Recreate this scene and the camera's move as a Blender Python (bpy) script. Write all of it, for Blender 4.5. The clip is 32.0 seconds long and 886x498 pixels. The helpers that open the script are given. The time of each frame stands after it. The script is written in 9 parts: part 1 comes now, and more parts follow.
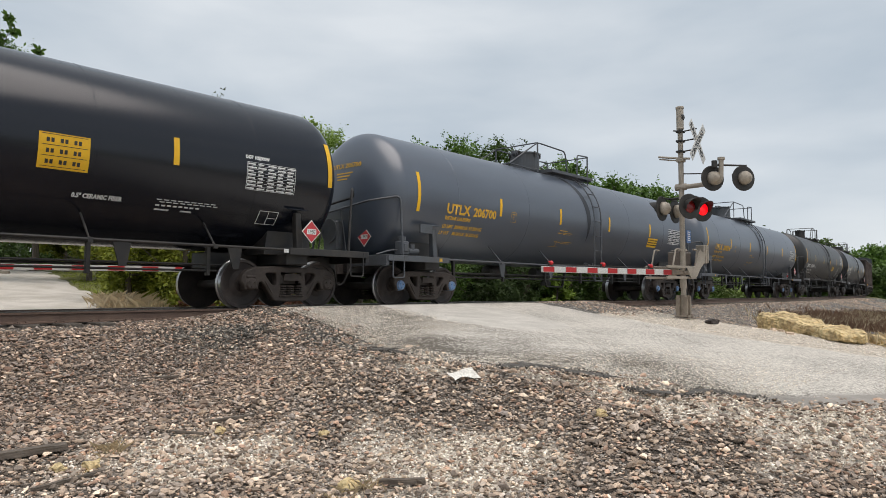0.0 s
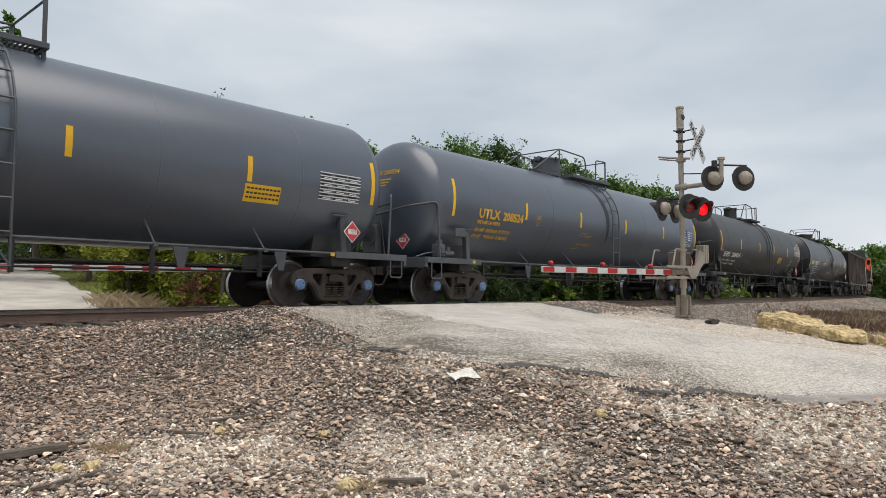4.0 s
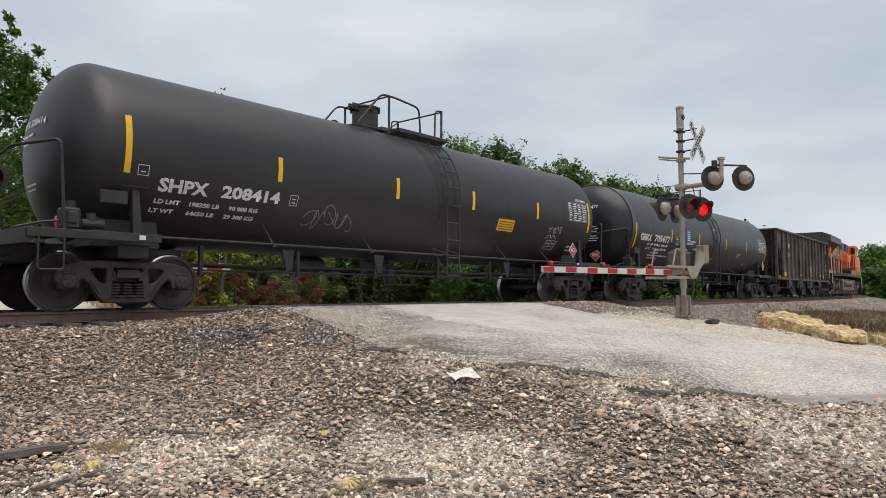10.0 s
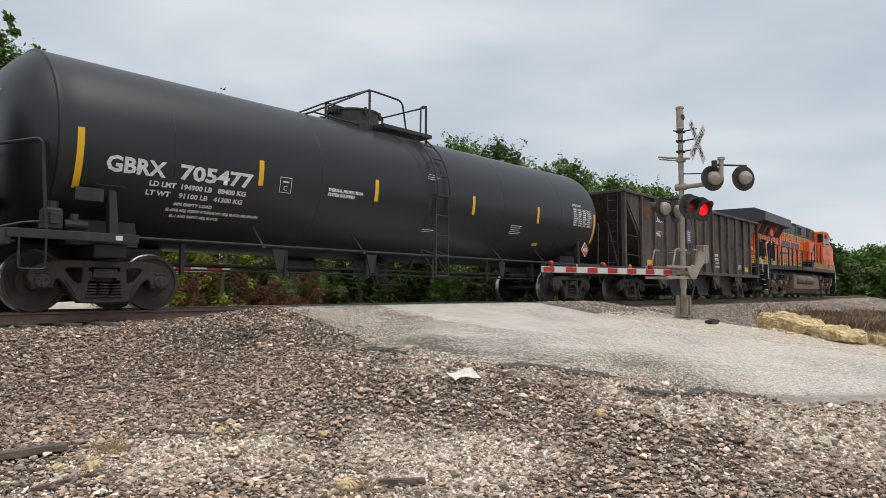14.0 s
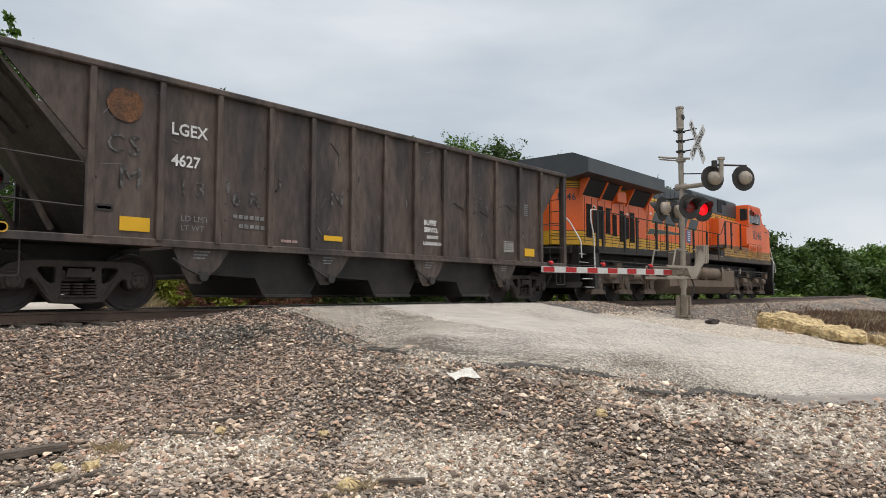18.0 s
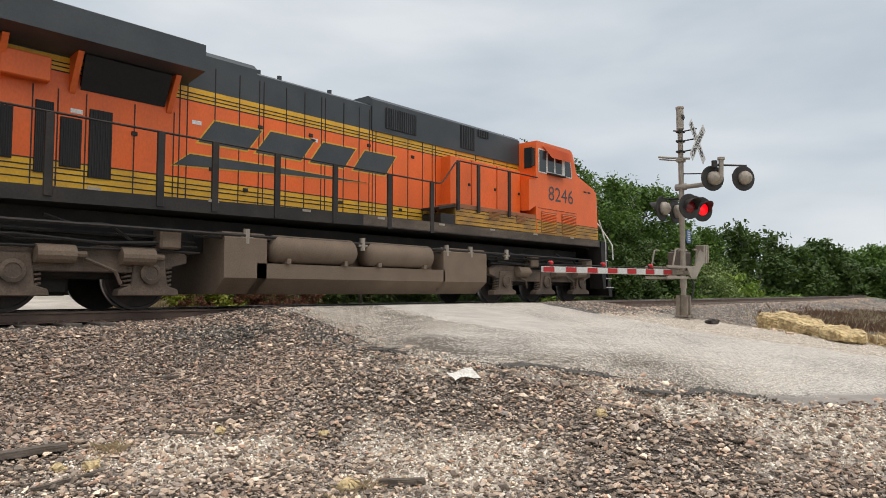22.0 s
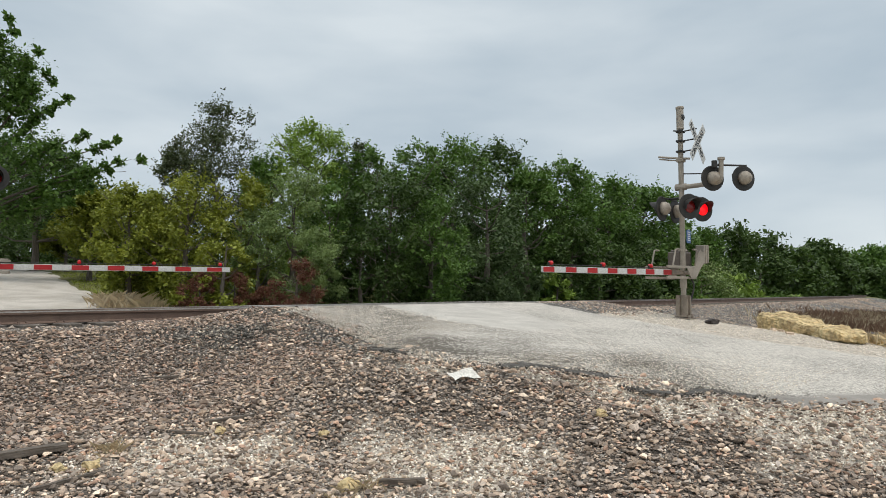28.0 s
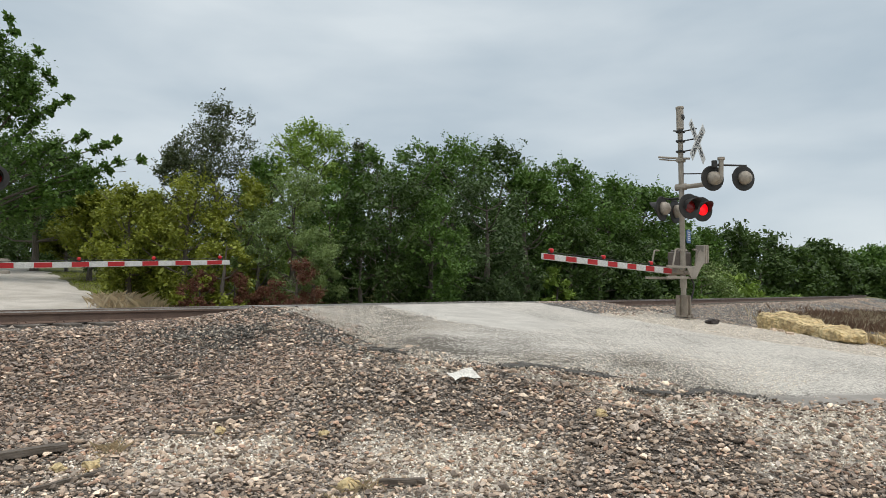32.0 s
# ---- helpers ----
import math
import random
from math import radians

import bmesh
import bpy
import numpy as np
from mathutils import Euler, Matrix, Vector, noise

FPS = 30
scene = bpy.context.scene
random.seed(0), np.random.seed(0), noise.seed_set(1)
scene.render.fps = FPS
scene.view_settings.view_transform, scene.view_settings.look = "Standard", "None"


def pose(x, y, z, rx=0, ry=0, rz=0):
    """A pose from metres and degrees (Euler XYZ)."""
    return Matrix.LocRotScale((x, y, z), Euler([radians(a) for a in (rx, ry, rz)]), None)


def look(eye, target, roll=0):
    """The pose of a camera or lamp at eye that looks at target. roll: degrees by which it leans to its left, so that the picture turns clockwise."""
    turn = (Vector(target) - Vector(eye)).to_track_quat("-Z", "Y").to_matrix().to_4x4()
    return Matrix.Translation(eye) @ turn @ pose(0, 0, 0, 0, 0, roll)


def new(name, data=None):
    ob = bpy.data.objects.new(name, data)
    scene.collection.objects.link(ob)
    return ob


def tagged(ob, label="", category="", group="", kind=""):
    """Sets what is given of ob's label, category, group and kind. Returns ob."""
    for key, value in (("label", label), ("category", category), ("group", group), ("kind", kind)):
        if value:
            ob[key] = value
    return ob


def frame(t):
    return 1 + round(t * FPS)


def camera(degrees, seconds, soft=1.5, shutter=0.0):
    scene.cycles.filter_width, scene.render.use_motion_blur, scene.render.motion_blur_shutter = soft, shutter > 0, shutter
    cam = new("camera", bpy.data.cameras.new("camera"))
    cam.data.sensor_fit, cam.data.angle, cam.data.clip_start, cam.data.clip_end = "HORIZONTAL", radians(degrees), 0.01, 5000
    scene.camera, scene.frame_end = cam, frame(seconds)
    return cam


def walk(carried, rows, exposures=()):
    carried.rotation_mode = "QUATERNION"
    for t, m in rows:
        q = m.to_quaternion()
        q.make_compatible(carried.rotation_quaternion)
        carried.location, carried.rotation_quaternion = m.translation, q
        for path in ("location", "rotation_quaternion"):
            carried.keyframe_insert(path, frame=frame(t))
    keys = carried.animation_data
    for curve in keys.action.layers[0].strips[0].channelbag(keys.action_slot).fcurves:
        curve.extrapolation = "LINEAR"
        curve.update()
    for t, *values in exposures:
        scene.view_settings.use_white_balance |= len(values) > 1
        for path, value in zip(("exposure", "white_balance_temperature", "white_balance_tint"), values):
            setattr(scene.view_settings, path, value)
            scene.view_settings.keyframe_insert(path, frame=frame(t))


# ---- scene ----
cam = camera(65.75, 32.0, soft=0.45)
EYE = (0.0, -12.12, 0.32)
_h, _p = radians(41.43), radians(3.46)
VIEW = look(EYE, (EYE[0] + math.cos(_h), EYE[1] + math.sin(_h), EYE[2] + math.tan(_p)))
walk(cam, [(0.0, VIEW), (32.0, VIEW)], [(0.0, 0.18, 6680, 14.5), (16.0, 0.19, 6700, 15), (22.0, 0.20, 6800, 15), (26.5, 0.12, 6540, 11), (32.0, 0.12, 6540, 11)])

# ---- world: overcast sky ----
world = bpy.data.worlds.new("overcast")
scene.world = world
world.use_nodes = True
_n, _l = world.node_tree.nodes, world.node_tree.links
_n.clear()
_out = _n.new("ShaderNodeOutputWorld")
_bg = _n.new("ShaderNodeBackground")
_bg.inputs["Strength"].default_value = 1.0
_sky = _n.new("ShaderNodeTexSky")
_sky.sky_type, _sky.sun_disc = "NISHITA", False
_sky.sun_elevation, _sky.sun_rotation = radians(65), radians(195)
_skys = _n.new("ShaderNodeVectorMath")
_skys.operation = "SCALE"
_skys.inputs[3].default_value = 0.10
_l.new(_sky.outputs[0], _skys.inputs[0])
_tc = _n.new("ShaderNodeTexCoord")
_mp = _n.new("ShaderNodeMapping")
_mp.inputs["Scale"].default_value = (1.0, 1.0, 3.2)
_mp.inputs["Rotation"].default_value = (0.12, 0.22, 0.5)
_l.new(_tc.outputs["Generated"], _mp.inputs[0])
_no = _n.new("ShaderNodeTexNoise")
_no.inputs["Scale"].default_value, _no.inputs["Detail"].default_value, _no.inputs["Roughness"].default_value = 2.6, 7.0, 0.45
_no.inputs["Distortion"].default_value = 0.15
_l.new(_mp.outputs[0], _no.inputs["Vector"])
_cr = _n.new("ShaderNodeValToRGB")
_cr.color_ramp.elements[0].position, _cr.color_ramp.elements[0].color = 0.33, (0.415, 0.503, 0.57, 1)
_cr.color_ramp.elements[1].position, _cr.color_ramp.elements[1].color = 0.68, (0.645, 0.715, 0.75, 1)
_l.new(_no.outputs[0], _cr.inputs[0])
_mx = _n.new("ShaderNodeMix")
_mx.data_type = "RGBA"
_mx.inputs[0].default_value = 0.93
_l.new(_skys.outputs[0], _mx.inputs[6])
_l.new(_cr.outputs[0], _mx.inputs[7])
_l.new(_mx.outputs[2], _bg.inputs["Color"])
_l.new(_bg.outputs[0], _out.inputs[0])

_sun = bpy.data.lights.new("sun", "SUN")
_sun.energy, _sun.angle, _sun.color = 2.15, radians(60), (1.0, 0.955, 0.89)
sun = new("sun", _sun)
sun.matrix_world = look((0, 0, 0), (0.10, 0.30, -1.0))
scene.view_settings.exposure = 0.12

# ---- materials ----
MATS = {}


def mat(name, col, rough=0.6, metal=0.0, col2=None, scale=4.0, amount=0.5, bump=0.0, bump_scale=60.0, grain=0.25, stretch=(1, 1, 1),
        island=0.0, rand=0.0, col3=None, emit=None, spec=0.5, coords="Object", low=0.35, high=0.65):
    """A surface of base colour col, blotched with col2 at a coarse scale and mottled at a fine one."""
    if name in MATS:
        return MATS[name]
    m = bpy.data.materials.new(name)
    m.use_nodes = True
    n, l = m.node_tree.nodes, m.node_tree.links
    b = n["Principled BSDF"]
    b.inputs["Roughness"].default_value, b.inputs["Metallic"].default_value = rough, metal
    b.inputs["Specular IOR Level"].default_value = spec
    c2 = col2 or tuple(v * 0.7 for v in col)
    tc = n.new("ShaderNodeTexCoord")
    mp = n.new("ShaderNodeMapping")
    mp.inputs["Scale"].default_value = stretch
    l.new(tc.outputs[coords], mp.inputs[0])
    n1 = n.new("ShaderNodeTexNoise")
    n1.inputs["Scale"].default_value, n1.inputs["Detail"].default_value = scale, 5.0
    l.new(mp.outputs[0], n1.inputs["Vector"])
    r1 = n.new("ShaderNodeMapRange")
    r1.inputs[1].default_value, r1.inputs[2].default_value, r1.inputs[4].default_value = low, high, amount
    l.new(n1.outputs[0], r1.inputs[0])
    mx = n.new("ShaderNodeMix")
    mx.data_type = "RGBA"
    mx.inputs[6].default_value, mx.inputs[7].default_value = (*col, 1), (*c2, 1)
    l.new(r1.outputs[0], mx.inputs[0])
    last = mx.outputs[2]
    n2 = n.new("ShaderNodeTexNoise")
    n2.inputs["Scale"].default_value, n2.inputs["Detail"].default_value = bump_scale, 4.0
    l.new(mp.outputs[0], n2.inputs["Vector"])
    r2 = n.new("ShaderNodeMapRange")
    r2.inputs[1].default_value, r2.inputs[2].default_value = 0.3, 0.7
    r2.inputs[3].default_value, r2.inputs[4].default_value = 1 - grain, 1 + grain
    l.new(n2.outputs[0], r2.inputs[0])
    vm = n.new("ShaderNodeVectorMath")
    vm.operation = "SCALE"
    l.new(last, vm.inputs[0])
    l.new(r2.outputs[0], vm.inputs[3])
    last = vm.outputs[0]
    if island or rand:
        if island:
            g = n.new("ShaderNodeNewGeometry")
            src = g.outputs["Random Per Island"]
        else:
            g = n.new("ShaderNodeObjectInfo")
            src = g.outputs["Random"]
        k = island or rand
        if col3:
            rp = n.new("ShaderNodeValToRGB")
            rp.color_ramp.interpolation = "CONSTANT"
            e = rp.color_ramp.elements
            e[0].position, e[0].color = 0.0, (1, 1, 1, 1)
            e[1].position, e[1].color = 1.0 - 0.0001, (1, 1, 1, 1)
            for i, (pos, c) in enumerate(col3):
                q = e.new(pos)
                q.color = (*c, 1)
            l.new(src, rp.inputs[0])
            mm = n.new("ShaderNodeMix")
            mm.data_type, mm.blend_type = "RGBA", "MULTIPLY"
            mm.inputs[0].default_value = 1.0
            l.new(last, mm.inputs[6])
            l.new(rp.outputs[0], mm.inputs[7])
            last = mm.outputs[2]
        wn = n.new("ShaderNodeTexWhiteNoise")
        wn.noise_dimensions = "1D"
        ml = n.new("ShaderNodeMath")
        ml.operation = "MULTIPLY"
        ml.inputs[1].default_value = 917.0
        l.new(src, ml.inputs[0])
        l.new(ml.outputs[0], wn.inputs["W"])
        r3 = n.new("ShaderNodeMapRange")
        r3.inputs[3].default_value, r3.inputs[4].default_value = 1 - k, 1 + k
        l.new(wn.outputs["Value"], r3.inputs[0])
        v3 = n.new("ShaderNodeVectorMath")
        v3.operation = "SCALE"
        l.new(last, v3.inputs[0])
        l.new(r3.outputs[0], v3.inputs[3])
        last = v3.outputs[0]
    l.new(last, b.inputs["Base Color"])
    if bump:
        bp = n.new("ShaderNodeBump")
        bp.inputs["Strength"].default_value, bp.inputs["Distance"].default_value = 0.6, bump
        l.new(n2.outputs[0], bp.inputs["Height"])
        l.new(bp.outputs[0], b.inputs["Normal"])
    if emit:
        b.inputs["Emission Color"].default_value, b.inputs["Emission Strength"].default_value = (*emit[:3], 1), emit[3]
    MATS[name] = m
    return m


M_GREYTANK = mat("grey_tank_paint", (0.068, 0.085, 0.113), 0.33, 0, (0.056, 0.068, 0.090), 0.9, 0.7, 0.001, 40, 0.06, (0.5, 1, 2.2), spec=1.0)
M_BROWNTANK = mat("black_brown_tank_paint", (0.016, 0.0165, 0.0165), 0.42, 0, (0.027, 0.027, 0.026), 0.8, 0.7, 0.001, 40, 0.1, (0.5, 1, 2))
M_BLACKTANK = mat("black_tank_paint", (0.011, 0.012, 0.015), 0.36, 0, (0.019, 0.020, 0.023), 0.8, 0.6, 0.001, 40, 0.1, (0.5, 1, 2))
M_GLOSSTANK = mat("glossy_black_tank_paint", (0.005, 0.007, 0.013), 0.20, 0, (0.008, 0.010, 0.016), 0.8, 0.5, 0.001, 40, 0.1, (0.5, 1, 2), spec=0.48)
M_STREAK = mat("dark_grey_streak", (0.020, 0.023, 0.028), 0.55, 0, (0.035, 0.040, 0.048), 5, 0.8, 0, 60, 0.2, (1, 1, 0.3))
M_STREAKBLACK = mat("black_streak", (0.012, 0.012, 0.013), 0.65, 0, (0.022, 0.022, 0.022), 5, 0.8, 0, 60, 0.2, (1, 1, 0.3))
M_STEELGREY = mat("grey_painted_steel", (0.075, 0.084, 0.097), 0.5, 0, (0.06, 0.06, 0.06), 3, 0.7, 0.002, 50, 0.15)
M_STEELBLACK = mat("black_painted_steel", (0.018, 0.018, 0.019), 0.55, 0, (0.05, 0.043, 0.036), 3, 0.7, 0.002, 50, 0.2)
M_CAST = mat("grimy_cast_steel", (0.030, 0.0225, 0.0185), 0.65, 0.1, (0.058, 0.045, 0.038), 4, 0.9, 0.004, 45, 0.3)
M_WHEEL = mat("brown_wheel_steel", (0.030, 0.024, 0.022), 0.65, 0.1, (0.058, 0.045, 0.04), 5, 0.8, 0.002, 60, 0.2)
M_TREAD = mat("polished_tread_steel", (0.45, 0.45, 0.46), 0.28, 0.9, (0.3, 0.29, 0.28), 6, 0.5)
M_BLUECAP = mat("blue_bearing_cap", (0.10, 0.22, 0.42), 0.5, 0, (0.2, 0.2, 0.22), 12, 0.6)
M_YELLOW = mat("yellow_reflective_tape", (0.80, 0.45, 0.012), 0.5, 0, (0.72, 0.40, 0.015), 5, 0.4, 0, 60, 0.04)
M_YTEXT = mat("yellow_stencil_paint", (0.68, 0.38, 0.03), 0.6, 0, (0.5, 0.3, 0.05), 10, 0.5)
M_WTEXT = mat("white_stencil_paint", (0.74, 0.74, 0.72), 0.6, 0, (0.52, 0.52, 0.50), 10, 0.6)
M_GTEXT = mat("faded_grey_chalk", (0.25, 0.255, 0.255), 0.8, 0, (0.12, 0.12, 0.12), 20, 0.8)
M_PLACRED = mat("red_placard", (0.55, 0.04, 0.05), 0.5, 0, (0.45, 0.05, 0.05), 10, 0.5)
M_HOPPER = mat("rusty_dark_hopper_steel", (0.042, 0.033, 0.030), 0.60, 0, (0.102, 0.074, 0.060), 1.1, 0.95, 0.006, 7, 0.35, (1.5, 1, 0.45), low=0.38, high=0.62)
M_RUSTSPOT = mat("orange_rust_stain", (0.17, 0.075, 0.03), 0.8, 0, (0.07, 0.04, 0.028), 5, 0.9, 0, 30, 0.4)
M_GHOST = mat("rubbed_letter_paint", (0.13, 0.128, 0.122), 0.7, 0, (0.030, 0.028, 0.027), 14, 0.95, 0, 60, 0.3, low=0.40, high=0.60)
M_RUB = mat("rubbed_grey_steel", (0.085, 0.078, 0.072), 0.6, 0, (0.035, 0.031, 0.029), 10, 0.9, 0, 60, 0.3)
M_FADEDRED = mat("faded_red_sheeting", (0.28, 0.12, 0.11), 0.6, 0, (0.4, 0.36, 0.34), 8, 0.8)
M_SCRAPE = mat("bare_metal_scrape", (0.20, 0.19, 0.18), 0.6, 0.2, (0.08, 0.07, 0.065), 9, 0.9, 0, 60, 0.4)
M_HOPPERIN = mat("rusty_hopper_slope_sheet", (0.055, 0.043, 0.036), 0.7, 0, (0.10, 0.075, 0.06), 1.6, 0.9, 0.004, 12, 0.3)
M_ORANGE = mat("orange_locomotive_paint", (0.86, 0.145, 0.022), 0.42, 0, (0.71, 0.128, 0.023), 1.3, 0.9, 0.001, 30, 0.07, (1, 1, 0.5))
M_LYELLOW = mat("yellow_locomotive_paint", (0.74, 0.41, 0.02), 0.45, 0, (0.60, 0.32, 0.03), 2, 0.8, 0, 30, 0.1)
M_DIRTY = mat("grime_streaked_orange_paint", (0.34, 0.12, 0.045), 0.6, 0, (0.16, 0.085, 0.045), 1.6, 0.9, 0.001, 30, 0.15, (1, 1, 3))
M_GRIMYELLOW = mat("grimy_yellow_locomotive_paint", (0.52, 0.27, 0.03), 0.5, 0, (0.22, 0.12, 0.04), 1.8, 0.9, 0, 30, 0.15, (1, 1, 3))
M_LDARK = mat("dark_slate_locomotive_paint", (0.035, 0.042, 0.048), 0.45, 0, (0.055, 0.062, 0.066), 1.5, 0.8, 0.001, 30, 0.1)
M_LBLACK = mat("black_locomotive_frame_paint", (0.010, 0.009, 0.009), 0.65, 0, (0.030, 0.024, 0.019), 2.2, 0.8, 0.002, 30, 0.25)
M_DUST = mat("dust_coated_brown_steel", (0.150, 0.108, 0.076), 0.8, 0, (0.19, 0.14, 0.10), 2.0, 0.8, 0.002, 40, 0.2)
M_DUSTDARK = mat("dust_coated_truck_casting", (0.150, 0.108, 0.080), 0.8, 0, (0.07, 0.052, 0.040), 2.5, 0.9, 0.004, 40, 0.25)
M_SILL = mat("dust_streaked_sill_paint", (0.060, 0.046, 0.036), 0.75, 0, (0.125, 0.095, 0.070), 1.6, 0.9, 0.002, 40, 0.3, (1, 1, 2.5))
M_GRILLE = mat("black_radiator_grille", (0.008, 0.008, 0.009), 0.7, 0, (0.015, 0.015, 0.015), 20, 0.5)
M_WHITE = mat("white_handrail_paint", (0.75, 0.74, 0.70), 0.5, 0, (0.5, 0.48, 0.44), 6, 0.6)
M_GLASS = mat("dark_window_glass", (0.02, 0.03, 0.032), 0.06, 0, (0.03, 0.04, 0.04), 3, 0.5, 0, 30, 0.0)
M_RUSTRAIL = mat("brown_rusted_rail_steel", (0.13, 0.086, 0.066), 0.75, 0.1, (0.18, 0.12, 0.09), 5, 0.8, 0.002, 60, 0.25)
M_RAILTOP = mat("polished_rail_head", (0.30, 0.28, 0.26), 0.3, 0.9, (0.2, 0.17, 0.15), 6, 0.5)
M_TIE = mat("weathered_timber_sleeper", (0.095, 0.078, 0.062), 0.9, 0, (0.16, 0.14, 0.12), 3, 0.8, 0.01, 20, 0.35, (6, 1, 6))


def aggregate(name, binder, chip, worn, share=0.5, bare=0.0, old=(0.1, 0.09, 0.08)):
    """Asphalt: pale chips set in a darker binder, worn in broad patches; bare is the loss of chips where the surface is worn dark."""
    m = mat(name, binder, 0.9, 0, worn, 0.9, 0.9, 0.006, 90, 0.25)
    n, l = m.node_tree.nodes, m.node_tree.links
    b = n["Principled BSDF"]
    src = b.inputs["Base Color"].links[0].from_socket
    tc = n.new("ShaderNodeTexCoord")

    def maths(op, a, c, d=None):
        q = n.new("ShaderNodeMath")
        q.operation = op
        for i, v in enumerate((a, c, d)):
            if v is None:
                continue
            if isinstance(v, float):
                q.inputs[i].default_value = v
            else:
                l.new(v, q.inputs[i])
        return q.outputs[0]

    def blend(f, a, c):
        q = n.new("ShaderNodeMix")
        q.data_type = "RGBA"
        l.new(f, q.inputs[0])
        for s, v in ((6, a), (7, c)):
            if isinstance(v, tuple):
                q.inputs[s].default_value = (*v, 1)
            else:
                l.new(v, q.inputs[s])
        return q.outputs[2]

    at = n.new("ShaderNodeAttribute")
    at.attribute_name = "worn"
    if bare:
        src = blend(at.outputs["Fac"], src, old)
    for scale, part_of in ((44.0, 0.0), (85.0, 0.05)):
        v = n.new("ShaderNodeTexVoronoi")
        v.inputs["Scale"].default_value = scale
        l.new(tc.outputs["Object"], v.inputs["Vector"])
        sp = n.new("ShaderNodeSeparateColor")
        l.new(v.outputs["Color"], sp.inputs[0])
        big = n.new("ShaderNodeTexNoise")
        big.inputs["Scale"].default_value, big.inputs["Detail"].default_value = 0.7, 6.0
        l.new(tc.outputs["Object"], big.inputs["Vector"])
        k = maths("MULTIPLY_ADD", big.outputs[0], 0.9, sp.outputs[0])
        k = maths("MULTIPLY_ADD", at.outputs["Fac"], -bare, k)
        r = n.new("ShaderNodeMapRange")
        r.inputs[1].default_value, r.inputs[2].default_value = 1.47 - share + part_of, 1.52 - share + part_of
        l.new(k, r.inputs[0])
        tone = blend(sp.outputs[1], tuple(c * 0.72 for c in chip), tuple(min(0.85, c * 1.22) for c in chip))
        src = blend(r.outputs[0], src, tone)
    if bare:
        fine = n.new("ShaderNodeTexNoise")
        fine.inputs["Scale"].default_value, fine.inputs["Detail"].default_value = 3.0, 8.0
        l.new(tc.outputs["Object"], fine.inputs["Vector"])
        smooth = blend(fine.outputs[0], (0.11, 0.100, 0.088), (0.40, 0.37, 0.33))
        md = n.new("ShaderNodeAttribute")
        md.attribute_name = "mend"
        src = blend(maths("MULTIPLY", md.outputs["Fac"], 0.93), src, smooth)
    l.new(src, b.inputs["Base Color"])
    return m


M_ASPHALT = aggregate("worn_pale_asphalt", (0.245, 0.225, 0.197), (0.60, 0.56, 0.495), (0.31, 0.29, 0.255), 0.42, 0.24, (0.098, 0.083, 0.064))
M_CRACK = mat("dark_bitumen_and_crack_shade", (0.045, 0.041, 0.037), 0.9, 0, (0.12, 0.11, 0.095), 14, 0.9, 0.01, 60, 0.4)
M_PATCH = mat("pale_concrete_patch", (0.52, 0.49, 0.44), 0.9, 0, (0.40, 0.375, 0.335), 2.5, 0.8, 0.004, 60, 0.35)
M_DARKASPH = aggregate("dark_crumbled_asphalt", (0.085, 0.08, 0.075), (0.42, 0.40, 0.36), (0.14, 0.13, 0.12), 0.32)
M_LANE = mat("pale_gravel_lane", (0.54, 0.50, 0.445), 0.95, 0, (0.37, 0.335, 0.285), 0.9, 0.9, 0.006, 70, 0.25)
M_LIMESTONE = mat("yellow_limestone", (0.70, 0.56, 0.31), 0.9, 0, (0.40, 0.29, 0.15), 2.2, 0.9, 0.05, 9, 0.4)
M_GALV = mat("tan_grey_signal_steel", (0.37, 0.325, 0.27), 0.55, 0.15, (0.26, 0.225, 0.18), 4, 0.8, 0.001, 60, 0.15)
M_GALVD = mat("tan_weathered_mechanism_paint", (0.27, 0.225, 0.175), 0.65, 0, (0.16, 0.13, 0.10), 4, 0.9, 0.001, 60, 0.2)
M_CASE = mat("brown_mechanism_case_paint", (0.155, 0.125, 0.105), 0.6, 0, (0.10, 0.08, 0.066), 5, 0.9, 0.001, 60, 0.2)
M_SIGBLACK = mat("matt_black_signal_paint", (0.020, 0.019, 0.018), 0.6, 0, (0.04, 0.036, 0.03), 8, 0.6)
M_REDREF = mat("red_gate_sheeting", (0.40, 0.012, 0.014), 0.55, 0, (0.33, 0.016, 0.018), 10, 0.4)
M_WHITEREF = mat("white_gate_sheeting", (0.55, 0.55, 0.53), 0.5, 0, (0.46, 0.45, 0.42), 7, 0.6)
M_LAMPLIT = mat("lit_red_lens", (0.4, 0.006, 0.008), 0.25, 0, emit=(1.0, 0.004, 0.010, 0.95))
M_LAMPOFF = mat("unlit_red_lens", (0.22, 0.012, 0.012), 0.15, 0)
M_BLUESIGN = mat("blue_enamel_sign", (0.05, 0.13, 0.33), 0.45, 0, (0.06, 0.15, 0.3), 6, 0.5)
M_BARK = mat("grey_brown_bark", (0.10, 0.080, 0.062), 0.95, 0, (0.16, 0.14, 0.12), 6, 0.8, 0.02, 25, 0.4, (4, 4, 1))
M_PAPER = mat("white_paper_scrap", (0.72, 0.70, 0.64), 0.8, 0, (0.55, 0.52, 0.46), 12, 0.6)
M_TIMBER = mat("weathered_grey_timber", (0.085, 0.068, 0.054), 0.95, 0, (0.20, 0.17, 0.14), 6, 0.8, 0.004, 40, 0.3, (1, 12, 12))

# ---- building helpers ----


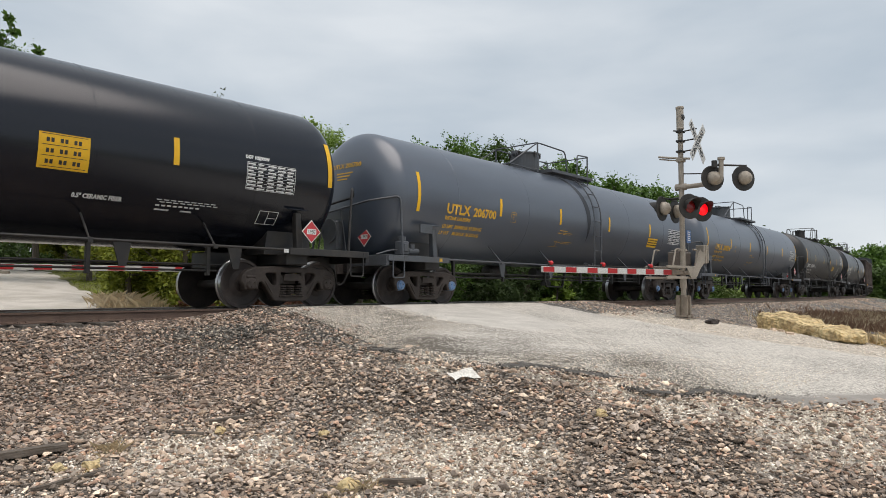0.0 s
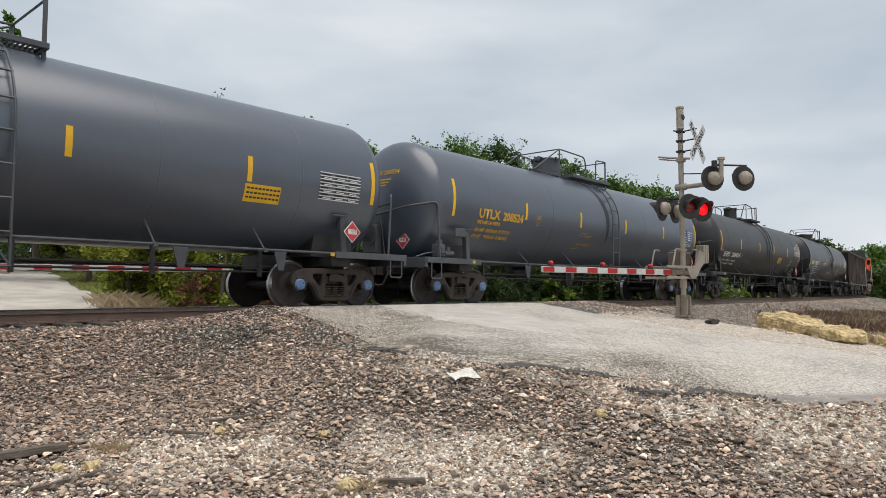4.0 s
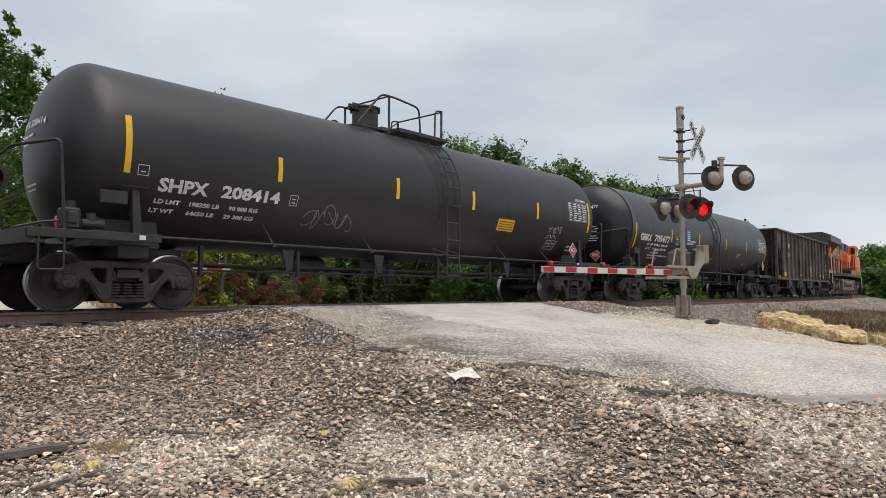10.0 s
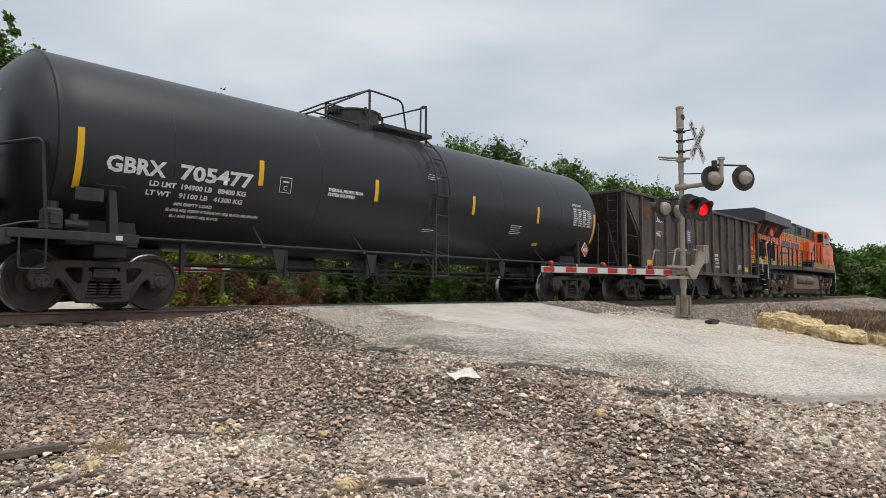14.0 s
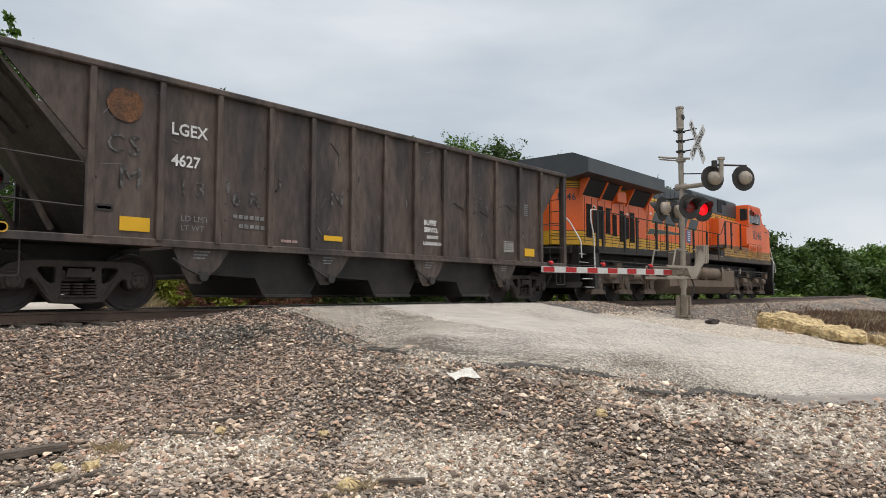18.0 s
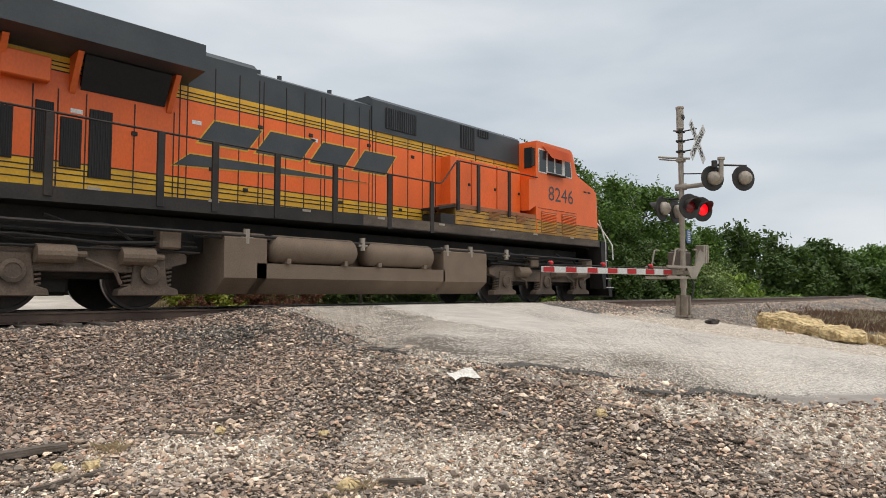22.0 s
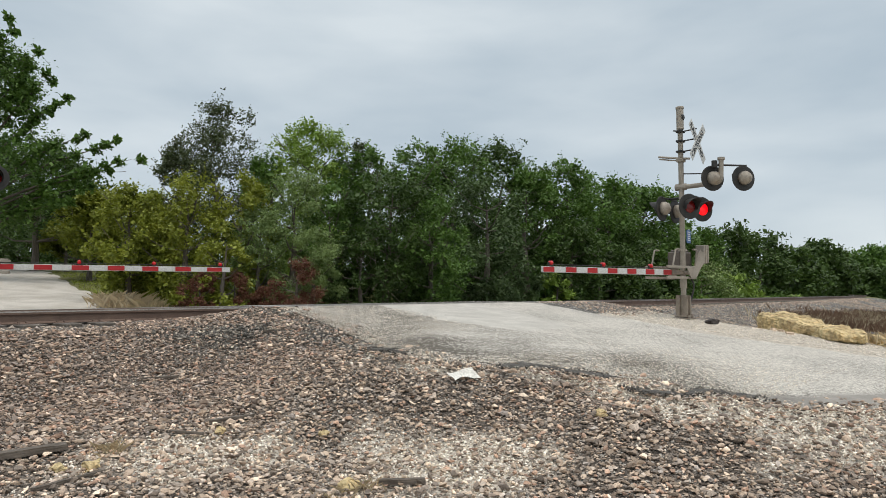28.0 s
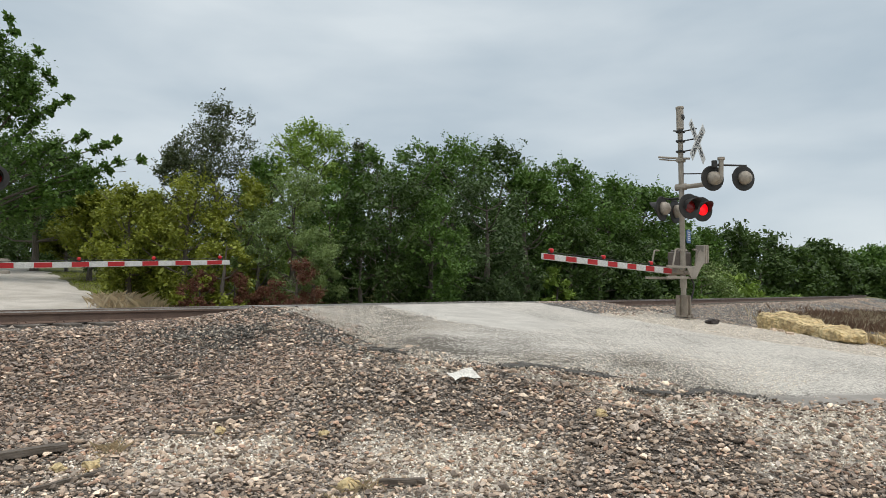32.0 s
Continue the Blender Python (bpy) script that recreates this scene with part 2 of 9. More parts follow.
def part(name, bm, material, parent=None, label="", smooth=False):
    """Links a bmesh as one mesh object, under parent where given."""
    me = bpy.data.meshes.new(name)
    bm.to_mesh(me)
    bm.free()
    for m in (material if isinstance(material, (list, tuple)) else [material]):
        me.materials.append(m)
    if smooth:
        for p in me.polygons:
            p.use_smooth = True
    ob = new(name, me)
    if parent is not None:
        ob.parent = parent
    if label:
        ob["label"] = label
    return ob


def root(name, label, category, group="", kind="", at=(0, 0, 0)):
    ob = new(name)
    ob.empty_display_size = 0.2
    ob.location = at
    return tagged(ob, label, category, group, kind)


def box(bm, x0, x1, y0, y1, z0, z1, bevel=0.0, m=None, mi=0):
    r = bmesh.ops.create_cube(bm, size=1.0)
    vs = r["verts"]
    for v in vs:
        v.co = Vector((x0 + (v.co.x + 0.5) * (x1 - x0), y0 + (v.co.y + 0.5) * (y1 - y0), z0 + (v.co.z + 0.5) * (z1 - z0)))
    fs = {f for v in vs for f in v.link_faces}
    if mi:
        for f in fs:
            f.material_index = mi
    if bevel:
        es = {e for v in vs for e in v.link_edges}
        b = bmesh.ops.bevel(bm, geom=list(es), offset=bevel, segments=1, affect="EDGES")
        vs = list({v for f in b["faces"] for v in f.verts} | {v for v in vs if v.is_valid})
    if m is not None:
        bmesh.ops.transform(bm, matrix=m, verts=[v for v in vs if v.is_valid])
    return vs


def prism(bm, pts, y0, y1, axis="y", mi=0):
    """A polygon drawn in the (x, z) plane, carried from y0 to y1 (or in (y, z) along x, or (x, y) along z)."""
    def put(p, d):
        return {"y": (p[0], d, p[1]), "x": (d, p[0], p[1]), "z": (p[0], p[1], d)}[axis]
    a = [bm.verts.new(put(p, y0)) for p in pts]
    b = [bm.verts.new(put(p, y1)) for p in pts]
    fs = [bm.faces.new(a), bm.faces.new(b[::-1])]
    n = len(pts)
    for i in range(n):
        fs.append(bm.faces.new((a[i], b[i], b[(i + 1) % n], a[(i + 1) % n])))
    for f in fs:
        f.material_index = mi
    bmesh.ops.recalc_face_normals(bm, faces=fs)
    return a + b


def cyl(bm, p0, p1, r, seg=12, r2=None, mi=0):
    p0, p1 = Vector(p0), Vector(p1)
    d = p1 - p0
    m = Matrix.Translation((p0 + p1) / 2) @ d.to_track_quat("Z", "Y").to_matrix().to_4x4()
    res = bmesh.ops.create_cone(bm, cap_ends=True, segments=seg, radius1=r, radius2=r if r2 is None else r2, depth=d.length, matrix=m)
    if mi:
        for f in {f for v in res["verts"] for f in v.link_faces}:
            f.material_index = mi
    return res["verts"]


def tube(bm, pts, r, seg=6):
    """A round bar through pts."""
    pts = [Vector(p) for p in pts]
    rings = []
    n = len(pts)
    for i, p in enumerate(pts):
        a = pts[i - 1] if i > 0 else p
        b = pts[i + 1] if i < n - 1 else p
        t = (b - a).normalized()
        q = t.to_track_quat("Z", "Y").to_matrix()
        rings.append([bm.verts.new(p + q @ Vector((r * math.cos(2 * math.pi * k / seg), r * math.sin(2 * math.pi * k / seg), 0))) for k in range(seg)])
    for i in range(n - 1):
        best = min(range(seg), key=lambda o: sum((rings[i][k].co - rings[i + 1][(k + o) % seg].co).length for k in range(seg)))
        for k in range(seg):
            bm.faces.new((rings[i][k], rings[i][(k + 1) % seg], rings[i + 1][(k + 1 + best) % seg], rings[i + 1][(k + best) % seg]))
    bm.faces.new(rings[0][::-1])
    bm.faces.new(rings[-1])


def rounded(pts, r=0.12, k=4):
    """The polyline pts with its corners rounded."""
    pts = [Vector(p) for p in pts]
    out = [pts[0]]
    for a, b, c in zip(pts, pts[1:], pts[2:]):
        u, v = (a - b).normalized(), (c - b).normalized()
        d = min(r, (a - b).length * 0.45, (c - b).length * 0.45)
        for i in range(k + 1):
            s = i / k
            out.append((b + u * d) * (1 - s) ** 2 + b * 2 * s * (1 - s) + (b + v * d) * s ** 2)
    return out + [pts[-1]]


def lathe(bm, prof, axis="x", seg=48, centre=(0, 0, 0), mi=0):
    """Turns the profile of (place along the axis, radius) round it."""
    c = Vector(centre)
    rings = []
    for a, r in prof:
        ring = []
        for k in range(seg):
            u, v = r * math.cos(2 * math.pi * k / seg), r * math.sin(2 * math.pi * k / seg)
            ring.append(bm.verts.new(c + Vector({"x": (a, u, v), "y": (u, a, v), "z": (u, v, a)}[axis])))
        rings.append(ring)
    fs = []
    for i in range(len(rings) - 1):
        for k in range(seg):
            fs.append(bm.faces.new((rings[i][k], rings[i][(k + 1) % seg], rings[i + 1][(k + 1) % seg], rings[i + 1][k])))
    fs.append(bm.faces.new(rings[0]))
    fs.append(bm.faces.new(rings[-1]))
    for f in fs:
        f.material_index = mi
    bmesh.ops.recalc_face_normals(bm, faces=fs)


def lettering(text, height, bend, name="lettering", material=None, parent=None, squeeze=1.0, label="", bold=0.0):
    """Words in the built-in font; bend(u, v) gives the place of a point u along and v up."""
    cu = bpy.data.curves.new("words", "FONT")
    cu.body, cu.size, cu.resolution_u, cu.offset = text, height / 0.72, 2, bold
    ob = bpy.data.objects.new("words", cu)
    scene.collection.objects.link(ob)
    bpy.context.view_layer.update()
    me = bpy.data.meshes.new_from_object(ob)
    bpy.data.objects.remove(ob)
    bpy.data.curves.remove(cu)
    if squeeze < 0:
        # a negative squeeze names the width that the words take up
        squeeze = -squeeze / max(v.co.x for v in me.vertices)
    for v in me.vertices:
        v.co = Vector(bend(v.co.x * squeeze, v.co.y))
    me.materials.clear()
    me.materials.append(material)
    me.name = name
    o = new(name, me)
    o.parent = parent
    if label:
        o["label"] = label
    return o


def bars(rects, bend, name, material, parent, label=""):
    """Plain bars (u, v, width, height), bent on to a surface."""
    bm = bmesh.new()
    for u, v, w, h in rects:
        n = max(1, int(h / 0.12))
        for i in range(n):
            bm.faces.new([bm.verts.new(Vector(bend(*q))) for q in
                          ((u, v + h * i / n), (u + w, v + h * i / n), (u + w, v + h * (i + 1) / n), (u, v + h * (i + 1) / n))])
    bmesh.ops.recalc_face_normals(bm, faces=bm.faces[:])
    return part(name, bm, material, parent, label)

# ---- the line of the track ----
BEND, RADIUS = 22.0, 510.0


def grade(s):
    s = np.asarray(s, float)
    return -0.0028 * np.clip(s - 4, 0, 400) - 0.00002 * np.clip(s - 30, 0, 70) ** 2


def on_track(s, d=0.0):
    """The place s metres along the track and d metres to its far side, and the heading there."""
    if s <= BEND:
        return Vector((s, d, float(grade(s)))), 0.0
    a = (s - BEND) / RADIUS
    return Vector((BEND + (RADIUS - d) * math.sin(a), RADIUS - (RADIUS - d) * math.cos(a), float(grade(s)))), a


def track_coords(x, y):
    """The same the other way round, for arrays: s and d of places."""
    dx, dy = np.maximum(x - BEND, 0), RADIUS - y
    a = np.arctan2(dx, np.maximum(dy, 60.0))
    s = np.where(x > BEND, BEND + RADIUS * a, x)
    d = np.where(x > BEND, RADIUS - np.hypot(dx, dy), y)
    return s, d


def wav(x, y, f, seed=0):
    """A smooth pseudo-random field in about -1 to 1."""
    r = np.random.RandomState(seed)
    out = 0
    for i in range(6):
        a, ph = r.uniform(0, 2 * math.pi), r.uniform(0, 6.28)
        k = f * r.uniform(0.6, 1.6)
        out = out + np.sin(k * (x * math.cos(a) + y * math.sin(a)) + ph + 1.3 * np.sin(0.6 * k * (y * math.cos(a) - x * math.sin(a)) + ph * 2))
    return out / 3.2


def step(a, b, v):
    t = np.clip((v - a) / (b - a), 0, 1)
    return t * t * (3 - 2 * t)


def road_left(y):
    return np.interp(y, [-40, -14, -10.9, -10.4, -9.9, -9.3, -8.5, -7.9, -7.5, -7.0, -6.5, -5.5, -4.3, -3.0, -1.0, 1.5],
                     [12.5, 9.9, 7.95, 7.6, 7.1, 6.7, 6.8, 6.6, 6.15, 5.85, 5.75, 6.1, 6.6, 7.1, 7.7, 8.0])


def road_right(y):
    return np.interp(y, [-40, -14, -10.0, -9.27, -8.1, -6.7, -5.3, -1.5, 1.5], [19, 14.8, 13.65, 13.55, 13.7, 13.95, 14.45, 16.4, 17.0])


def road_height(y):
    d = np.abs(y)
    return -0.012 - 0.092 * np.clip(d - 1.7, 0, 9.5) - 0.02 * np.clip(d - 11.2, 0, 30)


def height(x, y):
    s, d = track_coords(x, y)
    g = grade(s)
    near = np.interp(-d, [0, 1.55, 2.1, 2.9, 4.0, 5.2, 7.0, 10, 30, 60], [-0.185, -0.225, -0.29, -0.54, -0.84, -0.98, -1.12, -1.25, -1.45, -1.5])
    far = np.interp(d, [0, 1.55, 2.3, 3.2, 4.5, 9, 14, 31, 60, 120, 400], [-0.185, -0.2, -0.30, -0.50, -0.60, -0.40, 0.05, 1.35, 3.0, 4.0, 5.0])
    h = np.where(d < 0, near, far) + g
    amp = step(1.9, 3.0, np.abs(d))
    h = h + amp * (0.035 * wav(x, y, 1.7, 1) + 0.018 * wav(x, y, 5.0, 2)) + step(6, 40, np.abs(d)) * 0.12 * wav(x, y, 0.25, 3)
    # low spill of asphalt and ballast by the crossing
    h = h + 0.16 * np.exp(-(((x - 5.6) / 0.75) ** 2 + ((y + 3.0) / 0.45) ** 2)) * 0.9
    h = h + 0.10 * np.exp(-(((x - 5.0) / 1.0) ** 2 + ((y + 8.6) / 0.9) ** 2))
    # the fill under the road and its verge
    w = np.where(y < 0, step(-2.4, 0.0, x - road_left(y)) * (1 - step(2.2, 6.0, x - road_right(y))), step(-7.5, -5.0, x - 8.3) * (1 - step(0.5, 3.0, x - 17))
                 * (1 - step(1.6, 6, y)))
    hr = road_height(y) - 0.012
    return h * (1 - w) + np.maximum(h, hr) * w


CRACKS = ((((6.19, -7.5), (6.51, -7.53), (6.68, -7.74), (6.7, -8.04), (6.81, -8.25), (6.85, -8.5)), 0.34), (((6.44, -8.99), (6.46, -9.19), (6.71, -9.38), (7.15, -9.46), (7.18, -9.66), (7.3, -9.9)), 0.17),
          (((5.62, -6.0), (5.85, -6.08), (5.76, -6.44)), 0.14))


def grit_field(x, y):
    """Where pale dust and grit lie bare between the stones, 0 to 1."""
    f = 0.75 * wav(x, y, 2.1, 63) + 0.55 * wav(x, y, 6.5, 64)
    spots = ((4.5, -7.5, 0.75, 0.9), (3.05, -6.7, 0.6, 0.9), (2.0, -6.5, 0.7, 0.8), (4.6, -8.7, 0.55, 0.9), (7.0, -10.5, 0.9, 1.0), (5.9, -6.2, 0.55, 0.45), (3.4, -8.1, 0.6, 0.7),
             (6.3, -9.7, 0.5, 0.3), (8.0, -10.6, 0.7, 1.0))
    g = -0.55 - 0.25 * step(-6.0, -4.5, y)
    for cx, cy, s, k in spots:
        g = g + k * 1.35 * np.exp(-((x - cx) ** 2 + (y - cy) ** 2) / (s * s))
    g = g + 1.15 * np.exp(-((x - road_left(y) + 0.25) / 0.45) ** 2) * step(-5.6, -7.0, y)
    e = x - road_right(y)
    g = g + 2.8 * step(-0.75, -0.35, e) * (1 - step(2.6, 4.6, e)) * step(-3.6, -4.4, y)
    return step(-0.1, 0.75, f * 0.55 + g)


def crumb_field(x, y):
    """Where dark asphalt has crumbled over the stones by the crossing, 0 to 1."""
    e = road_left(y) - x
    wide = np.interp(y, [-11, -8, -6, -4, -2, -0.8], [0.35, 0.45, 0.75, 0.9, 1.6, 1.9])
    f = step(1.0, 0.0, e / wide + 0.45 * wav(x, y, 2.3, 67)) + 0.9 * np.exp(-(((x - 5.7) / 0.8) ** 2 + ((y + 3.0) / 0.5) ** 2))
    return np.clip(f, 0, 1) * step(-8.6, -6.2, y)


def axis(lo, hi, fine, far, grow=1.18):
    a = list(np.arange(lo, hi + 1e-6, fine))
    st = fine
    while a[-1] < far:
        st *= grow
        a.append(a[-1] + st)
    st = fine
    while a[0] > -far:
        st *= grow
        a.insert(0, a[0] - st)
    return np.array(a)


def sheet(name, X, Y, Z, material, label, category="", parent=None, kind="structure", smooth=True):
    ny, nx = X.shape
    v = np.stack([X, Y, Z], -1).reshape(-1, 3)
    i = np.arange(nx * ny).reshape(ny, nx)
    f = np.stack([i[:-1, :-1], i[:-1, 1:], i[1:, 1:], i[1:, :-1]], -1).reshape(-1, 4)
    me = bpy.data.meshes.new(name)
    me.from_pydata(v.tolist(), [], f.tolist())
    me.materials.append(material)
    for p in me.polygons:
        p.use_smooth = smooth
    ob = new(name, me)
    ob.parent = parent
    return tagged(ob, label, category, "", kind) if parent is None else ob


def ground_material():
    """Ballast and dusty grit by the track, grass and earth further off."""
    m = bpy.data.materials.new("ballast_and_grass")
    m.use_nodes = True
    n, l = m.node_tree.nodes, m.node_tree.links
    b = n["Principled BSDF"]
    b.inputs["Roughness"].default_value = 0.95
    geo = n.new("ShaderNodeNewGeometry")

    def nz(scale, detail=4.0):
        q = n.new("ShaderNodeTexNoise")
        q.inputs["Scale"].default_value, q.inputs["Detail"].default_value = scale, detail
        l.new(geo.outputs["Position"], q.inputs["Vector"])
        return q.outputs[0]

    def ramp(src, lo, hi):
        q = n.new("ShaderNodeMapRange")
        q.inputs[1].default_value, q.inputs[2].default_value = lo, hi
        l.new(src, q.inputs[0])
        return q.outputs[0]

    def mixc(f, a, c):
        q = n.new("ShaderNodeMix")
        q.data_type = "RGBA"
        if f is not None:
            l.new(f, q.inputs[0])
        for s, v in ((6, a), (7, c)):
            if isinstance(v, tuple):
                q.inputs[s].default_value = (*v, 1)
            else:
                l.new(v, q.inputs[s])
        return q.outputs[2]

    vor = n.new("ShaderNodeTexVoronoi")
    vor.inputs["Scale"].default_value = 34.0
    l.new(geo.outputs["Position"], vor.inputs["Vector"])
    hsv = n.new("ShaderNodeSeparateColor")
    l.new(vor.outputs["Color"], hsv.inputs[0])
    stone = mixc(hsv.outputs[0], (0.13, 0.107, 0.088), (0.36, 0.30, 0.25))
    stone = mixc(ramp(hsv.outputs[1], 0.84, 0.90), stone, (0.56, 0.51, 0.45))
    # shade between the stones, painted as dark edges of the cells
    gap_shade = n.new("ShaderNodeTexVoronoi")
    gap_shade.feature = "DISTANCE_TO_EDGE"
    gap_shade.inputs["Scale"].default_value = 34.0
    l.new(geo.outputs["Position"], gap_shade.inputs["Vector"])
    stone = mixc(ramp(gap_shade.outputs["Distance"], 0.02, 0.16), (0.045, 0.037, 0.030), stone)
    grit = mixc(ramp(nz(70), 0.38, 0.62), (0.50, 0.44, 0.365), (0.86, 0.80, 0.70))
    grit = mixc(ramp(nz(16), 0.40, 0.66), grit, (0.36, 0.30, 0.24))
    dust = n.new("ShaderNodeAttribute")
    dust.attribute_name = "dust"
    crumb = n.new("ShaderNodeAttribute")
    crumb.attribute_name = "crumb"
    asph = mixc(ramp(hsv.outputs[2], 0.72, 0.80), (0.075, 0.068, 0.060), (0.46, 0.43, 0.385))
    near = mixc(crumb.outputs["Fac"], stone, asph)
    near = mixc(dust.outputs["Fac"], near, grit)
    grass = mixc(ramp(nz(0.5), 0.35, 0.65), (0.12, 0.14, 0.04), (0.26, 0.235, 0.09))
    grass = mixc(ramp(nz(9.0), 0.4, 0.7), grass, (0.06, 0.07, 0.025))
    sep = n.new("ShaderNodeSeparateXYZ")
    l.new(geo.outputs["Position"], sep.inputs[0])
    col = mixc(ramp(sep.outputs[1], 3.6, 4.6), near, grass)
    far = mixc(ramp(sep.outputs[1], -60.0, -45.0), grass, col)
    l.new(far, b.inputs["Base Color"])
    bp = n.new("ShaderNodeBump")
    bp.inputs["Strength"].default_value, bp.inputs["Distance"].default_value = 1.0, 0.03
    l.new(vor.outputs["Distance"], bp.inputs["Height"])
    l.new(bp.outputs[0], b.inputs["Normal"])
    return m


def build_ground():
    xs, ys = axis(-5, 30, 0.18, 2500), axis(-11.6, 4.5, 0.14, 2500)
    X, Y = np.meshgrid(xs, ys)
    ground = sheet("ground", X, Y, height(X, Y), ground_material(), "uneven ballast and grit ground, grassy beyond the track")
    for key, field in (("dust", grit_field), ("crumb", crumb_field)):
        at = ground.data.attributes.new(key, "FLOAT", "POINT")
        at.data.foreach_set("value", np.asarray(field(X, Y), np.float32).ravel())

    def strip(name, y0, y1, lo, hi, material, label, lift=0.0, n=60, nx=70, rag=0.0, extra=None, ends=False, rim=None):
        yy = np.linspace(y0, y1, n)
        u = np.linspace(0, 1, nx)
        L, R = lo(yy), hi(yy)
        if rag:
            L = L + rag * (wav(yy * 0 + 3, yy, 2.6, 11) + 0.6 * wav(yy * 0 + 1, yy, 7.5, 12) + 0.25 * wav(yy * 0, yy, 21.0, 19))
            R = R + 0.6 * rag * (wav(yy * 0 + 3, yy, 2.1, 13) + 0.5 * wav(yy * 0 + 1, yy, 6.5, 14))
        X = L[:, None] * (1 - u) + R[:, None] * u
        Y = np.repeat(yy[:, None], nx, 1)
        edge = np.minimum(1, np.minimum(u, 1 - u)[None, :] * 14) * np.ones((n, 1))
        if ends:
            e = np.linspace(0, 1, n)
            edge = edge * np.minimum(1, np.minimum(e, 1 - e) * 9)[:, None]
        Z = road_height(Y) + grade(X) + 0.035 * edge - 0.035 + lift + 0.012 * wav(X, Y, 1.1, 5) * step(1.6, 3, np.abs(Y))
        if extra is not None:
            Z = Z + extra(X, Y)
        # a rim that goes down into the ground, so that the slab has thickness
        X = np.concatenate([X[:, :1], X, X[:, -1:]], 1)
        Y = np.concatenate([Y[:, :1], Y, Y[:, -1:]], 1)
        Z = np.concatenate([Z[:, :1] - 0.16, Z, Z[:, -1:] - 0.16], 1)
        ob = sheet(name, X, Y, Z, material, label, smooth=False)
        # the left rim takes the dark binder colour, with the step's shade painted in
        if rim is not None:
            ob.data.materials.append(rim)
            per = X.shape[1] - 1
            for i, p in enumerate(ob.data.polygons):
                if i % per == 0:
                    p.material_index = 1
        worn = step(3.0, 0.3, (X - L[:, None]) / np.interp(Y, [-12, -9.5, -8, -5, -1], [0.5, 0.7, 1.1, 1.7, 1.9]) + 0.6 * wav(X, Y, 0.9, 81) + 0.45 * wav(X, Y, 3.1, 82)) if rim is not None else X * 0
        # a smooth repair whose edge runs out into the old surface
        mend = step(-0.05, 0.22, -0.417 * (X - 7.2) - 0.909 * (Y + 9.75) + 0.07 * wav(X, Y, 5.0, 83)) * (1 - step(-12.2, -13.0, Y)) if rim is not None else X * 0
        for key, value in (("worn", worn), ("mend", mend)):
            at = ob.data.attributes.new(key, "FLOAT", "POINT")
            at.data.foreach_set("value", np.asarray(value, np.float32).ravel())
        return ob

    strip("road_approach", -36, -0.81, road_left, road_right, M_ASPHALT, "worn pale asphalt road climbing to the crossing", 0.03, 420, 90, 0.30, rim=M_CRACK)
    strip("crossing_panel", -0.62, 0.62, road_left, road_right, M_DARKASPH, "asphalt between the rails of the crossing", 0.004, 6, 30)
    strip("road_beyond", 0.81, 2.6, road_left, road_right, M_DARKASPH, "asphalt beyond the rails of the crossing", 0.004, 10, 30, 0.05)
    strip("concrete_patch", -5.9, -1.1, lambda y: np.interp(y, [-5.9, -5.0, -3.5, -1.1], [9.6, 9.0, 9.3, 9.9]) + 0.12 * np.sin(2.2 * y), lambda y: np.interp(y, [-5.9, -5.0, -2.7, -1.1], [10.7, 11.5, 12.9, 13.4]), M_PATCH,
          "pale smooth patch on the asphalt", 0.046, 40, 24, 0.16, ends=True)
    # cracks along the broken edge: dark sheets, crumbled binder and the step's shade painted in
    for line, wide in CRACKS:
        q = np.array(line)
        u = np.linspace(0, len(q) - 1, 70)
        cx, cy = np.interp(u, range(len(q)), q[:, 0]), np.interp(u, range(len(q)), q[:, 1])
        cx, cy = cx + 0.035 * wav(cx, cy, 8, 94), cy + 0.035 * wav(cx, cy, 8, 95)
        w = wide * (0.45 + 0.55 * np.abs(wav(cx, cy, 6, 96))) * np.minimum(1, np.minimum(u, u[-1] - u) * 3)
        v = np.linspace(-0.5, 0.5, 5)
        X = cx[:, None] + 0.55 * w[:, None] * v - 0.3 * w[:, None] * wav(cx, cy, 13, 97)[:, None] * np.abs(v)
        Y = cy[:, None] + 0.85 * w[:, None] * v
        sheet("road_crack", X, Y, road_height(Y) + grade(X) + 0.043 - 0.02 * np.abs(v), M_CRACK, "dark crack with crumbled binder and painted shade at the road edge")
    # the gravel lane that goes on beyond the track
    v = np.linspace(0, 1, 70)
    cy = 3.0 + 62 * v ** 1.2
    right = np.interp(cy, [3, 8.6, 20, 31, 45, 65], [11.2, 9.3, 11.9, 15.0, 17.4, 19.0])
    left = right - np.interp(cy, [3, 9, 30, 65], [7.0, 6.0, 6.5, 9.0])
    u = np.linspace(0, 1, 24)
    X = left[:, None] * (1 - u) + right[:, None] * u + 0.12 * wav(u[None, :] * 0, cy[:, None], 2.0, 21)
    Y = np.repeat(cy[:, None], 24, 1)
    Z = height(X, Y) + 0.03 + 0.03 * np.minimum(1, 8 * np.minimum(u, 1 - u))
    sheet("gravel_lane", X, Y, Z, M_LANE, "pale gravel lane rising beyond the crossing")


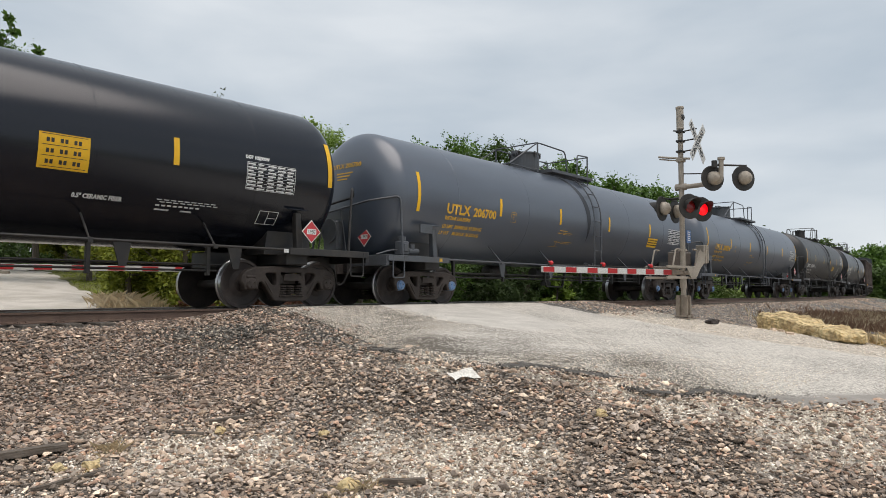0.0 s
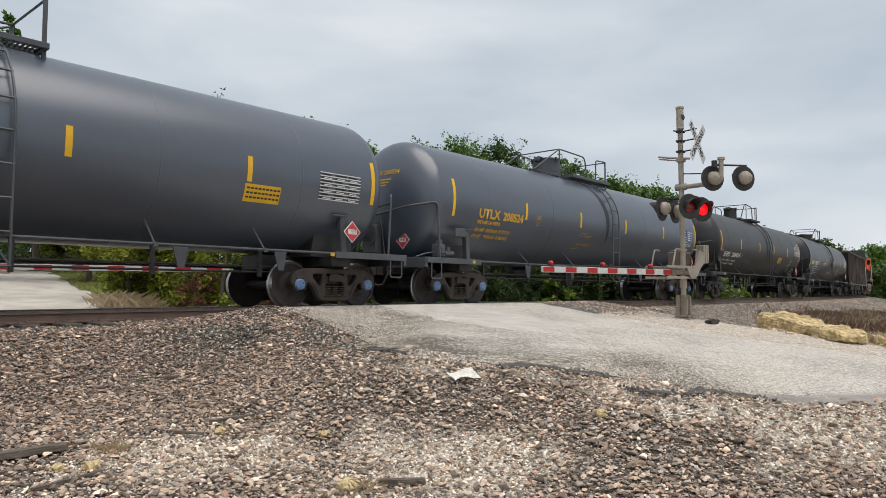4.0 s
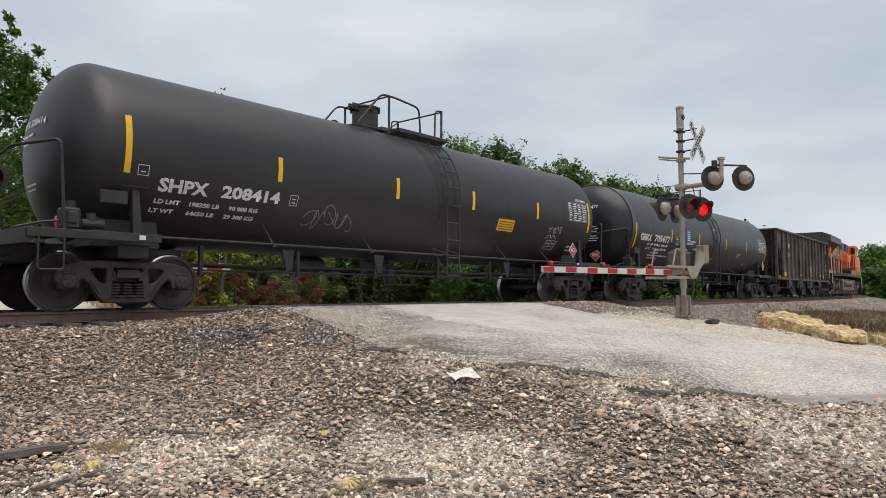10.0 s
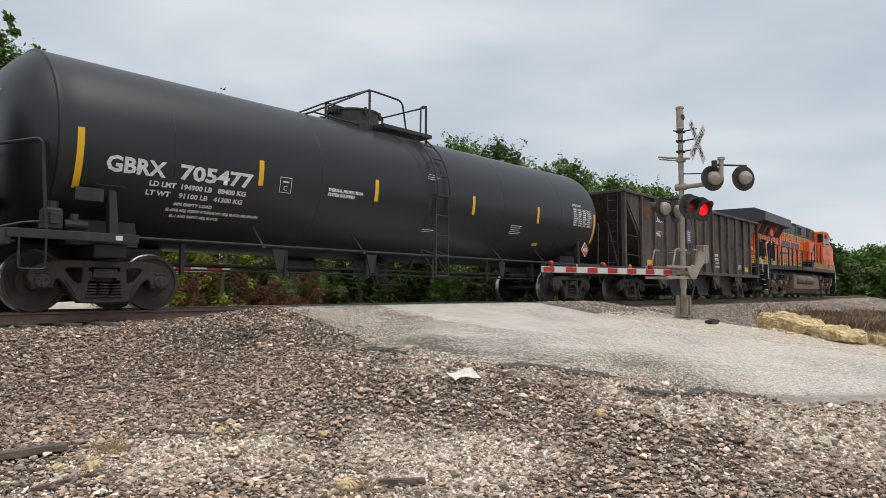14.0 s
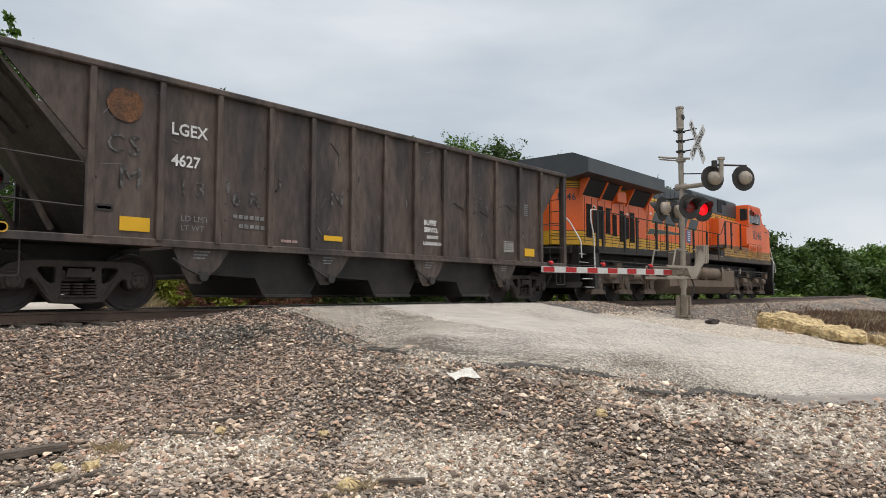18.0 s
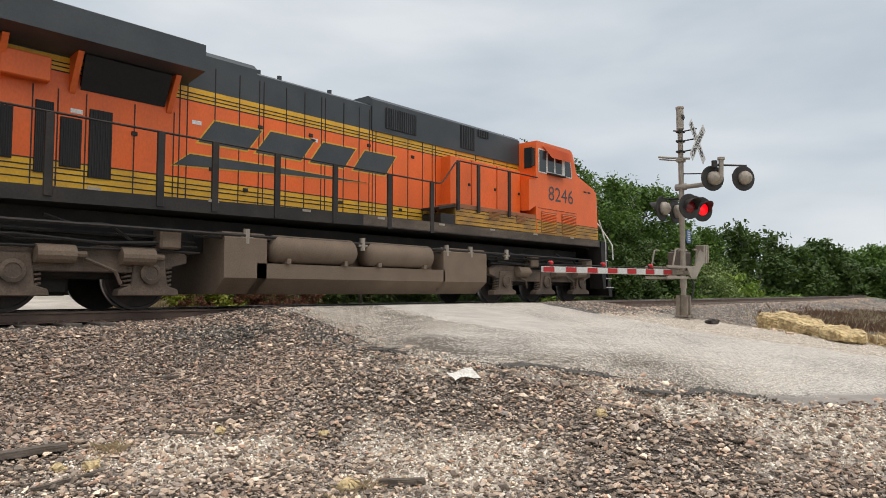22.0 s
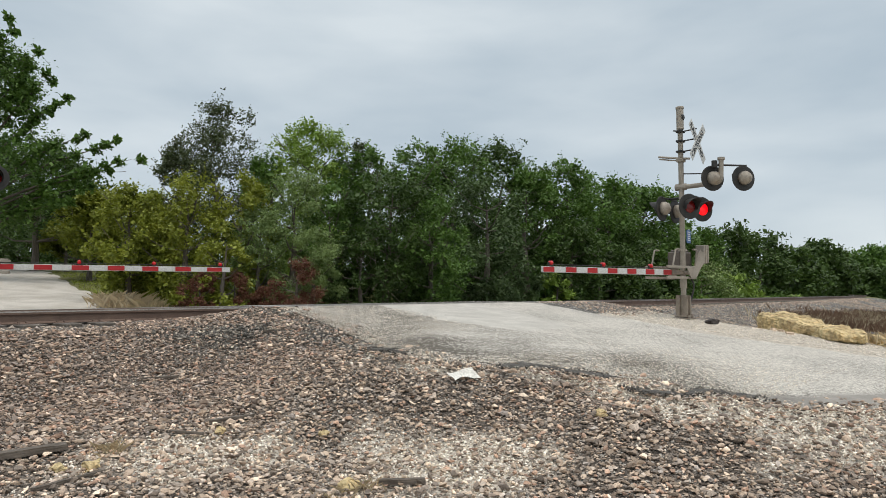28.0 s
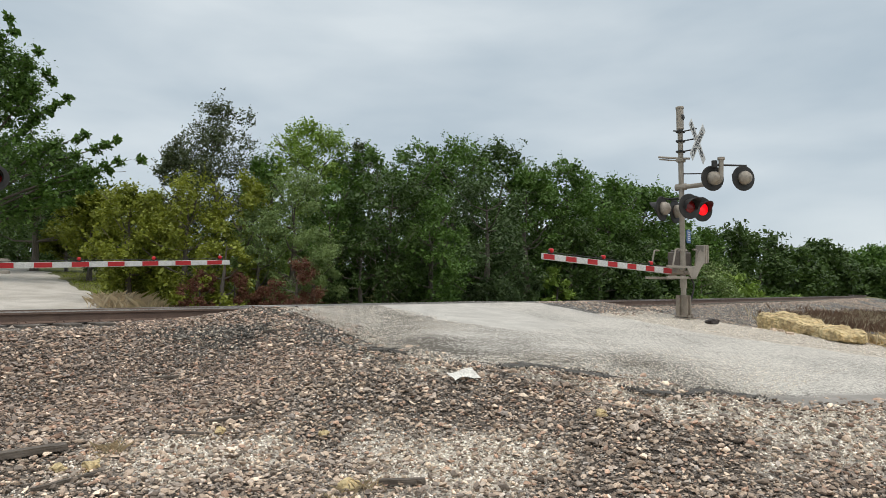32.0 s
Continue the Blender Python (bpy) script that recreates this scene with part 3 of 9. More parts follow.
def build_track():
    tr = root("railway_track", "single railway track of rusted rails on timber sleepers", "railway track", kind="structure")
    prof = [(-0.07, -0.172), (0.07, -0.172), (0.07, -0.160), (0.012, -0.140), (0.010, -0.045), (0.036, -0.036), (0.036, -0.006), (0.028, 0.0),
            (-0.028, 0.0), (-0.036, -0.006), (-0.036, -0.036), (-0.010, -0.045), (-0.012, -0.140), (-0.07, -0.160)]
    ss = list(np.arange(-60, 22, 2.0)) + list(np.arange(22, 190, 1.5))
    for side in (-0.7535, 0.7535):
        bm = bmesh.new()
        rings = [[bm.verts.new(on_track(s, side + p[0])[0] + Vector((0, 0, p[1]))) for p in prof] for s in ss]
        for a, b in zip(rings, rings[1:]):
            for k in range(len(prof)):
                f = bm.faces.new((a[k], a[(k + 1) % len(prof)], b[(k + 1) % len(prof)], b[k]))
                if 6 <= k <= 8:
                    f.material_index = 1
        bmesh.ops.recalc_face_normals(bm, faces=bm.faces[:])
        part("rail", bm, [M_RUSTRAIL, M_RAILTOP], tr)
    bm = bmesh.new()
    box(bm, -0.115, 0.115, -1.3, 1.3, -0.37, -0.166, 0.012)
    first = part("sleeper", bm, M_TIE, tr)
    first.location, _ = on_track(-9.0)
    rnd = random.Random(3)
    for i in range(1, 120):
        s = -9.0 + i * 0.52
        if 7.4 < s < 16.8:
            continue
        o = first.copy()
        scene.collection.objects.link(o)
        p, a = on_track(s)
        o.location, o.rotation_euler = p + Vector((0, rnd.uniform(-0.05, 0.05), rnd.uniform(-0.012, 0.0))), (0, 0, a + rnd.uniform(-0.02, 0.02))
    bm = bmesh.new()
    box(bm, -0.09, 0.09, -0.17, 0.17, -0.175, -0.160, 0.004)
    for dx in (-0.05, 0.05):
        for dy in (-0.09, 0.09):
            box(bm, dx - 0.012, dx + 0.012, dy - 0.018, dy + 0.018, -0.165, -0.135, 0.003)
    plate = part("tie_plate", bm, M_RUSTRAIL, tr)
    plate.location = on_track(-9.0, -0.7535)[0]
    for i in range(1, 70):
        s = -9.0 + i * 0.52
        if 7.4 < s < 16.8:
            continue
        o = plate.copy()
        scene.collection.objects.link(o)
        o.location, o.rotation_euler = on_track(s, -0.7535)[0], (0, 0, on_track(s)[1])


build_ground()
build_track()

# ---- the train: shared running gear ----
MOVING = []
TURNING = []


def wheelset(car, x, r=0.457):
    """An axle with two flanged wheels; it turns as the car rolls."""
    bm = bmesh.new()
    cyl(bm, (0, -1.02, 0), (0, 1.02, 0), 0.085, 12)
    ax = part("axle", bm, M_CAST, car)
    ax.location = (x, 0, r)
    for s in (-1, 1):
        bm = bmesh.new()
        pr = [(-0.685, 0.06), (-0.685, r + 0.026), (-0.712, r + 0.022), (-0.722, r + 0.002), (-0.825, r - 0.004), (-0.825, r - 0.055), (-0.805, r - 0.065),
              (-0.775, r * 0.55), (-0.80, 0.15), (-0.845, 0.135), (-0.845, 0.06)]
        lathe(bm, [(a * -s, b) for a, b in pr], "y", 40)
        for f in bm.faces:
            rr = sum(math.hypot(v.co.x, v.co.z) for v in f.verts) / len(f.verts)
            if rr > r - 0.015:
                f.material_index = 1
        part("wheel", bm, [M_WHEEL, M_TREAD], ax, smooth=False)
    TURNING.append((ax, x, r))
    return ax


def side_frame_mesh():
    """A cast three-piece truck side frame with its windows, the middle at the origin, hubs at x = -0.89 and 0.89."""
    edge = [(0.0, 0.30), (0.45, 0.305), (0.75, 0.29), (0.95, 0.235), (1.05, 0.15), (1.07, 0.03), (1.02, -0.02), (1.01, -0.10), (0.975, -0.10), (0.97, 0.06), (0.90, 0.115), (0.82, 0.06), (0.81, -0.09), (0.75, -0.09),
            (0.73, 0.03), (0.66, 0.06), (0.57, -0.03), (0.43, -0.24), (0.36, -0.31), (0.0, -0.325)]
    outer = edge + [(-x, z) for x, z in edge[-2:0:-1]]
    tri = [(0.31, 0.20), (0.36, 0.225), (0.55, 0.225), (0.60, 0.19), (0.59, 0.14), (0.47, -0.01), (0.38, -0.06), (0.32, -0.03)]
    nest = [(-0.25, 0.235), (0.25, 0.235), (0.265, -0.235), (-0.265, -0.235)]
    cu = bpy.data.curves.new("outline", "CURVE")
    cu.dimensions, cu.fill_mode, cu.extrude, cu.bevel_depth, cu.bevel_resolution = "2D", "BOTH", 0.055, 0.022, 1
    for loop in (outer, tri, [(-x, z) for x, z in tri], nest):
        sp = cu.splines.new("POLY")
        sp.points.add(len(loop) - 1)
        for q, (x, z) in zip(sp.points, loop):
            q.co = (x, z, 0, 1)
        sp.use_cyclic_u = True
    ob = bpy.data.objects.new("outline", cu)
    scene.collection.objects.link(ob)
    bpy.context.view_layer.update()
    me = bpy.data.meshes.new_from_object(ob)
    bpy.data.objects.remove(ob)
    bpy.data.curves.remove(cu)
    bm = bmesh.new()
    bm.from_mesh(me)
    bpy.data.meshes.remove(me)
    for v in bm.verts:
        v.co = Vector((v.co.x, -v.co.z - 0.02, v.co.y))
    # bolster end, spring seat, raised pads and the bearing adapters
    prism(bm, [(-0.20, 0.06), (0.20, 0.06), (0.17, 0.19), (-0.17, 0.19)], -0.13, 0.05)
    box(bm, -0.28, 0.28, -0.12, 0.06, -0.255, -0.225, 0.01)
    for s in (-1, 1):
        box(bm, s * 0.89 - 0.10, s * 0.89 + 0.10, -0.115, 0.06, 0.10, 0.155, 0.012)
        prism(bm, [(s * 0.25, 0.16), (s * 0.21, 0.16), (s * 0.17, 0.02), (s * 0.25, 0.02)], -0.10, 0.03)
        prism(bm, [(s * 0.60, 0.045), (s * 0.54, 0.045), (s * 0.38, -0.20), (s * 0.43, -0.20)], -0.115, -0.09)
    bmesh.ops.recalc_face_normals(bm, faces=bm.faces[:])
    me = bpy.data.meshes.new("side_frame")
    bm.to_mesh(me)
    bm.free()
    me.materials.clear()
    me.materials.append(M_CAST)
    return me


def spring_mesh():
    bm = bmesh.new()
    for x in (-0.19, 0.0, 0.19):
        for row in (-0.04, 0.04):
            for k in range(5):
                lathe(bm, [(-0.245 + k * 0.045, 0.055), (-0.236 + k * 0.045, 0.082), (-0.218 + k * 0.045, 0.082), (-0.209 + k * 0.045, 0.055)], "z", 10, (x, row, 0))
    me = bpy.data.meshes.new("spring_nest")
    bm.to_mesh(me)
    bm.free()
    me.materials.append(M_CAST)
    return me


def bearing_mesh(material):
    bm = bmesh.new()
    lathe(bm, [(0.06, 0.12), (-0.10, 0.12), (-0.115, 0.105), (-0.13, 0.105), (-0.14, 0.09), (-0.145, 0.03)], "y", 20)
    for k in range(3):
        a = 2 * math.pi * k / 3 + 0.4
        cyl(bm, (0.06 * math.cos(a), -0.135, 0.06 * math.sin(a)), (0.06 * math.cos(a), -0.165, 0.06 * math.sin(a)), 0.018, 6)
    me = bpy.data.meshes.new("bearing_cap")
    bm.to_mesh(me)
    bm.free()
    me.materials.append(material)
    return me


SIDE_FRAME, SPRINGS = side_frame_mesh(), spring_mesh()
BEARING, BEARING_BLUE = bearing_mesh(M_CAST), bearing_mesh(M_BLUECAP)


def truck(car, x, blue=False):
    """A two-axle freight truck at x under the car."""
    for s in (-1, 1):
        f = new("side_frame", SIDE_FRAME)
        f.parent, f.location, f.rotation_euler = car, (x, s * 1.02, 0.46), (0, 0, 0 if s < 0 else math.pi)
        sp = new("spring_nest", SPRINGS)
        sp.parent, sp.location = f, (0, -0.02, 0.0)
        for dx in (-0.889, 0.889):
            c = new("bearing_cap", BEARING_BLUE if blue and s < 0 else BEARING)
            c.parent, c.location = f, (dx, -0.0, -0.003)
            if blue and s < 0:
                c["label"] = "blue bearing end cap"
    bm = bmesh.new()
    prism(bm, [(-1.0, 0.46), (-0.6, 0.42), (0.6, 0.42), (1.0, 0.46), (1.0, 0.60), (0.55, 0.72), (-0.55, 0.72), (-1.0, 0.60)], x - 0.2, x + 0.2, "x")
    for dx in (-0.48, 0.48):
        box(bm, x + dx - 0.08, x + dx + 0.08, -0.85, 0.85, 0.36, 0.48, 0.02)
        for s in (-1, 1):
            box(bm, x + dx * 0.92 - 0.06, x + dx * 0.92 + 0.06, s * 0.72 - 0.06, s * 0.72 + 0.06, 0.26, 0.62, 0.02)
    part("bolster", bm, M_CAST, car)
    for dx in (-0.889, 0.889):
        wheelset(car, x + dx)


def coupler(car, x, s, z=0.86):
    """A knuckle coupler on its shank, and the air hose beside it."""
    bm = bmesh.new()
    box(bm, min(x, x - s * 0.7), max(x, x - s * 0.7), -0.1, 0.1, z - 0.1, z + 0.08, 0.02)
    prism(bm, [(x + s * a, y) for a, y in ((0, -0.16), (0.26, -0.2), (0.32, -0.06), (0.2, 0.0), (0.3, 0.08), (0.28, 0.2), (0.0, 0.16))], z - 0.15, z + 0.13, "z")
    part("coupler", bm, M_CAST, car)
    bm = bmesh.new()
    tube(bm, rounded([(x - s * 0.2, -0.32, z), (x + s * 0.02, -0.34, z - 0.05), (x + s * 0.14, -0.25, z - 0.42), (x + s * 0.34, -0.1, z - 0.36)], 0.2), 0.026, 6)
    part("air_hose", bm, M_STEELBLACK, car)


def tank_bend(zc, R, x0, v0, lift=0.006):
    """A mapping from flat lettering to the near side of a tank: v0 is the height of the baseline."""
    a0 = math.asin(max(-1, min(1, (v0 - zc) / R)))

    def f(u, v):
        a = a0 + v / R
        return (x0 + u, -(R + lift) * math.cos(a), zc + (R + lift) * math.sin(a))
    return f


def head_bend(L, depth, blunt, zc, R):
    """A mapping of (y, z) on to the rear head of a tank."""
    def f(y, z):
        rr = min(0.999, math.hypot(y, z - zc) / R)
        q = math.acos(rr ** (1 / blunt))
        return (-(L - depth) - depth * math.sin(q) - 0.012, y, z)
    return f


def head_placard(car, bend, y, z):
    """The hazard placard in its holder on a tank's head."""
    x = bend(y, z)[0] - 0.03
    for nm, h, dx, m in (("head_placard", 0.23, 0.0, M_WTEXT), ("head_placard_field", 0.205, 0.004, M_PLACRED)):
        bm = bmesh.new()
        bm.faces.new([bm.verts.new((x - dx, y + a * h, z + b * h)) for a, b in ((0, -1), (-1, 0), (0, 1), (1, 0))])
        part(nm, bm, m, car)
    bm = bmesh.new()
    box(bm, x - 0.008, x - 0.006, y - 0.11, y + 0.11, z - 0.05, z + 0.05)
    part("head_placard_panel", bm, M_WTEXT, car)
    lettering("1987", 0.075, lambda u, v: (x - 0.01, y + 0.095 - u, z - 0.035 + v), "head_placard_number", M_STEELBLACK, car, -0.19)


def flat_bend(x0, y, z0):
    return lambda u, v: (x0 + u, y, z0 + v)


def placard(car, x, z, y, size=0.31, text="1987"):
    """A red diamond hazard placard with a white border and number."""
    def diamond(h, dy):
        return [(x, y + dy, z - h), (x + h, y + dy, z), (x, y + dy, z + h), (x - h, y + dy, z)]
    bm = bmesh.new()
    h = size * 0.72
    a = [bm.verts.new(p) for p in diamond(h, 0)]
    b = [bm.verts.new(p) for p in diamond(h, 0.012)]
    bm.faces.new(a)
    bm.faces.new(b[::-1])
    for i in range(4):
        bm.faces.new((a[i], b[i], b[(i + 1) % 4], a[(i + 1) % 4]))
    bmesh.ops.recalc_face_normals(bm, faces=bm.faces[:])
    p = part("placard", bm, M_WTEXT, car, "red and white diamond hazard placard reading 1987")
    bm = bmesh.new()
    bm.faces.new([bm.verts.new(q) for q in diamond(h * 0.9, -0.004)])
    bmesh.ops.recalc_face_normals(bm, faces=bm.faces[:])
    part("placard_field", bm, M_PLACRED, p)
    bm = bmesh.new()
    box(bm, x - 0.11, x + 0.11, y - 0.007, y - 0.005, z - 0.05, z + 0.05)
    part("number_panel", bm, M_WTEXT, p)
    lettering(text, 0.075, flat_bend(x - 0.095, y - 0.0085, z - 0.035), "number", M_STEELBLACK, p, -0.19)


def stripes(car, zc, R, places, ends, z=2.72, zend=3.0):
    for x in places:
        f = tank_bend(zc, R, x, z - 0.46)
        bars([(-0.05, 0, 0.1, 0.457)], f, "reflective_stripe", M_YELLOW, car)
    for x in ends:
        f = tank_bend(zc, R, x, zend - 0.90)
        bars([(-0.05, 0, 0.1, 0.914)], f, "reflective_stripe", M_YELLOW, car)


def table_bars(rows, cols, w, h, rnd, frame_bars=True):
    """A data panel: a frame and rows of short dashes."""
    out = []
    if frame_bars:
        out += [(0, 0, w, 0.008), (0, h - 0.008, w, 0.008), (0, 0, 0.008, h), (w - 0.008, 0, 0.008, h)]
    for r in range(rows):
        y = h * (r + 0.25) / rows
        for c in range(cols):
            x = w * (c + 0.08) / cols
            out.append((x, y, w / cols * rnd.uniform(0.5, 0.88), h / rows * 0.42))
        if frame_bars:
            out.append((0, h * r / rows, w, 0.005))
    return out


def tank_car(name, label, paint, steel, tcen, words, stripe_places, stripe_ends, ends, zs=2.74, dome=(-1.14, 0.45, 0.55), rails=(-3.05, -1.6, 0.09, 0.69, 1.36), ladder_x=0.57, blue=False,
             rim=None, zc=2.57, R=1.49, zp=1.07, platform="grid", rungs=0.465, hoop=8.08, zend=0.30):
    """A rail tank car. tcen: the trucks' distance from the middle; ends: (tip, depth, bluntness) of the two heads; dome: the manway's place, radius and height;
    rails: foot, post, end of the long railing and the hoop beside the ladder; rim: the place of a sharp jacket rim; zp: the height of the side rail."""
    car = root(name, label, "tank car", "cars of the freight train")
    (L0, d0, e0), (L1, d1, e1) = ends
    L = (L0 + L1) / 2
    bm = bmesh.new()
    arc = np.linspace(0.0, math.pi / 2, 15)
    left = [(-(L0 - d0) - d0 * math.sin(q), max(0.02, R * max(0.0, math.cos(q)) ** e0)) for q in arc]
    if rim is not None:
        left = [(rim + 0.10, R), (rim + 0.05, R + 0.012), (rim, R + 0.012), (rim - 0.012, R - 0.008)] + [(rim - 0.012 - (L0 + rim) * (1 - (v / 0.98) ** 4), R * v) for v in (0.98, 0.95, 0.91, 0.85, 0.77, 0.66, 0.5, 0.3, 0.014)]
    right = [((L1 - d1) + d1 * math.sin(q), max(0.02, R * max(0.0, math.cos(q)) ** e1)) for q in arc]
    mid = [(x, R) for x in np.linspace(left[0][0] + 0.25, right[0][0] - 0.25, 9)]
    body = left[::-1] + mid + right
    lathe(bm, body, "x", 96, (0, 0, zc))
    if rim is not None:
        for e in bm.edges:
            if all(abs(v.co.x - rim) < 0.02 for v in e.verts):
                e.smooth = False
    part("tank", bm, paint, car, smooth=True)
    # weld seams round the shell
    for x in (-6.1, -3.08, 2.9, 5.7):
        bm = bmesh.new()
        lathe(bm, [(x - 0.009, R + 0.0005), (x - 0.004, R + 0.0035), (x + 0.004, R + 0.0035), (x + 0.009, R + 0.0005)], "x", 96, (0, 0, zc))
        part("weld_seam", bm, paint, car, smooth=True)
    # dark tapering streak that runs down from the platform beside the ladder
    bm = bmesh.new()
    rows = []
    for k in range(19):
        u = k / 18
        an = 1.12 - 1.66 * u
        xm = ladder_x - 0.86 + 0.62 * math.sin(u * 1.45) - 0.12 * u * u
        w = 0.115 * (1 - u ** 3) * (0.75 + 0.5 * math.sin(math.pi * u)) + 0.006
        rows.append([bm.verts.new((xm + q * w + 0.012 * math.sin(9 * u + 2 * q), -(R + 0.004) * math.cos(an), zc + (R + 0.004) * math.sin(an))) for q in (-1, 0, 1)])
    for p, q in zip(rows, rows[1:]):
        for k in (0, 1):
            bm.faces.new((p[k], p[k + 1], q[k + 1], q[k]))
    bmesh.ops.recalc_face_normals(bm, faces=bm.faces[:])
    part("drip_stain", bm, M_STREAK if steel is M_STEELGREY else M_STREAKBLACK, car, "dark tapering streak", smooth=True)
    dz = zp - 1.07
    for s in (-1, 1):
        bm = bmesh.new()
        xe = hoop + 0.52
        box(bm, *sorted((s * (tcen - 1.3), s * xe)), -0.32, 0.32, 0.74, 1.06, 0.02)
        prism(bm, [(s * (tcen - 0.55), 1.02), (s * (tcen + 0.55), 1.02), (s * (tcen + 0.45), 1.65), (s * (tcen - 0.45), 1.65)], -1.0, 1.0)
        box(bm, *sorted((s * (tcen - 0.25), s * (tcen + 0.25))), -1.3, 1.3, 0.82, 1.04, 0.02)
        part("stub_sill", bm, M_STEELBLACK, car)
        # end platform with its edge, and the side walkway plate
        bm = bmesh.new()
        box(bm, *sorted((s * (hoop - 0.35), s * (hoop + 0.42))), -1.5, 1.5, 1.05 + dz, 1.10 + dz, 0.01)
        box(bm, *sorted((s * (tcen - 0.33), s * (hoop - 0.35))), -1.52, -1.22, 1.05 + dz, 1.10 + dz, 0.01)
        box(bm, *sorted((s * (tcen - 0.33), s * (hoop + 0.42))), -1.53, -1.50, 0.98 + dz, 1.11 + dz, 0.006)
        box(bm, *sorted((s * (hoop + 0.36), s * (hoop + 0.45))), -1.5, 1.5, 0.88 + dz, 1.11 + dz, 0.01)
        part("end_platform", bm, steel, car)
        bm = bmesh.new()
        xr, xo = s * hoop, s * (hoop + 0.48)
        tube(bm, rounded([(xr - s * 0.08, -1.46, 1.1 + dz), (xr, -1.46, 2.43 + dz), (xo, -0.95, 2.32 + dz), (xo, 0.9, 2.1 + dz), (xo, 1.02, 1.1 + dz)], 0.13), 0.026, 7)
        tube(bm, [(xo, 0.0, 2.2 + dz), (xo - s * 0.2, 0.0, 1.1 + dz)], 0.018, 6)
        part("end_handrail", bm, steel, car)
        for ys in (-1.52, 1.52):
            bm = bmesh.new()
            tube(bm, rounded([(s * (hoop + 0.27), ys, 1.1 + dz), (s * (hoop + 0.27), ys, 0.62), (s * (hoop - 0.07), ys, 0.62), (s * (hoop - 0.07), ys, 1.1 + dz)], 0.05), 0.016, 6)
            part("stirrup_step", bm, steel, car)
        bm = bmesh.new()
        xp = s * tcen
        prism(bm, [(xp - 0.05, 1.08 + dz), (xp + 0.10, 1.08 + dz), (xp + 0.03, 1.80 + dz), (xp - 0.09, 1.80 + dz)], -1.36, -1.22)
        bmesh.ops.bevel(bm, geom=bm.edges[:], offset=0.012, segments=1, affect="EDGES")
        part("jacking_post", bm, steel, car)
        bm = bmesh.new()
        box(bm, xp - 0.30, xp + 0.16, -1.40, -1.35, 1.845 + dz, 1.865 + dz, 0.004)
        part("post_cap", bm, paint, car)
        if s < 0:
            bm = bmesh.new()
            box(bm, -tcen - 0.61, -tcen - 0.20, -1.47, -1.43, 1.65, 1.85, 0.006)
            part("card_board", bm, steel, car)
        bm = bmesh.new()
        box(bm, xp - 0.05 - (0.42 if s > 0 else -0.02), xp + 0.05 - (0.42 if s > 0 else -0.02), -1.536, -1.531, 1.01 + dz, 1.08 + dz)
        part("walkway_stencil", bm, M_WTEXT if steel is not M_STEELGREY else M_YTEXT, car)
        truck(car, s * tcen, blue)
        coupler(car, s * (hoop + 0.47), s)
    # brake gear at one end: valve body, its covers, pipes and the hand wheel
    x = -hoop + 0.22
    for nm, shape in (("brake_valve", lambda q: (box(q, x - 0.16, x + 0.10, -1.44, -1.2, 1.12 + dz, 1.44 + dz, 0.03), box(q, x - 0.10, x + 0.04, -1.47, -1.43, 1.2 + dz, 1.38 + dz, 0.015))),
                      ("valve_cover", lambda q: cyl(q, (x - 0.03, -1.32, 1.44 + dz), (x - 0.03, -1.32, 1.54 + dz), 0.09, 14)),
                      ("relay_valve", lambda q: (cyl(q, (x + 0.14, -1.33, 1.22 + dz), (x + 0.46, -1.33, 1.22 + dz), 0.07, 12), cyl(q, (x + 0.28, -1.33, 1.24 + dz), (x + 0.28, -1.33, 1.38 + dz), 0.065, 12))),
                      ("brake_pipe", lambda q: tube(q, rounded([(x - 0.7, -1.2, 1.12 + dz), (x - 0.35, -1.25, 1.22 + dz), (x - 0.15, -1.3, 1.24 + dz)], 0.1), 0.02, 6)),
                      ("hand_brake_wheel", lambda q: lathe(q, [(-0.012, 0.245), (-0.012, 0.275), (0.012, 0.275), (0.012, 0.245), (-0.012, 0.245)], "x", 24, (-hoop - 0.52, 0.35, 1.72 + dz))),
                      ("brake_housing", lambda q: box(q, -hoop - 0.5, -hoop - 0.3, 0.1, 0.6, 1.25 + dz, 1.95 + dz, 0.03))):
        bm = bmesh.new()
        shape(bm)
        part(nm, bm, steel, car)
    # the side rail along the foot of the tank on its slanting brackets
    bm = bmesh.new()
    tube(bm, [(-tcen + 0.3, -1.5, zp), (tcen - 0.3, -1.5, zp)], 0.024, 8)
    part("side_rail", bm, steel, car)
    for xb in (-4.39, -1.97, 2.82, 4.86):
        bm = bmesh.new()
        tube(bm, [(xb, -1.5, zp), (xb + 0.03, -1.05, zp + 0.43)], 0.017, 6)
        box(bm, xb - 0.03, xb + 0.05, -1.53, -1.48, zp - 0.05, zp + 0.03, 0.004)
        part("rail_bracket", bm, steel, car)
        bm = bmesh.new()
        prism(bm, [(xb + 0.55, 1.12), (xb + 0.85, 1.12), (xb + 0.78, 0.72), (xb + 0.66, 0.72)], -1.0, -0.97)
        part("pipe_hanger", bm, steel, car)
    for y, z in ((-0.62, 0.80), (-0.62, 0.69), (0.45, 0.8)):
        bm = bmesh.new()
        tube(bm, [(-tcen + 0.9, y, z), (tcen - 0.9, y, z)], 0.022, 6)
        part("brake_rod", bm, M_STEELBLACK, car)
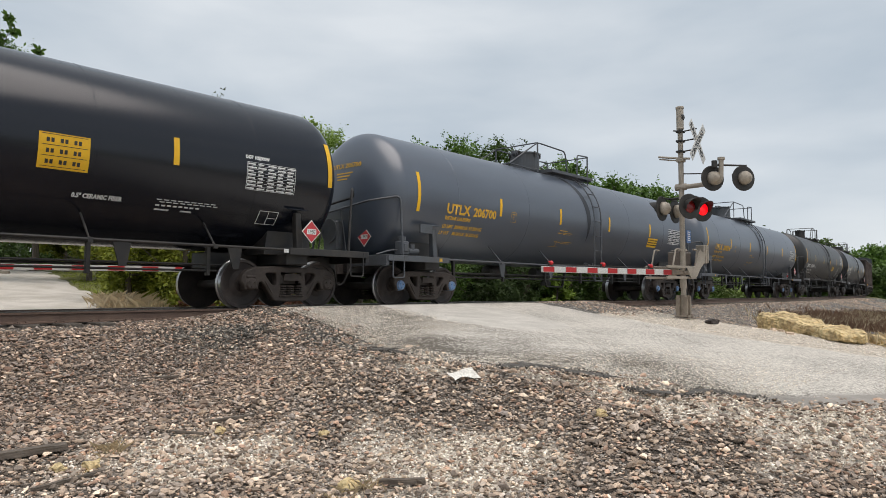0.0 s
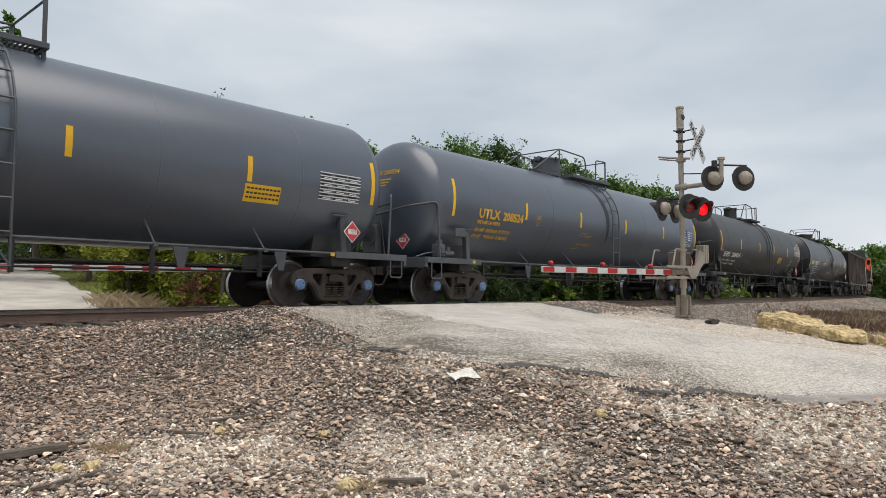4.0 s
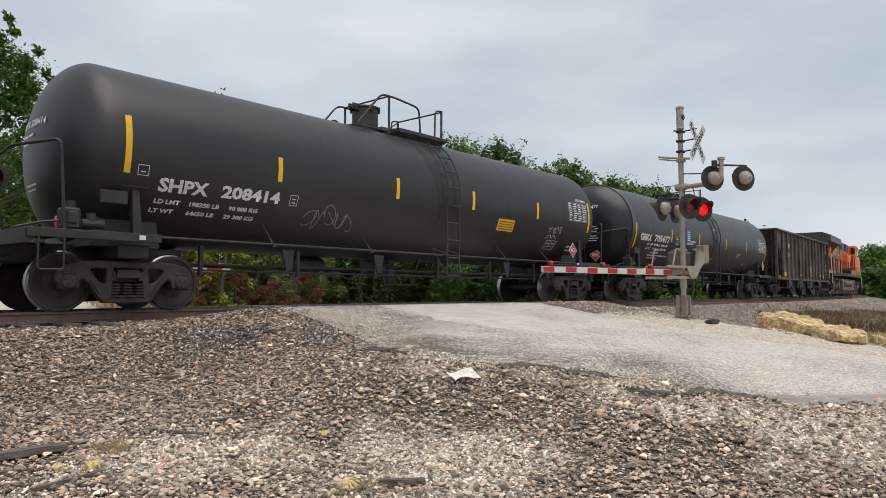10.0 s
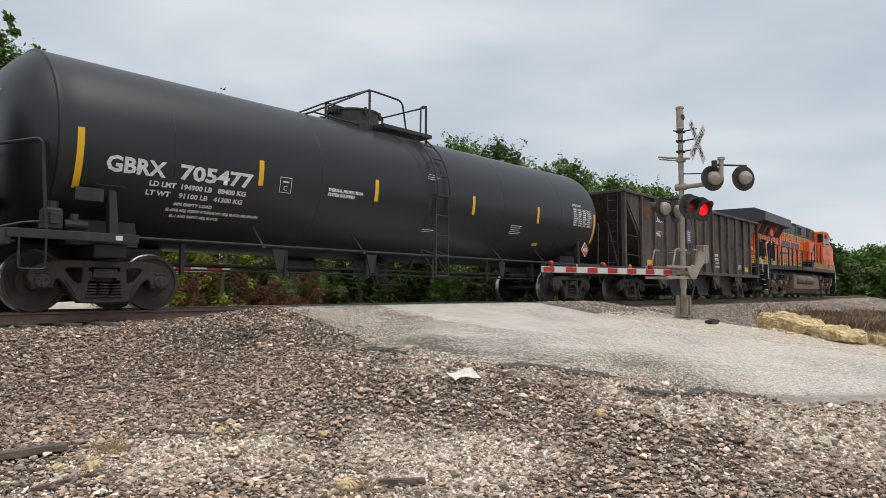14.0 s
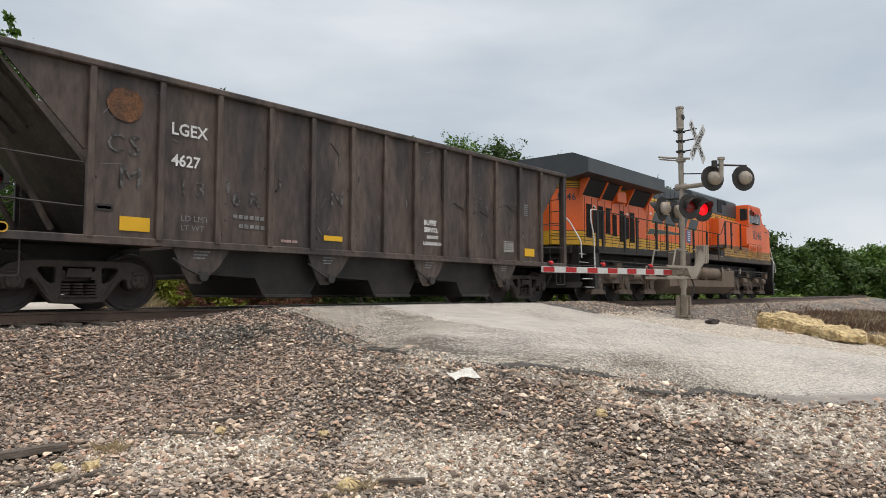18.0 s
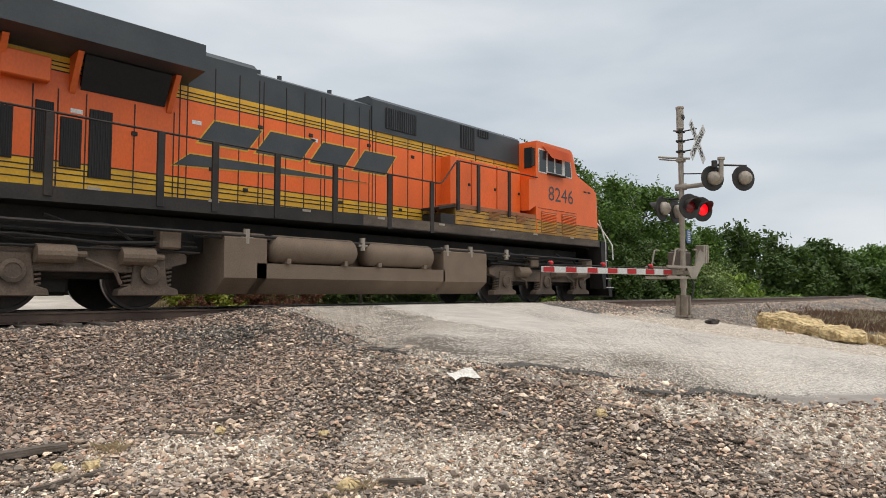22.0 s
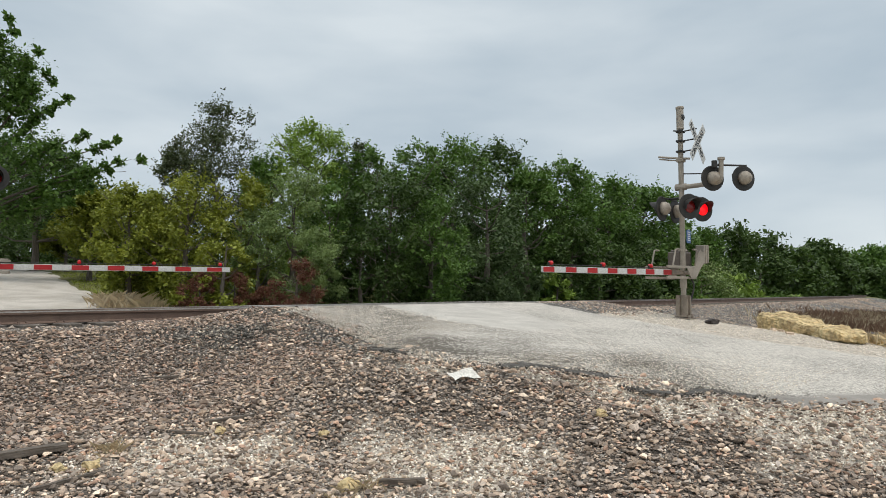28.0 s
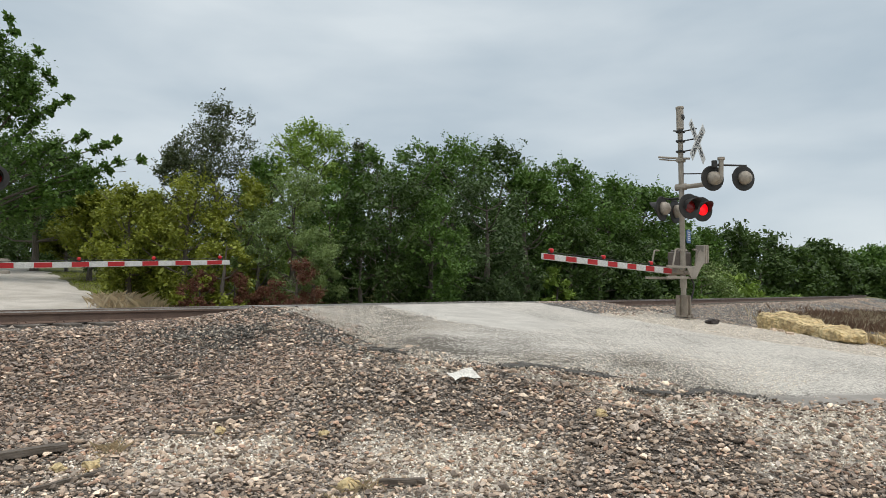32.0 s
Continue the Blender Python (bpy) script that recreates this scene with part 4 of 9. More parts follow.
    for k in range(6):
        xh = -tcen + 1.5 + k * (2 * tcen - 3.0) / 5
        bm = bmesh.new()
        box(bm, xh - 0.035, xh + 0.035, -0.68, -0.60, 0.60, 1.14, 0.006)
        part("rod_hanger", bm, M_STEELBLACK, car)
    for nm, shape in (("air_reservoir", lambda q: lathe(q, [(-2.75, 0.05), (-2.70, 0.16), (-2.60, 0.19), (-1.95, 0.19), (-1.85, 0.16), (-1.80, 0.05)], "x", 18, (0, 0.35, 0.92))),
                      ("brake_cylinder", lambda q: (cyl(q, (-0.9, -0.1, 0.9), (-0.35, -0.1, 0.9), 0.16, 16), cyl(q, (-0.35, -0.1, 0.9), (0.25, -0.1, 0.9), 0.035, 8))),
                      ("bottom_outlet", lambda q: (cyl(q, (0.0, 0, 0.62), (0.0, 0, 1.12), 0.13, 14), cyl(q, (0.0, 0, 0.52), (0.0, 0, 0.64), 0.17, 14), cyl(q, (-0.5, -0.35, 0.95), (0.1, -0.05, 0.95), 0.03, 8))),
                      ("skid_guard", lambda q: (prism(q, [(-0.75, 1.12), (-0.68, 1.12), (-0.42, 0.48), (-0.48, 0.48)], -0.35, -0.3), prism(q, [(0.75, 1.12), (0.68, 1.12), (0.42, 0.48), (0.48, 0.48)], -0.35, -0.3), box(q, -0.48, 0.48, -0.36, -0.29, 0.46, 0.50, 0.006)))):
        bm = bmesh.new()
        shape(bm)
        part(nm, bm, M_STEELBLACK, car)
    # ladder: two rails that follow the shell, rungs, and the stays of its foot
    bm = bmesh.new()
    foot = 0.66 + dz * 0.4
    for dx in (-0.215, 0.215):
        pts = [(ladder_x + dx, -1.57, foot), (ladder_x + dx, -1.57, zc - 0.2)]
        for q in np.linspace(0.02, 1.05, 10):
            pts.append((ladder_x + dx, -(R + 0.085) * math.cos(q), zc + (R + 0.085) * math.sin(q)))
        tube(bm, pts, 0.02, 6)
    part("ladder_rail", bm, steel, car)
    for k in range(10):
        z = foot + rungs * k
        if z < zc:
            y = -1.57
        else:
            q = (z - zc) / (R + 0.085) if z > zc else 0
            y, z = -(R + 0.085) * math.cos(q), zc + (R + 0.085) * math.sin(q)
            if q > 1.04:
                break
        bm = bmesh.new()
        tube(bm, [(ladder_x - 0.235, y, z), (ladder_x + 0.235, y, z)], 0.018, 6)
        part("ladder_rung", bm, steel, car)
    for dx in (-0.215, 0.215):
        bm = bmesh.new()
        tube(bm, [(ladder_x + dx - 0.33, -1.40, zp + 0.12), (ladder_x + dx, -1.57, foot + 0.02)], 0.018, 5)
        tube(bm, [(ladder_x + dx - 0.33, -1.40, zp + 0.14), (ladder_x + dx, -1.57, zp + 0.02)], 0.016, 5)
        part("ladder_stay", bm, steel, car)
    # top platform: grating in a frame on the near side, its railing, and the manway
    zt = zc + R
    xd, rd, hd = dome
    f0, f1, f2, f3, f4 = rails
    x0 = xd + 0.05 if platform == "grid" else xd + 0.2
    bm = bmesh.new()
    for y in (-0.95, -0.45):
        box(bm, x0, f4 + 0.02, y - 0.02, y + 0.02, zt - 0.10, zt - 0.01, 0.006)
    for x in (x0 + 0.02, f4):
        box(bm, x - 0.02, x + 0.02, -0.95, -0.45, zt - 0.10, zt - 0.01, 0.0)
    part("platform_frame", bm, steel, car)
    bm = bmesh.new()
    n = int((f4 - x0) / 0.07)
    for k in range(n):
        xk = x0 + 0.04 + k * 0.07
        box(bm, xk - 0.009, xk + 0.009, -0.94, -0.46, zt - 0.04, zt - 0.015)
    for y in (-0.86, -0.70, -0.54):
        box(bm, x0, f4, y - 0.009, y + 0.009, zt - 0.04, zt - 0.018)
    part("platform_grating", bm, M_STEELBLACK, car)
    if platform == "plank":
        bm = bmesh.new()
        box(bm, xd + 0.15, f4 + 0.55, -0.42, 0.12, zt + 0.02, zt + 0.10, 0.01)
        part("platform_plank", bm, M_STEELGREY, car, "grey steel walkway plank")
    zh = zt + 0.73
    for y in (-0.78, 0.78):
        bm = bmesh.new()
        if platform == "plank":
            tube(bm, rounded([(xd, y, zt - 0.10), (f0, y, zt - 0.12), (f1 - 0.25, y, zh), (f1 + 0.2, y, zh), (f2 - 0.02, y, zh - 0.08), (f2 + 0.04, y, zt - 0.14)], 0.16), 0.024, 7)
        else:
            tube(bm, rounded([(f0, y, zt - 0.10), (f1, y, zh), (f2 - 0.13, y, zh - 0.04), (f2 + 0.02, y, zt - 0.05)], 0.16), 0.022, 7)
            tube(bm, [(f0, y, zt - 0.09), (xd, y * 0.6, zt - 0.03)], 0.018, 6)
        part("safety_railing", bm, M_STEELBLACK if steel is not M_STEELGREY else steel, car)
        bm = bmesh.new()
        box(bm, f1 - 0.03, f1 + 0.03, y - 0.012, y + 0.012, zt - 0.18, zh + 0.01, 0.004)
        part("railing_post", bm, M_STEELBLACK if steel is not M_STEELGREY else steel, car)
        bm = bmesh.new()
        tube(bm, rounded([(f3, y, zt - 0.1), (f3 + 0.02, y, zh - 0.03), (f4, y, zh)], 0.1), 0.022, 7)
        part("railing_hoop", bm, M_STEELBLACK if steel is not M_STEELGREY else steel, car)
        bm = bmesh.new()
        box(bm, f4 - 0.03, f4 + 0.035, y - 0.014, y + 0.014, zt - 0.24, zh + 0.015, 0.004)
        part("railing_post", bm, M_STEELBLACK if steel is not M_STEELGREY else steel, car)
    for p0, p1 in (((f4, -0.78, zh - 0.02), (f4, 0.78, zh - 0.02)), ((f4, 0.78, zh - 0.04), (f3 - 0.4, 0.78, zh - 0.45)), ((f0, -0.78, zt - 0.10), (f0, 0.78, zt - 0.10)), ((f1, -0.78, zh), (f1, 0.78, zh))):
        bm = bmesh.new()
        tube(bm, [p0, p1], 0.02, 6)
        part("cross_bar", bm, M_STEELBLACK if steel is not M_STEELGREY else steel, car)
    bm = bmesh.new()
    lathe(bm, [(zt - 0.12, rd + 0.03), (zt + 0.03, rd + 0.03), (zt + 0.05, rd), (zt + hd - 0.05, rd), (zt + hd - 0.045, rd + 0.025), (zt + hd - 0.005, rd + 0.025), (zt + hd, rd - 0.05)], "z", 32, (xd, 0, 0))
    man = part("manway", bm, M_STEELBLACK if steel is not M_STEELGREY else steel, car)
    for k in range(6):
        q = math.pi * k / 3 + 0.25
        bm = bmesh.new()
        box(bm, xd + (rd + 0.02) * math.cos(q) - 0.025, xd + (rd + 0.02) * math.cos(q) + 0.025, (rd + 0.02) * math.sin(q) - 0.025, (rd + 0.02) * math.sin(q) + 0.025, zt + hd - 0.14, zt + hd + 0.02, 0.006)
        part("lid_bolt", bm, M_STEELBLACK, man)
    bm = bmesh.new()
    box(bm, xd - rd - 0.16, xd - rd + 0.12, -0.09, -0.04, zt + hd - 0.13, zt + hd + 0.04, 0.02)
    box(bm, xd - rd - 0.16, xd - rd + 0.12, 0.04, 0.09, zt + hd - 0.13, zt + hd + 0.04, 0.02)
    cyl(bm, (xd - rd - 0.11, -0.12, zt + hd - 0.06), (xd - rd - 0.11, 0.12, zt + hd - 0.06), 0.035, 10)
    part("manway_hinge", bm, M_STEELBLACK if steel is not M_STEELGREY else steel, man)
    for dx, r1, h1 in ((-0.95, 0.10, 0.10), (0.75, 0.05, 0.2), (0.95, 0.035, 0.26), (1.25, 0.06, 0.16)):
        bm = bmesh.new()
        cyl(bm, (xd + dx, 0, zt - 0.02), (xd + dx, 0, zt + h1 * 0.7), r1, 12)
        cyl(bm, (xd + dx, 0, zt + h1 * 0.6), (xd + dx, 0, zt + h1), r1 * 0.6, 10)
        part("valve", bm, M_STEELBLACK, car)
    stripes(car, zc, R, stripe_places, stripe_ends, zs, zs + zend)
    for text, h, x, z, material, sq in words:
        lettering(text, h, tank_bend(zc, R, x, z), "stencil_lettering", material, car, sq, bold=0.012 if h > 0.15 else 0.005)
    MOVING.append((car, tcen))
    return car, L0


UT, WT = M_YTEXT, M_WTEXT
# yellow-lettered grey cars, Q is the place of the car's middle along the train
TRAIN = []


def grey_car(number, weights, q, shift, seed):
    car, L = tank_car("tank_car", "grey tank car with yellow stencilled lettering on grimy trucks", M_GREYTANK, M_STEELGREY, 6.83,
                      [("UTLX", 0.235, -6.52, 2.19, UT, -0.90), (number, 0.215, -5.5, 2.19, UT, -0.92), ("THE TANK CAR PEOPLE", 0.085, -6.53, 2.04, UT, -0.95),
                       ("LD LMT  " + weights[0] + " LB  " + weights[1] + " KG", 0.09, -6.54, 1.85, UT, -1.5),
                       ("LT WT    " + weights[2] + " LB  " + weights[3] + " KG", 0.09, -6.56, 1.70, UT, -1.5)],
                      [x + shift for x in (-4.45, -1.52, 1.45, 4.48)], [-7.5, 7.52], ((8.49, 0.64, 0.86), (8.29, 0.745, 1.0)), blue=True)
    zc, R = 2.57, 1.49
    rnd = random.Random(seed)
    bars([(0, 0, 0.22, 0.008), (0, 0.26, 0.22, 0.008), (0, 0, 0.008, 0.26), (0.212, 0, 0.008, 0.26), (0.05, 0.19, 0.12, 0.03)], tank_bend(zc, R, -3.92, 2.17),
         "plate_mark", UT, car)
    lettering("C", 0.09, tank_bend(zc, R, -3.85, 2.23), "plate_letter", UT, car)
    bars([(0.1, 0.36, 0.4, 0.02), (0.0, 0.28, 0.25, 0.02), (0.3, 0.3, 0.5, 0.014), (0.3, 0.26, 0.4, 0.014), (0.0, 0.0, 0.3, 0.02), (0.35, 0.02, 0.6, 0.014),
          (0.35, -0.03, 0.5, 0.014), (0.12, -0.14, 0.015, 0.2), (-0.2, -0.16, 0.5, 0.012)], tank_bend(zc, R, -1.5, 1.78), "service_marks", UT, car)
    bars([(0.02, -0.06, 0.76, 0.33)], tank_bend(zc, R, 4.45, 1.99), "yellow_notice", M_YELLOW, car) if seed == 1 else None
    bars([(0.06 + 0.08 * c, 0.01 + 0.085 * k, 0.06, 0.035) for k in range(3) for c in range(9)], tank_bend(zc, R, 4.45, 1.99, 0.009), "notice_lines", M_STEELBLACK, car) if seed == 1 else None
    bars(table_bars(8, 3, 1.05, 0.53, rnd), tank_bend(zc, R, 6.11, 2.14), "data_panel", M_GRILLE, car, "black data panel with light ruling")
    bars([(0, k * 0.066, 1.05, 0.02) for k in range(9)] + [(0.1 + 0.33 * c, 0.03 + 0.066 * k, 0.2, 0.018) for c in range(3) for k in range(0, 8, 2)], tank_bend(zc, R, 6.11, 2.13, 0.009), "panel_ruling", WT, car)
    head = head_bend(L, 0.64, 0.86, zc, R)
    lettering("UTLX " + number, 0.11, lambda u, v: head(0.42 - u, 3.16 + v), "head_lettering", UT, car, -0.95, bold=0.004)
    bars([(0.1 + 0.02 * k, -0.1 - 0.07 * k, 0.55 - 0.1 * k, 0.03) for k in range(3)], lambda u, v: head(0.35 - u, 3.12 + v), "head_marks", UT, car)
    placard(car, 6.9, 1.52, -1.55)
    head_placard(car, head, -0.55, 1.55)
    TRAIN.append((car, q))
    return car


grey_car("206700", ("205900", "93 350", "80100", "36 350"), 18.73, 0.06, 1)
grey_car("208524", ("206700", "93 700", "79300", "36 000"), 36.40, 0.0, 2)

# the glossy black car that leads
car, L = tank_car("tank_car", "glossy black tank car with white markings and a yellow notice", M_GLOSSTANK, M_STEELBLACK, 6.72,
                  [("0.5\" CERAMIC FIBER", 0.075, 2.64, 1.73, WT, -0.75), ("DOT 105J300W", 0.06, 5.44, 2.69, WT, -0.5)],
                  [-4.4, -1.5, 1.3, 4.15], [-7.4, 7.35], ((8.0, 0.745, 1.0), (8.0, 0.745, 1.0)), zs=2.84, zp=1.09, hoop=7.95, zend=0.43)
bars(table_bars(8, 5, 1.05, 0.5, random.Random(5)), tank_bend(2.57, 1.49, 5.47, 2.14), "data_panel", WT, car, "white stencilled data panel")
bars([(0, 0, 0.42, 0.012), (0, 0.28, 0.42, 0.012), (0, 0, 0.012, 0.28), (0.41, 0, 0.012, 0.28), (0.2, 0, 0.012, 0.28), (0.2, 0.14, 0.2, 0.012)],
     tank_bend(2.57, 1.49, 5.88, 1.57), "plate_mark", WT, car)
bars([(0, 0, 0.70, 0.52)], tank_bend(2.57, 1.49, 2.10, 2.08), "yellow_notice", M_YELLOW, car, "yellow notice with dark ruled lines")
bars([(0.04, 0.155 * k + 0.03, 0.62, 0.008) for k in range(4)] + [(0.10 + 0.062 * c, 0.155 * k + 0.075, 0.042, 0.062) for k in range(3) for c in range(8) if c not in (2, 5)],
     tank_bend(2.57, 1.49, 2.10, 2.08, 0.009), "notice_lines", M_STEELBLACK, car)
bars([(0.12 * c, 0.13, 0.09, 0.018) for c in range(9)] + [(0.05 + 0.12 * c, 0.09, 0.09, 0.018) for c in range(9)] + [(0.10 * c, 0.02, 0.07, 0.03) for c in range(8)] + [(0, -0.06, 0.25, 0.03), (0.45, -0.06, 0.2, 0.03)], tank_bend(2.57, 1.49, 3.93, 1.70), "stencil_marks", WT, car)
placard(car, 6.86, 1.455, -1.55)
TRAIN.append((car, 1.30))

# dark brown car
car, L = tank_car("tank_car", "dark olive-brown tank car with white lettering and chalk scrawls", M_BROWNTANK, M_STEELBLACK, 6.84,
                  [("SHPX", 0.22, -6.53, 1.94, WT, -0.88), ("208414", 0.21, -5.40, 1.95, WT, -1.20), ("LD LMT    198350 LB     90 000 KG", 0.08, -6.55, 1.75, WT, -1.95),
                   ("LT WT      64650 LB     29 300 KG", 0.08, -6.58, 1.61, WT, -1.95), ("DOT 111A100W1", 0.075, 6.42, 3.05, WT, -0.55), ("EMPTY LOAD", 0.06, 6.25, 1.66, WT, -0.5),
                   ("1/4\" ADJ", 0.06, 6.25, 1.56, WT, -0.35)],
                  [-4.27, -1.2, 1.44, 4.28], [-7.07, 7.1], ((7.94, 0.745, 1.0), (7.98, 0.745, 1.0)), zs=2.80, zc=2.60, R=1.525, zp=1.17,
                  dome=(-0.82, 0.31, 0.58), rails=(-1.78, -0.78, 0.25, 0.80, 1.05), ladder_x=0.60, platform="plank", rungs=0.413, hoop=8.02, zend=0.25)
zc, R = 2.60, 1.525
bars(table_bars(8, 4, 1.02, 0.55, random.Random(8)), tank_bend(zc, R, 5.94, 2.44), "data_panel", WT, car, "white stencilled data panel")
bars([(0, 0, 0.72, 0.32)], tank_bend(zc, R, 2.53, 1.92), "faded_notice", M_YELLOW, car, "faded yellow notice")
bars([(0.05 + 0.08 * c, 0.04 + 0.065 * k, 0.06, 0.03) for k in range(4) for c in range(8)], tank_bend(zc, R, 2.53, 1.92, 0.009), "notice_lines", M_STEELBLACK, car)
bars([(0, 0, 0.5, 0.015), (0, 0.3, 0.5, 0.015), (0, 0, 0.015, 0.3), (0.49, 0, 0.015, 0.3), (0.24, 0.1, 0.015, 0.2), (0, 0.1, 0.5, 0.012), (0.05, 0.2, 0.14, 0.03), (0.3, 0.2, 0.14, 0.03)],
     tank_bend(zc, R, 5.06, 1.56), "plate_mark", WT, car)
bars([(0, 0, 0.18, 0.01), (0, 0.2, 0.18, 0.01), (0, 0, 0.01, 0.2), (0.17, 0, 0.01, 0.2), (0.05, 0.05, 0.08, 0.02), (0.05, 0.12, 0.08, 0.02)], tank_bend(zc, R, -3.98, 1.94), "plate_mark", WT, car)
bars([(0, 0, 0.18, 0.01), (0, 0.16, 0.18, 0.01), (0, 0, 0.01, 0.16), (0.17, 0, 0.01, 0.16), (0.05, 0.05, 0.08, 0.02)], tank_bend(zc, R, -6.90, 2.14), "plate_mark", WT, car)


def scrawl(car, x0, z0, w, h, n, seed, material=M_GTEXT, r=0.009):
    """Loops of chalk drawn on the side of a tank."""
    rnd = random.Random(seed)
    bm = bmesh.new()
    for i in range(n):
        cx, cz = w * (i + 0.5) / n, h * rnd.uniform(0.35, 0.65)
        a, b, ph = w / n * rnd.uniform(0.5, 0.8), h * rnd.uniform(0.3, 0.5), rnd.uniform(0, 6)
        f = tank_bend(2.59, 1.52, x0, z0, 0.012)
        pts = [f(cx + a * math.cos(t + ph), cz + b * math.sin((1 + i % 2) * t)) for t in np.linspace(0, rnd.uniform(4, 6.2), 22)]
        for p, q in zip(pts, pts[1:]):
            p, q = Vector(p), Vector(q)
            d = (q - p)
            nrm = Vector((0, p.y, p.z - 2.57)).normalized()
            o = d.cross(nrm).normalized() * r
            bm.faces.new([bm.verts.new(v) for v in (p - o, q - o, q + o, p + o)])
    part("chalk_scrawl", bm, material, car, "pale chalk scrawl")


scrawl(car, -3.55, 1.60, 0.72, 0.46, 3, 3, r=0.011)
scrawl(car, -2.95, 1.58, 0.62, 0.40, 3, 6, r=0.011)
scrawl(car, 4.95, 2.0, 0.6, 0.2, 4, 4, WT, 0.006)
scrawl(car, 4.95, 1.85, 0.5, 0.12, 3, 5, WT, 0.006)
_head = head_bend(L, 0.745, 1.0, zc, R)
lettering("SHPX 208414", 0.12, lambda u, v: _head(0.62 - u, 2.95 + v), "head_lettering", WT, car, -1.05, bold=0.004)
bars([(0.1, -0.15, 0.55, 0.04), (0.1, -0.28, 0.48, 0.04), (0.2, -0.95, 0.5, 0.03), (0.25, -1.03, 0.4, 0.03)], lambda u, v: _head(0.6 - u, 2.95 + v), "head_marks", WT, car)
placard(car, 6.1, 1.55, -1.55)
head_placard(car, _head, -0.45, 1.45)
TRAIN.append((car, 54.05))

# black jacketed car
car, L = tank_car("tank_car", "black jacketed tank car with white lettering and chalk scrawls", M_BLACKTANK, M_STEELBLACK, 6.98,
                  [("GBRX", 0.24, -7.18, 2.15, WT, -0.95), ("705477", 0.24, -6.0, 2.16, WT, -1.38), ("LD LMT  194900 LB   88400 KG", 0.085, -6.48, 2.0, WT, -1.75),
                   ("LT WT    91100 LB   41300 KG", 0.085, -6.51, 1.86, WT, -1.75), ("60% EMPTY LOAD", 0.055, -6.0, 1.74, WT, -0.7),
                   ("EL-60AJ ADJ. SCREW 4 TURNS NO ADJ. BLOCK SEE RPS-174", 0.05, -6.1, 1.65, WT, -1.75), ("EL-1 AND EMPTY ADJ. BLOCK", 0.05, -6.0, 1.56, WT, -0.9),
                   ("THERMAL PROTECTION", 0.06, -2.92, 2.3, WT, -0.9), ("SYSTEM EQUIPPED", 0.06, -2.92, 2.21, WT, -0.7), ("DOT 111A100W1", 0.07, 6.36, 2.88, WT, -0.5)],
                  [-4.47, -1.63, 1.64, 4.5], [-7.56, 7.62], ((8.36, 0.745, 1.0), (8.39, 0.745, 1.0)), zs=2.68, rim=-7.85, zp=1.14, zc=2.59, R=1.545,
                  dome=(-0.95, 0.58, 0.36), rails=(-2.78, -1.17, 0.0, 0.5, 0.70), ladder_x=0.42, hoop=8.04, zend=0.06)
zc, R = 2.59, 1.545
bars(table_bars(8, 4, 1.06, 0.52, random.Random(9)), tank_bend(zc, R, 6.38, 2.3), "data_panel", WT, car, "white stencilled data panel")
bars([(0, 0, 0.26, 0.012), (0, 0.28, 0.26, 0.012), (0, 0, 0.012, 0.28), (0.25, 0, 0.012, 0.28), (0.06, 0.19, 0.14, 0.03)], tank_bend(zc, R, -4.06, 2.15), "plate_mark", WT, car)
lettering("C", 0.1, tank_bend(zc, R, -3.98, 2.19), "plate_letter", WT, car)
bars([(0, 0, 0.5, 0.012), (0.05, 0.06, 0.4, 0.012), (0, -0.05, 0.3, 0.012)], tank_bend(zc, R, 0.0, 2.95), "stencil_marks", WT, car)
bars([(0, 0.1 - 0.055 * k, 0.5 - 0.05 * (k % 3), 0.016) for k in range(5)], tank_bend(zc, R, 3.3, 1.98), "stencil_marks", WT, car)
bars([(0, 0.0, 0.4, 0.02), (0.0, -0.05, 0.35, 0.012)], tank_bend(zc, R, 0.0, 1.75), "stencil_marks", WT, car)
bars([(0, 0, 0.26, 0.10)], tank_bend(zc, R, 4.6, 1.62), "faded_notice", M_YTEXT, car)
for k, (x, z, w, h, n) in enumerate(((-4.6, 1.85, 1.5, 0.3, 8), (-2.4, 1.5, 0.7, 0.4, 5), (-0.9, 1.85, 1.0, 0.3, 5), (1.0, 1.35, 0.6, 0.75, 7), (2.3, 1.5, 1.2, 0.45, 6), (-6.9, 1.75, 0.7, 0.35, 5),
                                    (5.65, 1.62, 0.35, 0.4, 4))):
    scrawl(car, x, z, w, h, n, 20 + k)
def _disc(u, v):
    rr = math.hypot(u, v - zc) / R
    return (-7.862 - (L - 7.85) * (1 - (rr / 0.98) ** 4) - 0.010, u, v)


lettering("GBRX 705477", 0.12, lambda u, v: _disc(0.55 - u, 3.22 + v), "head_lettering", WT, car, -1.05, bold=0.004)
bars([(0.0, -0.14 - 0.09 * k, 0.7 - 0.1 * (k % 3), 0.035) for k in range(2)] + [(0.3 + 0.05 * (k % 2), -0.7 - 0.08 * k, 0.6, 0.03) for k in range(7)],
     lambda u, v: _disc(0.45 - u, 3.26 + v), "head_marks", WT, car)
placard(car, 7.02, 1.60, -1.55)
head_placard(car, _disc, -0.35, 1.60)
TRAIN.append((car, 71.92))

# ---- the open hopper ----


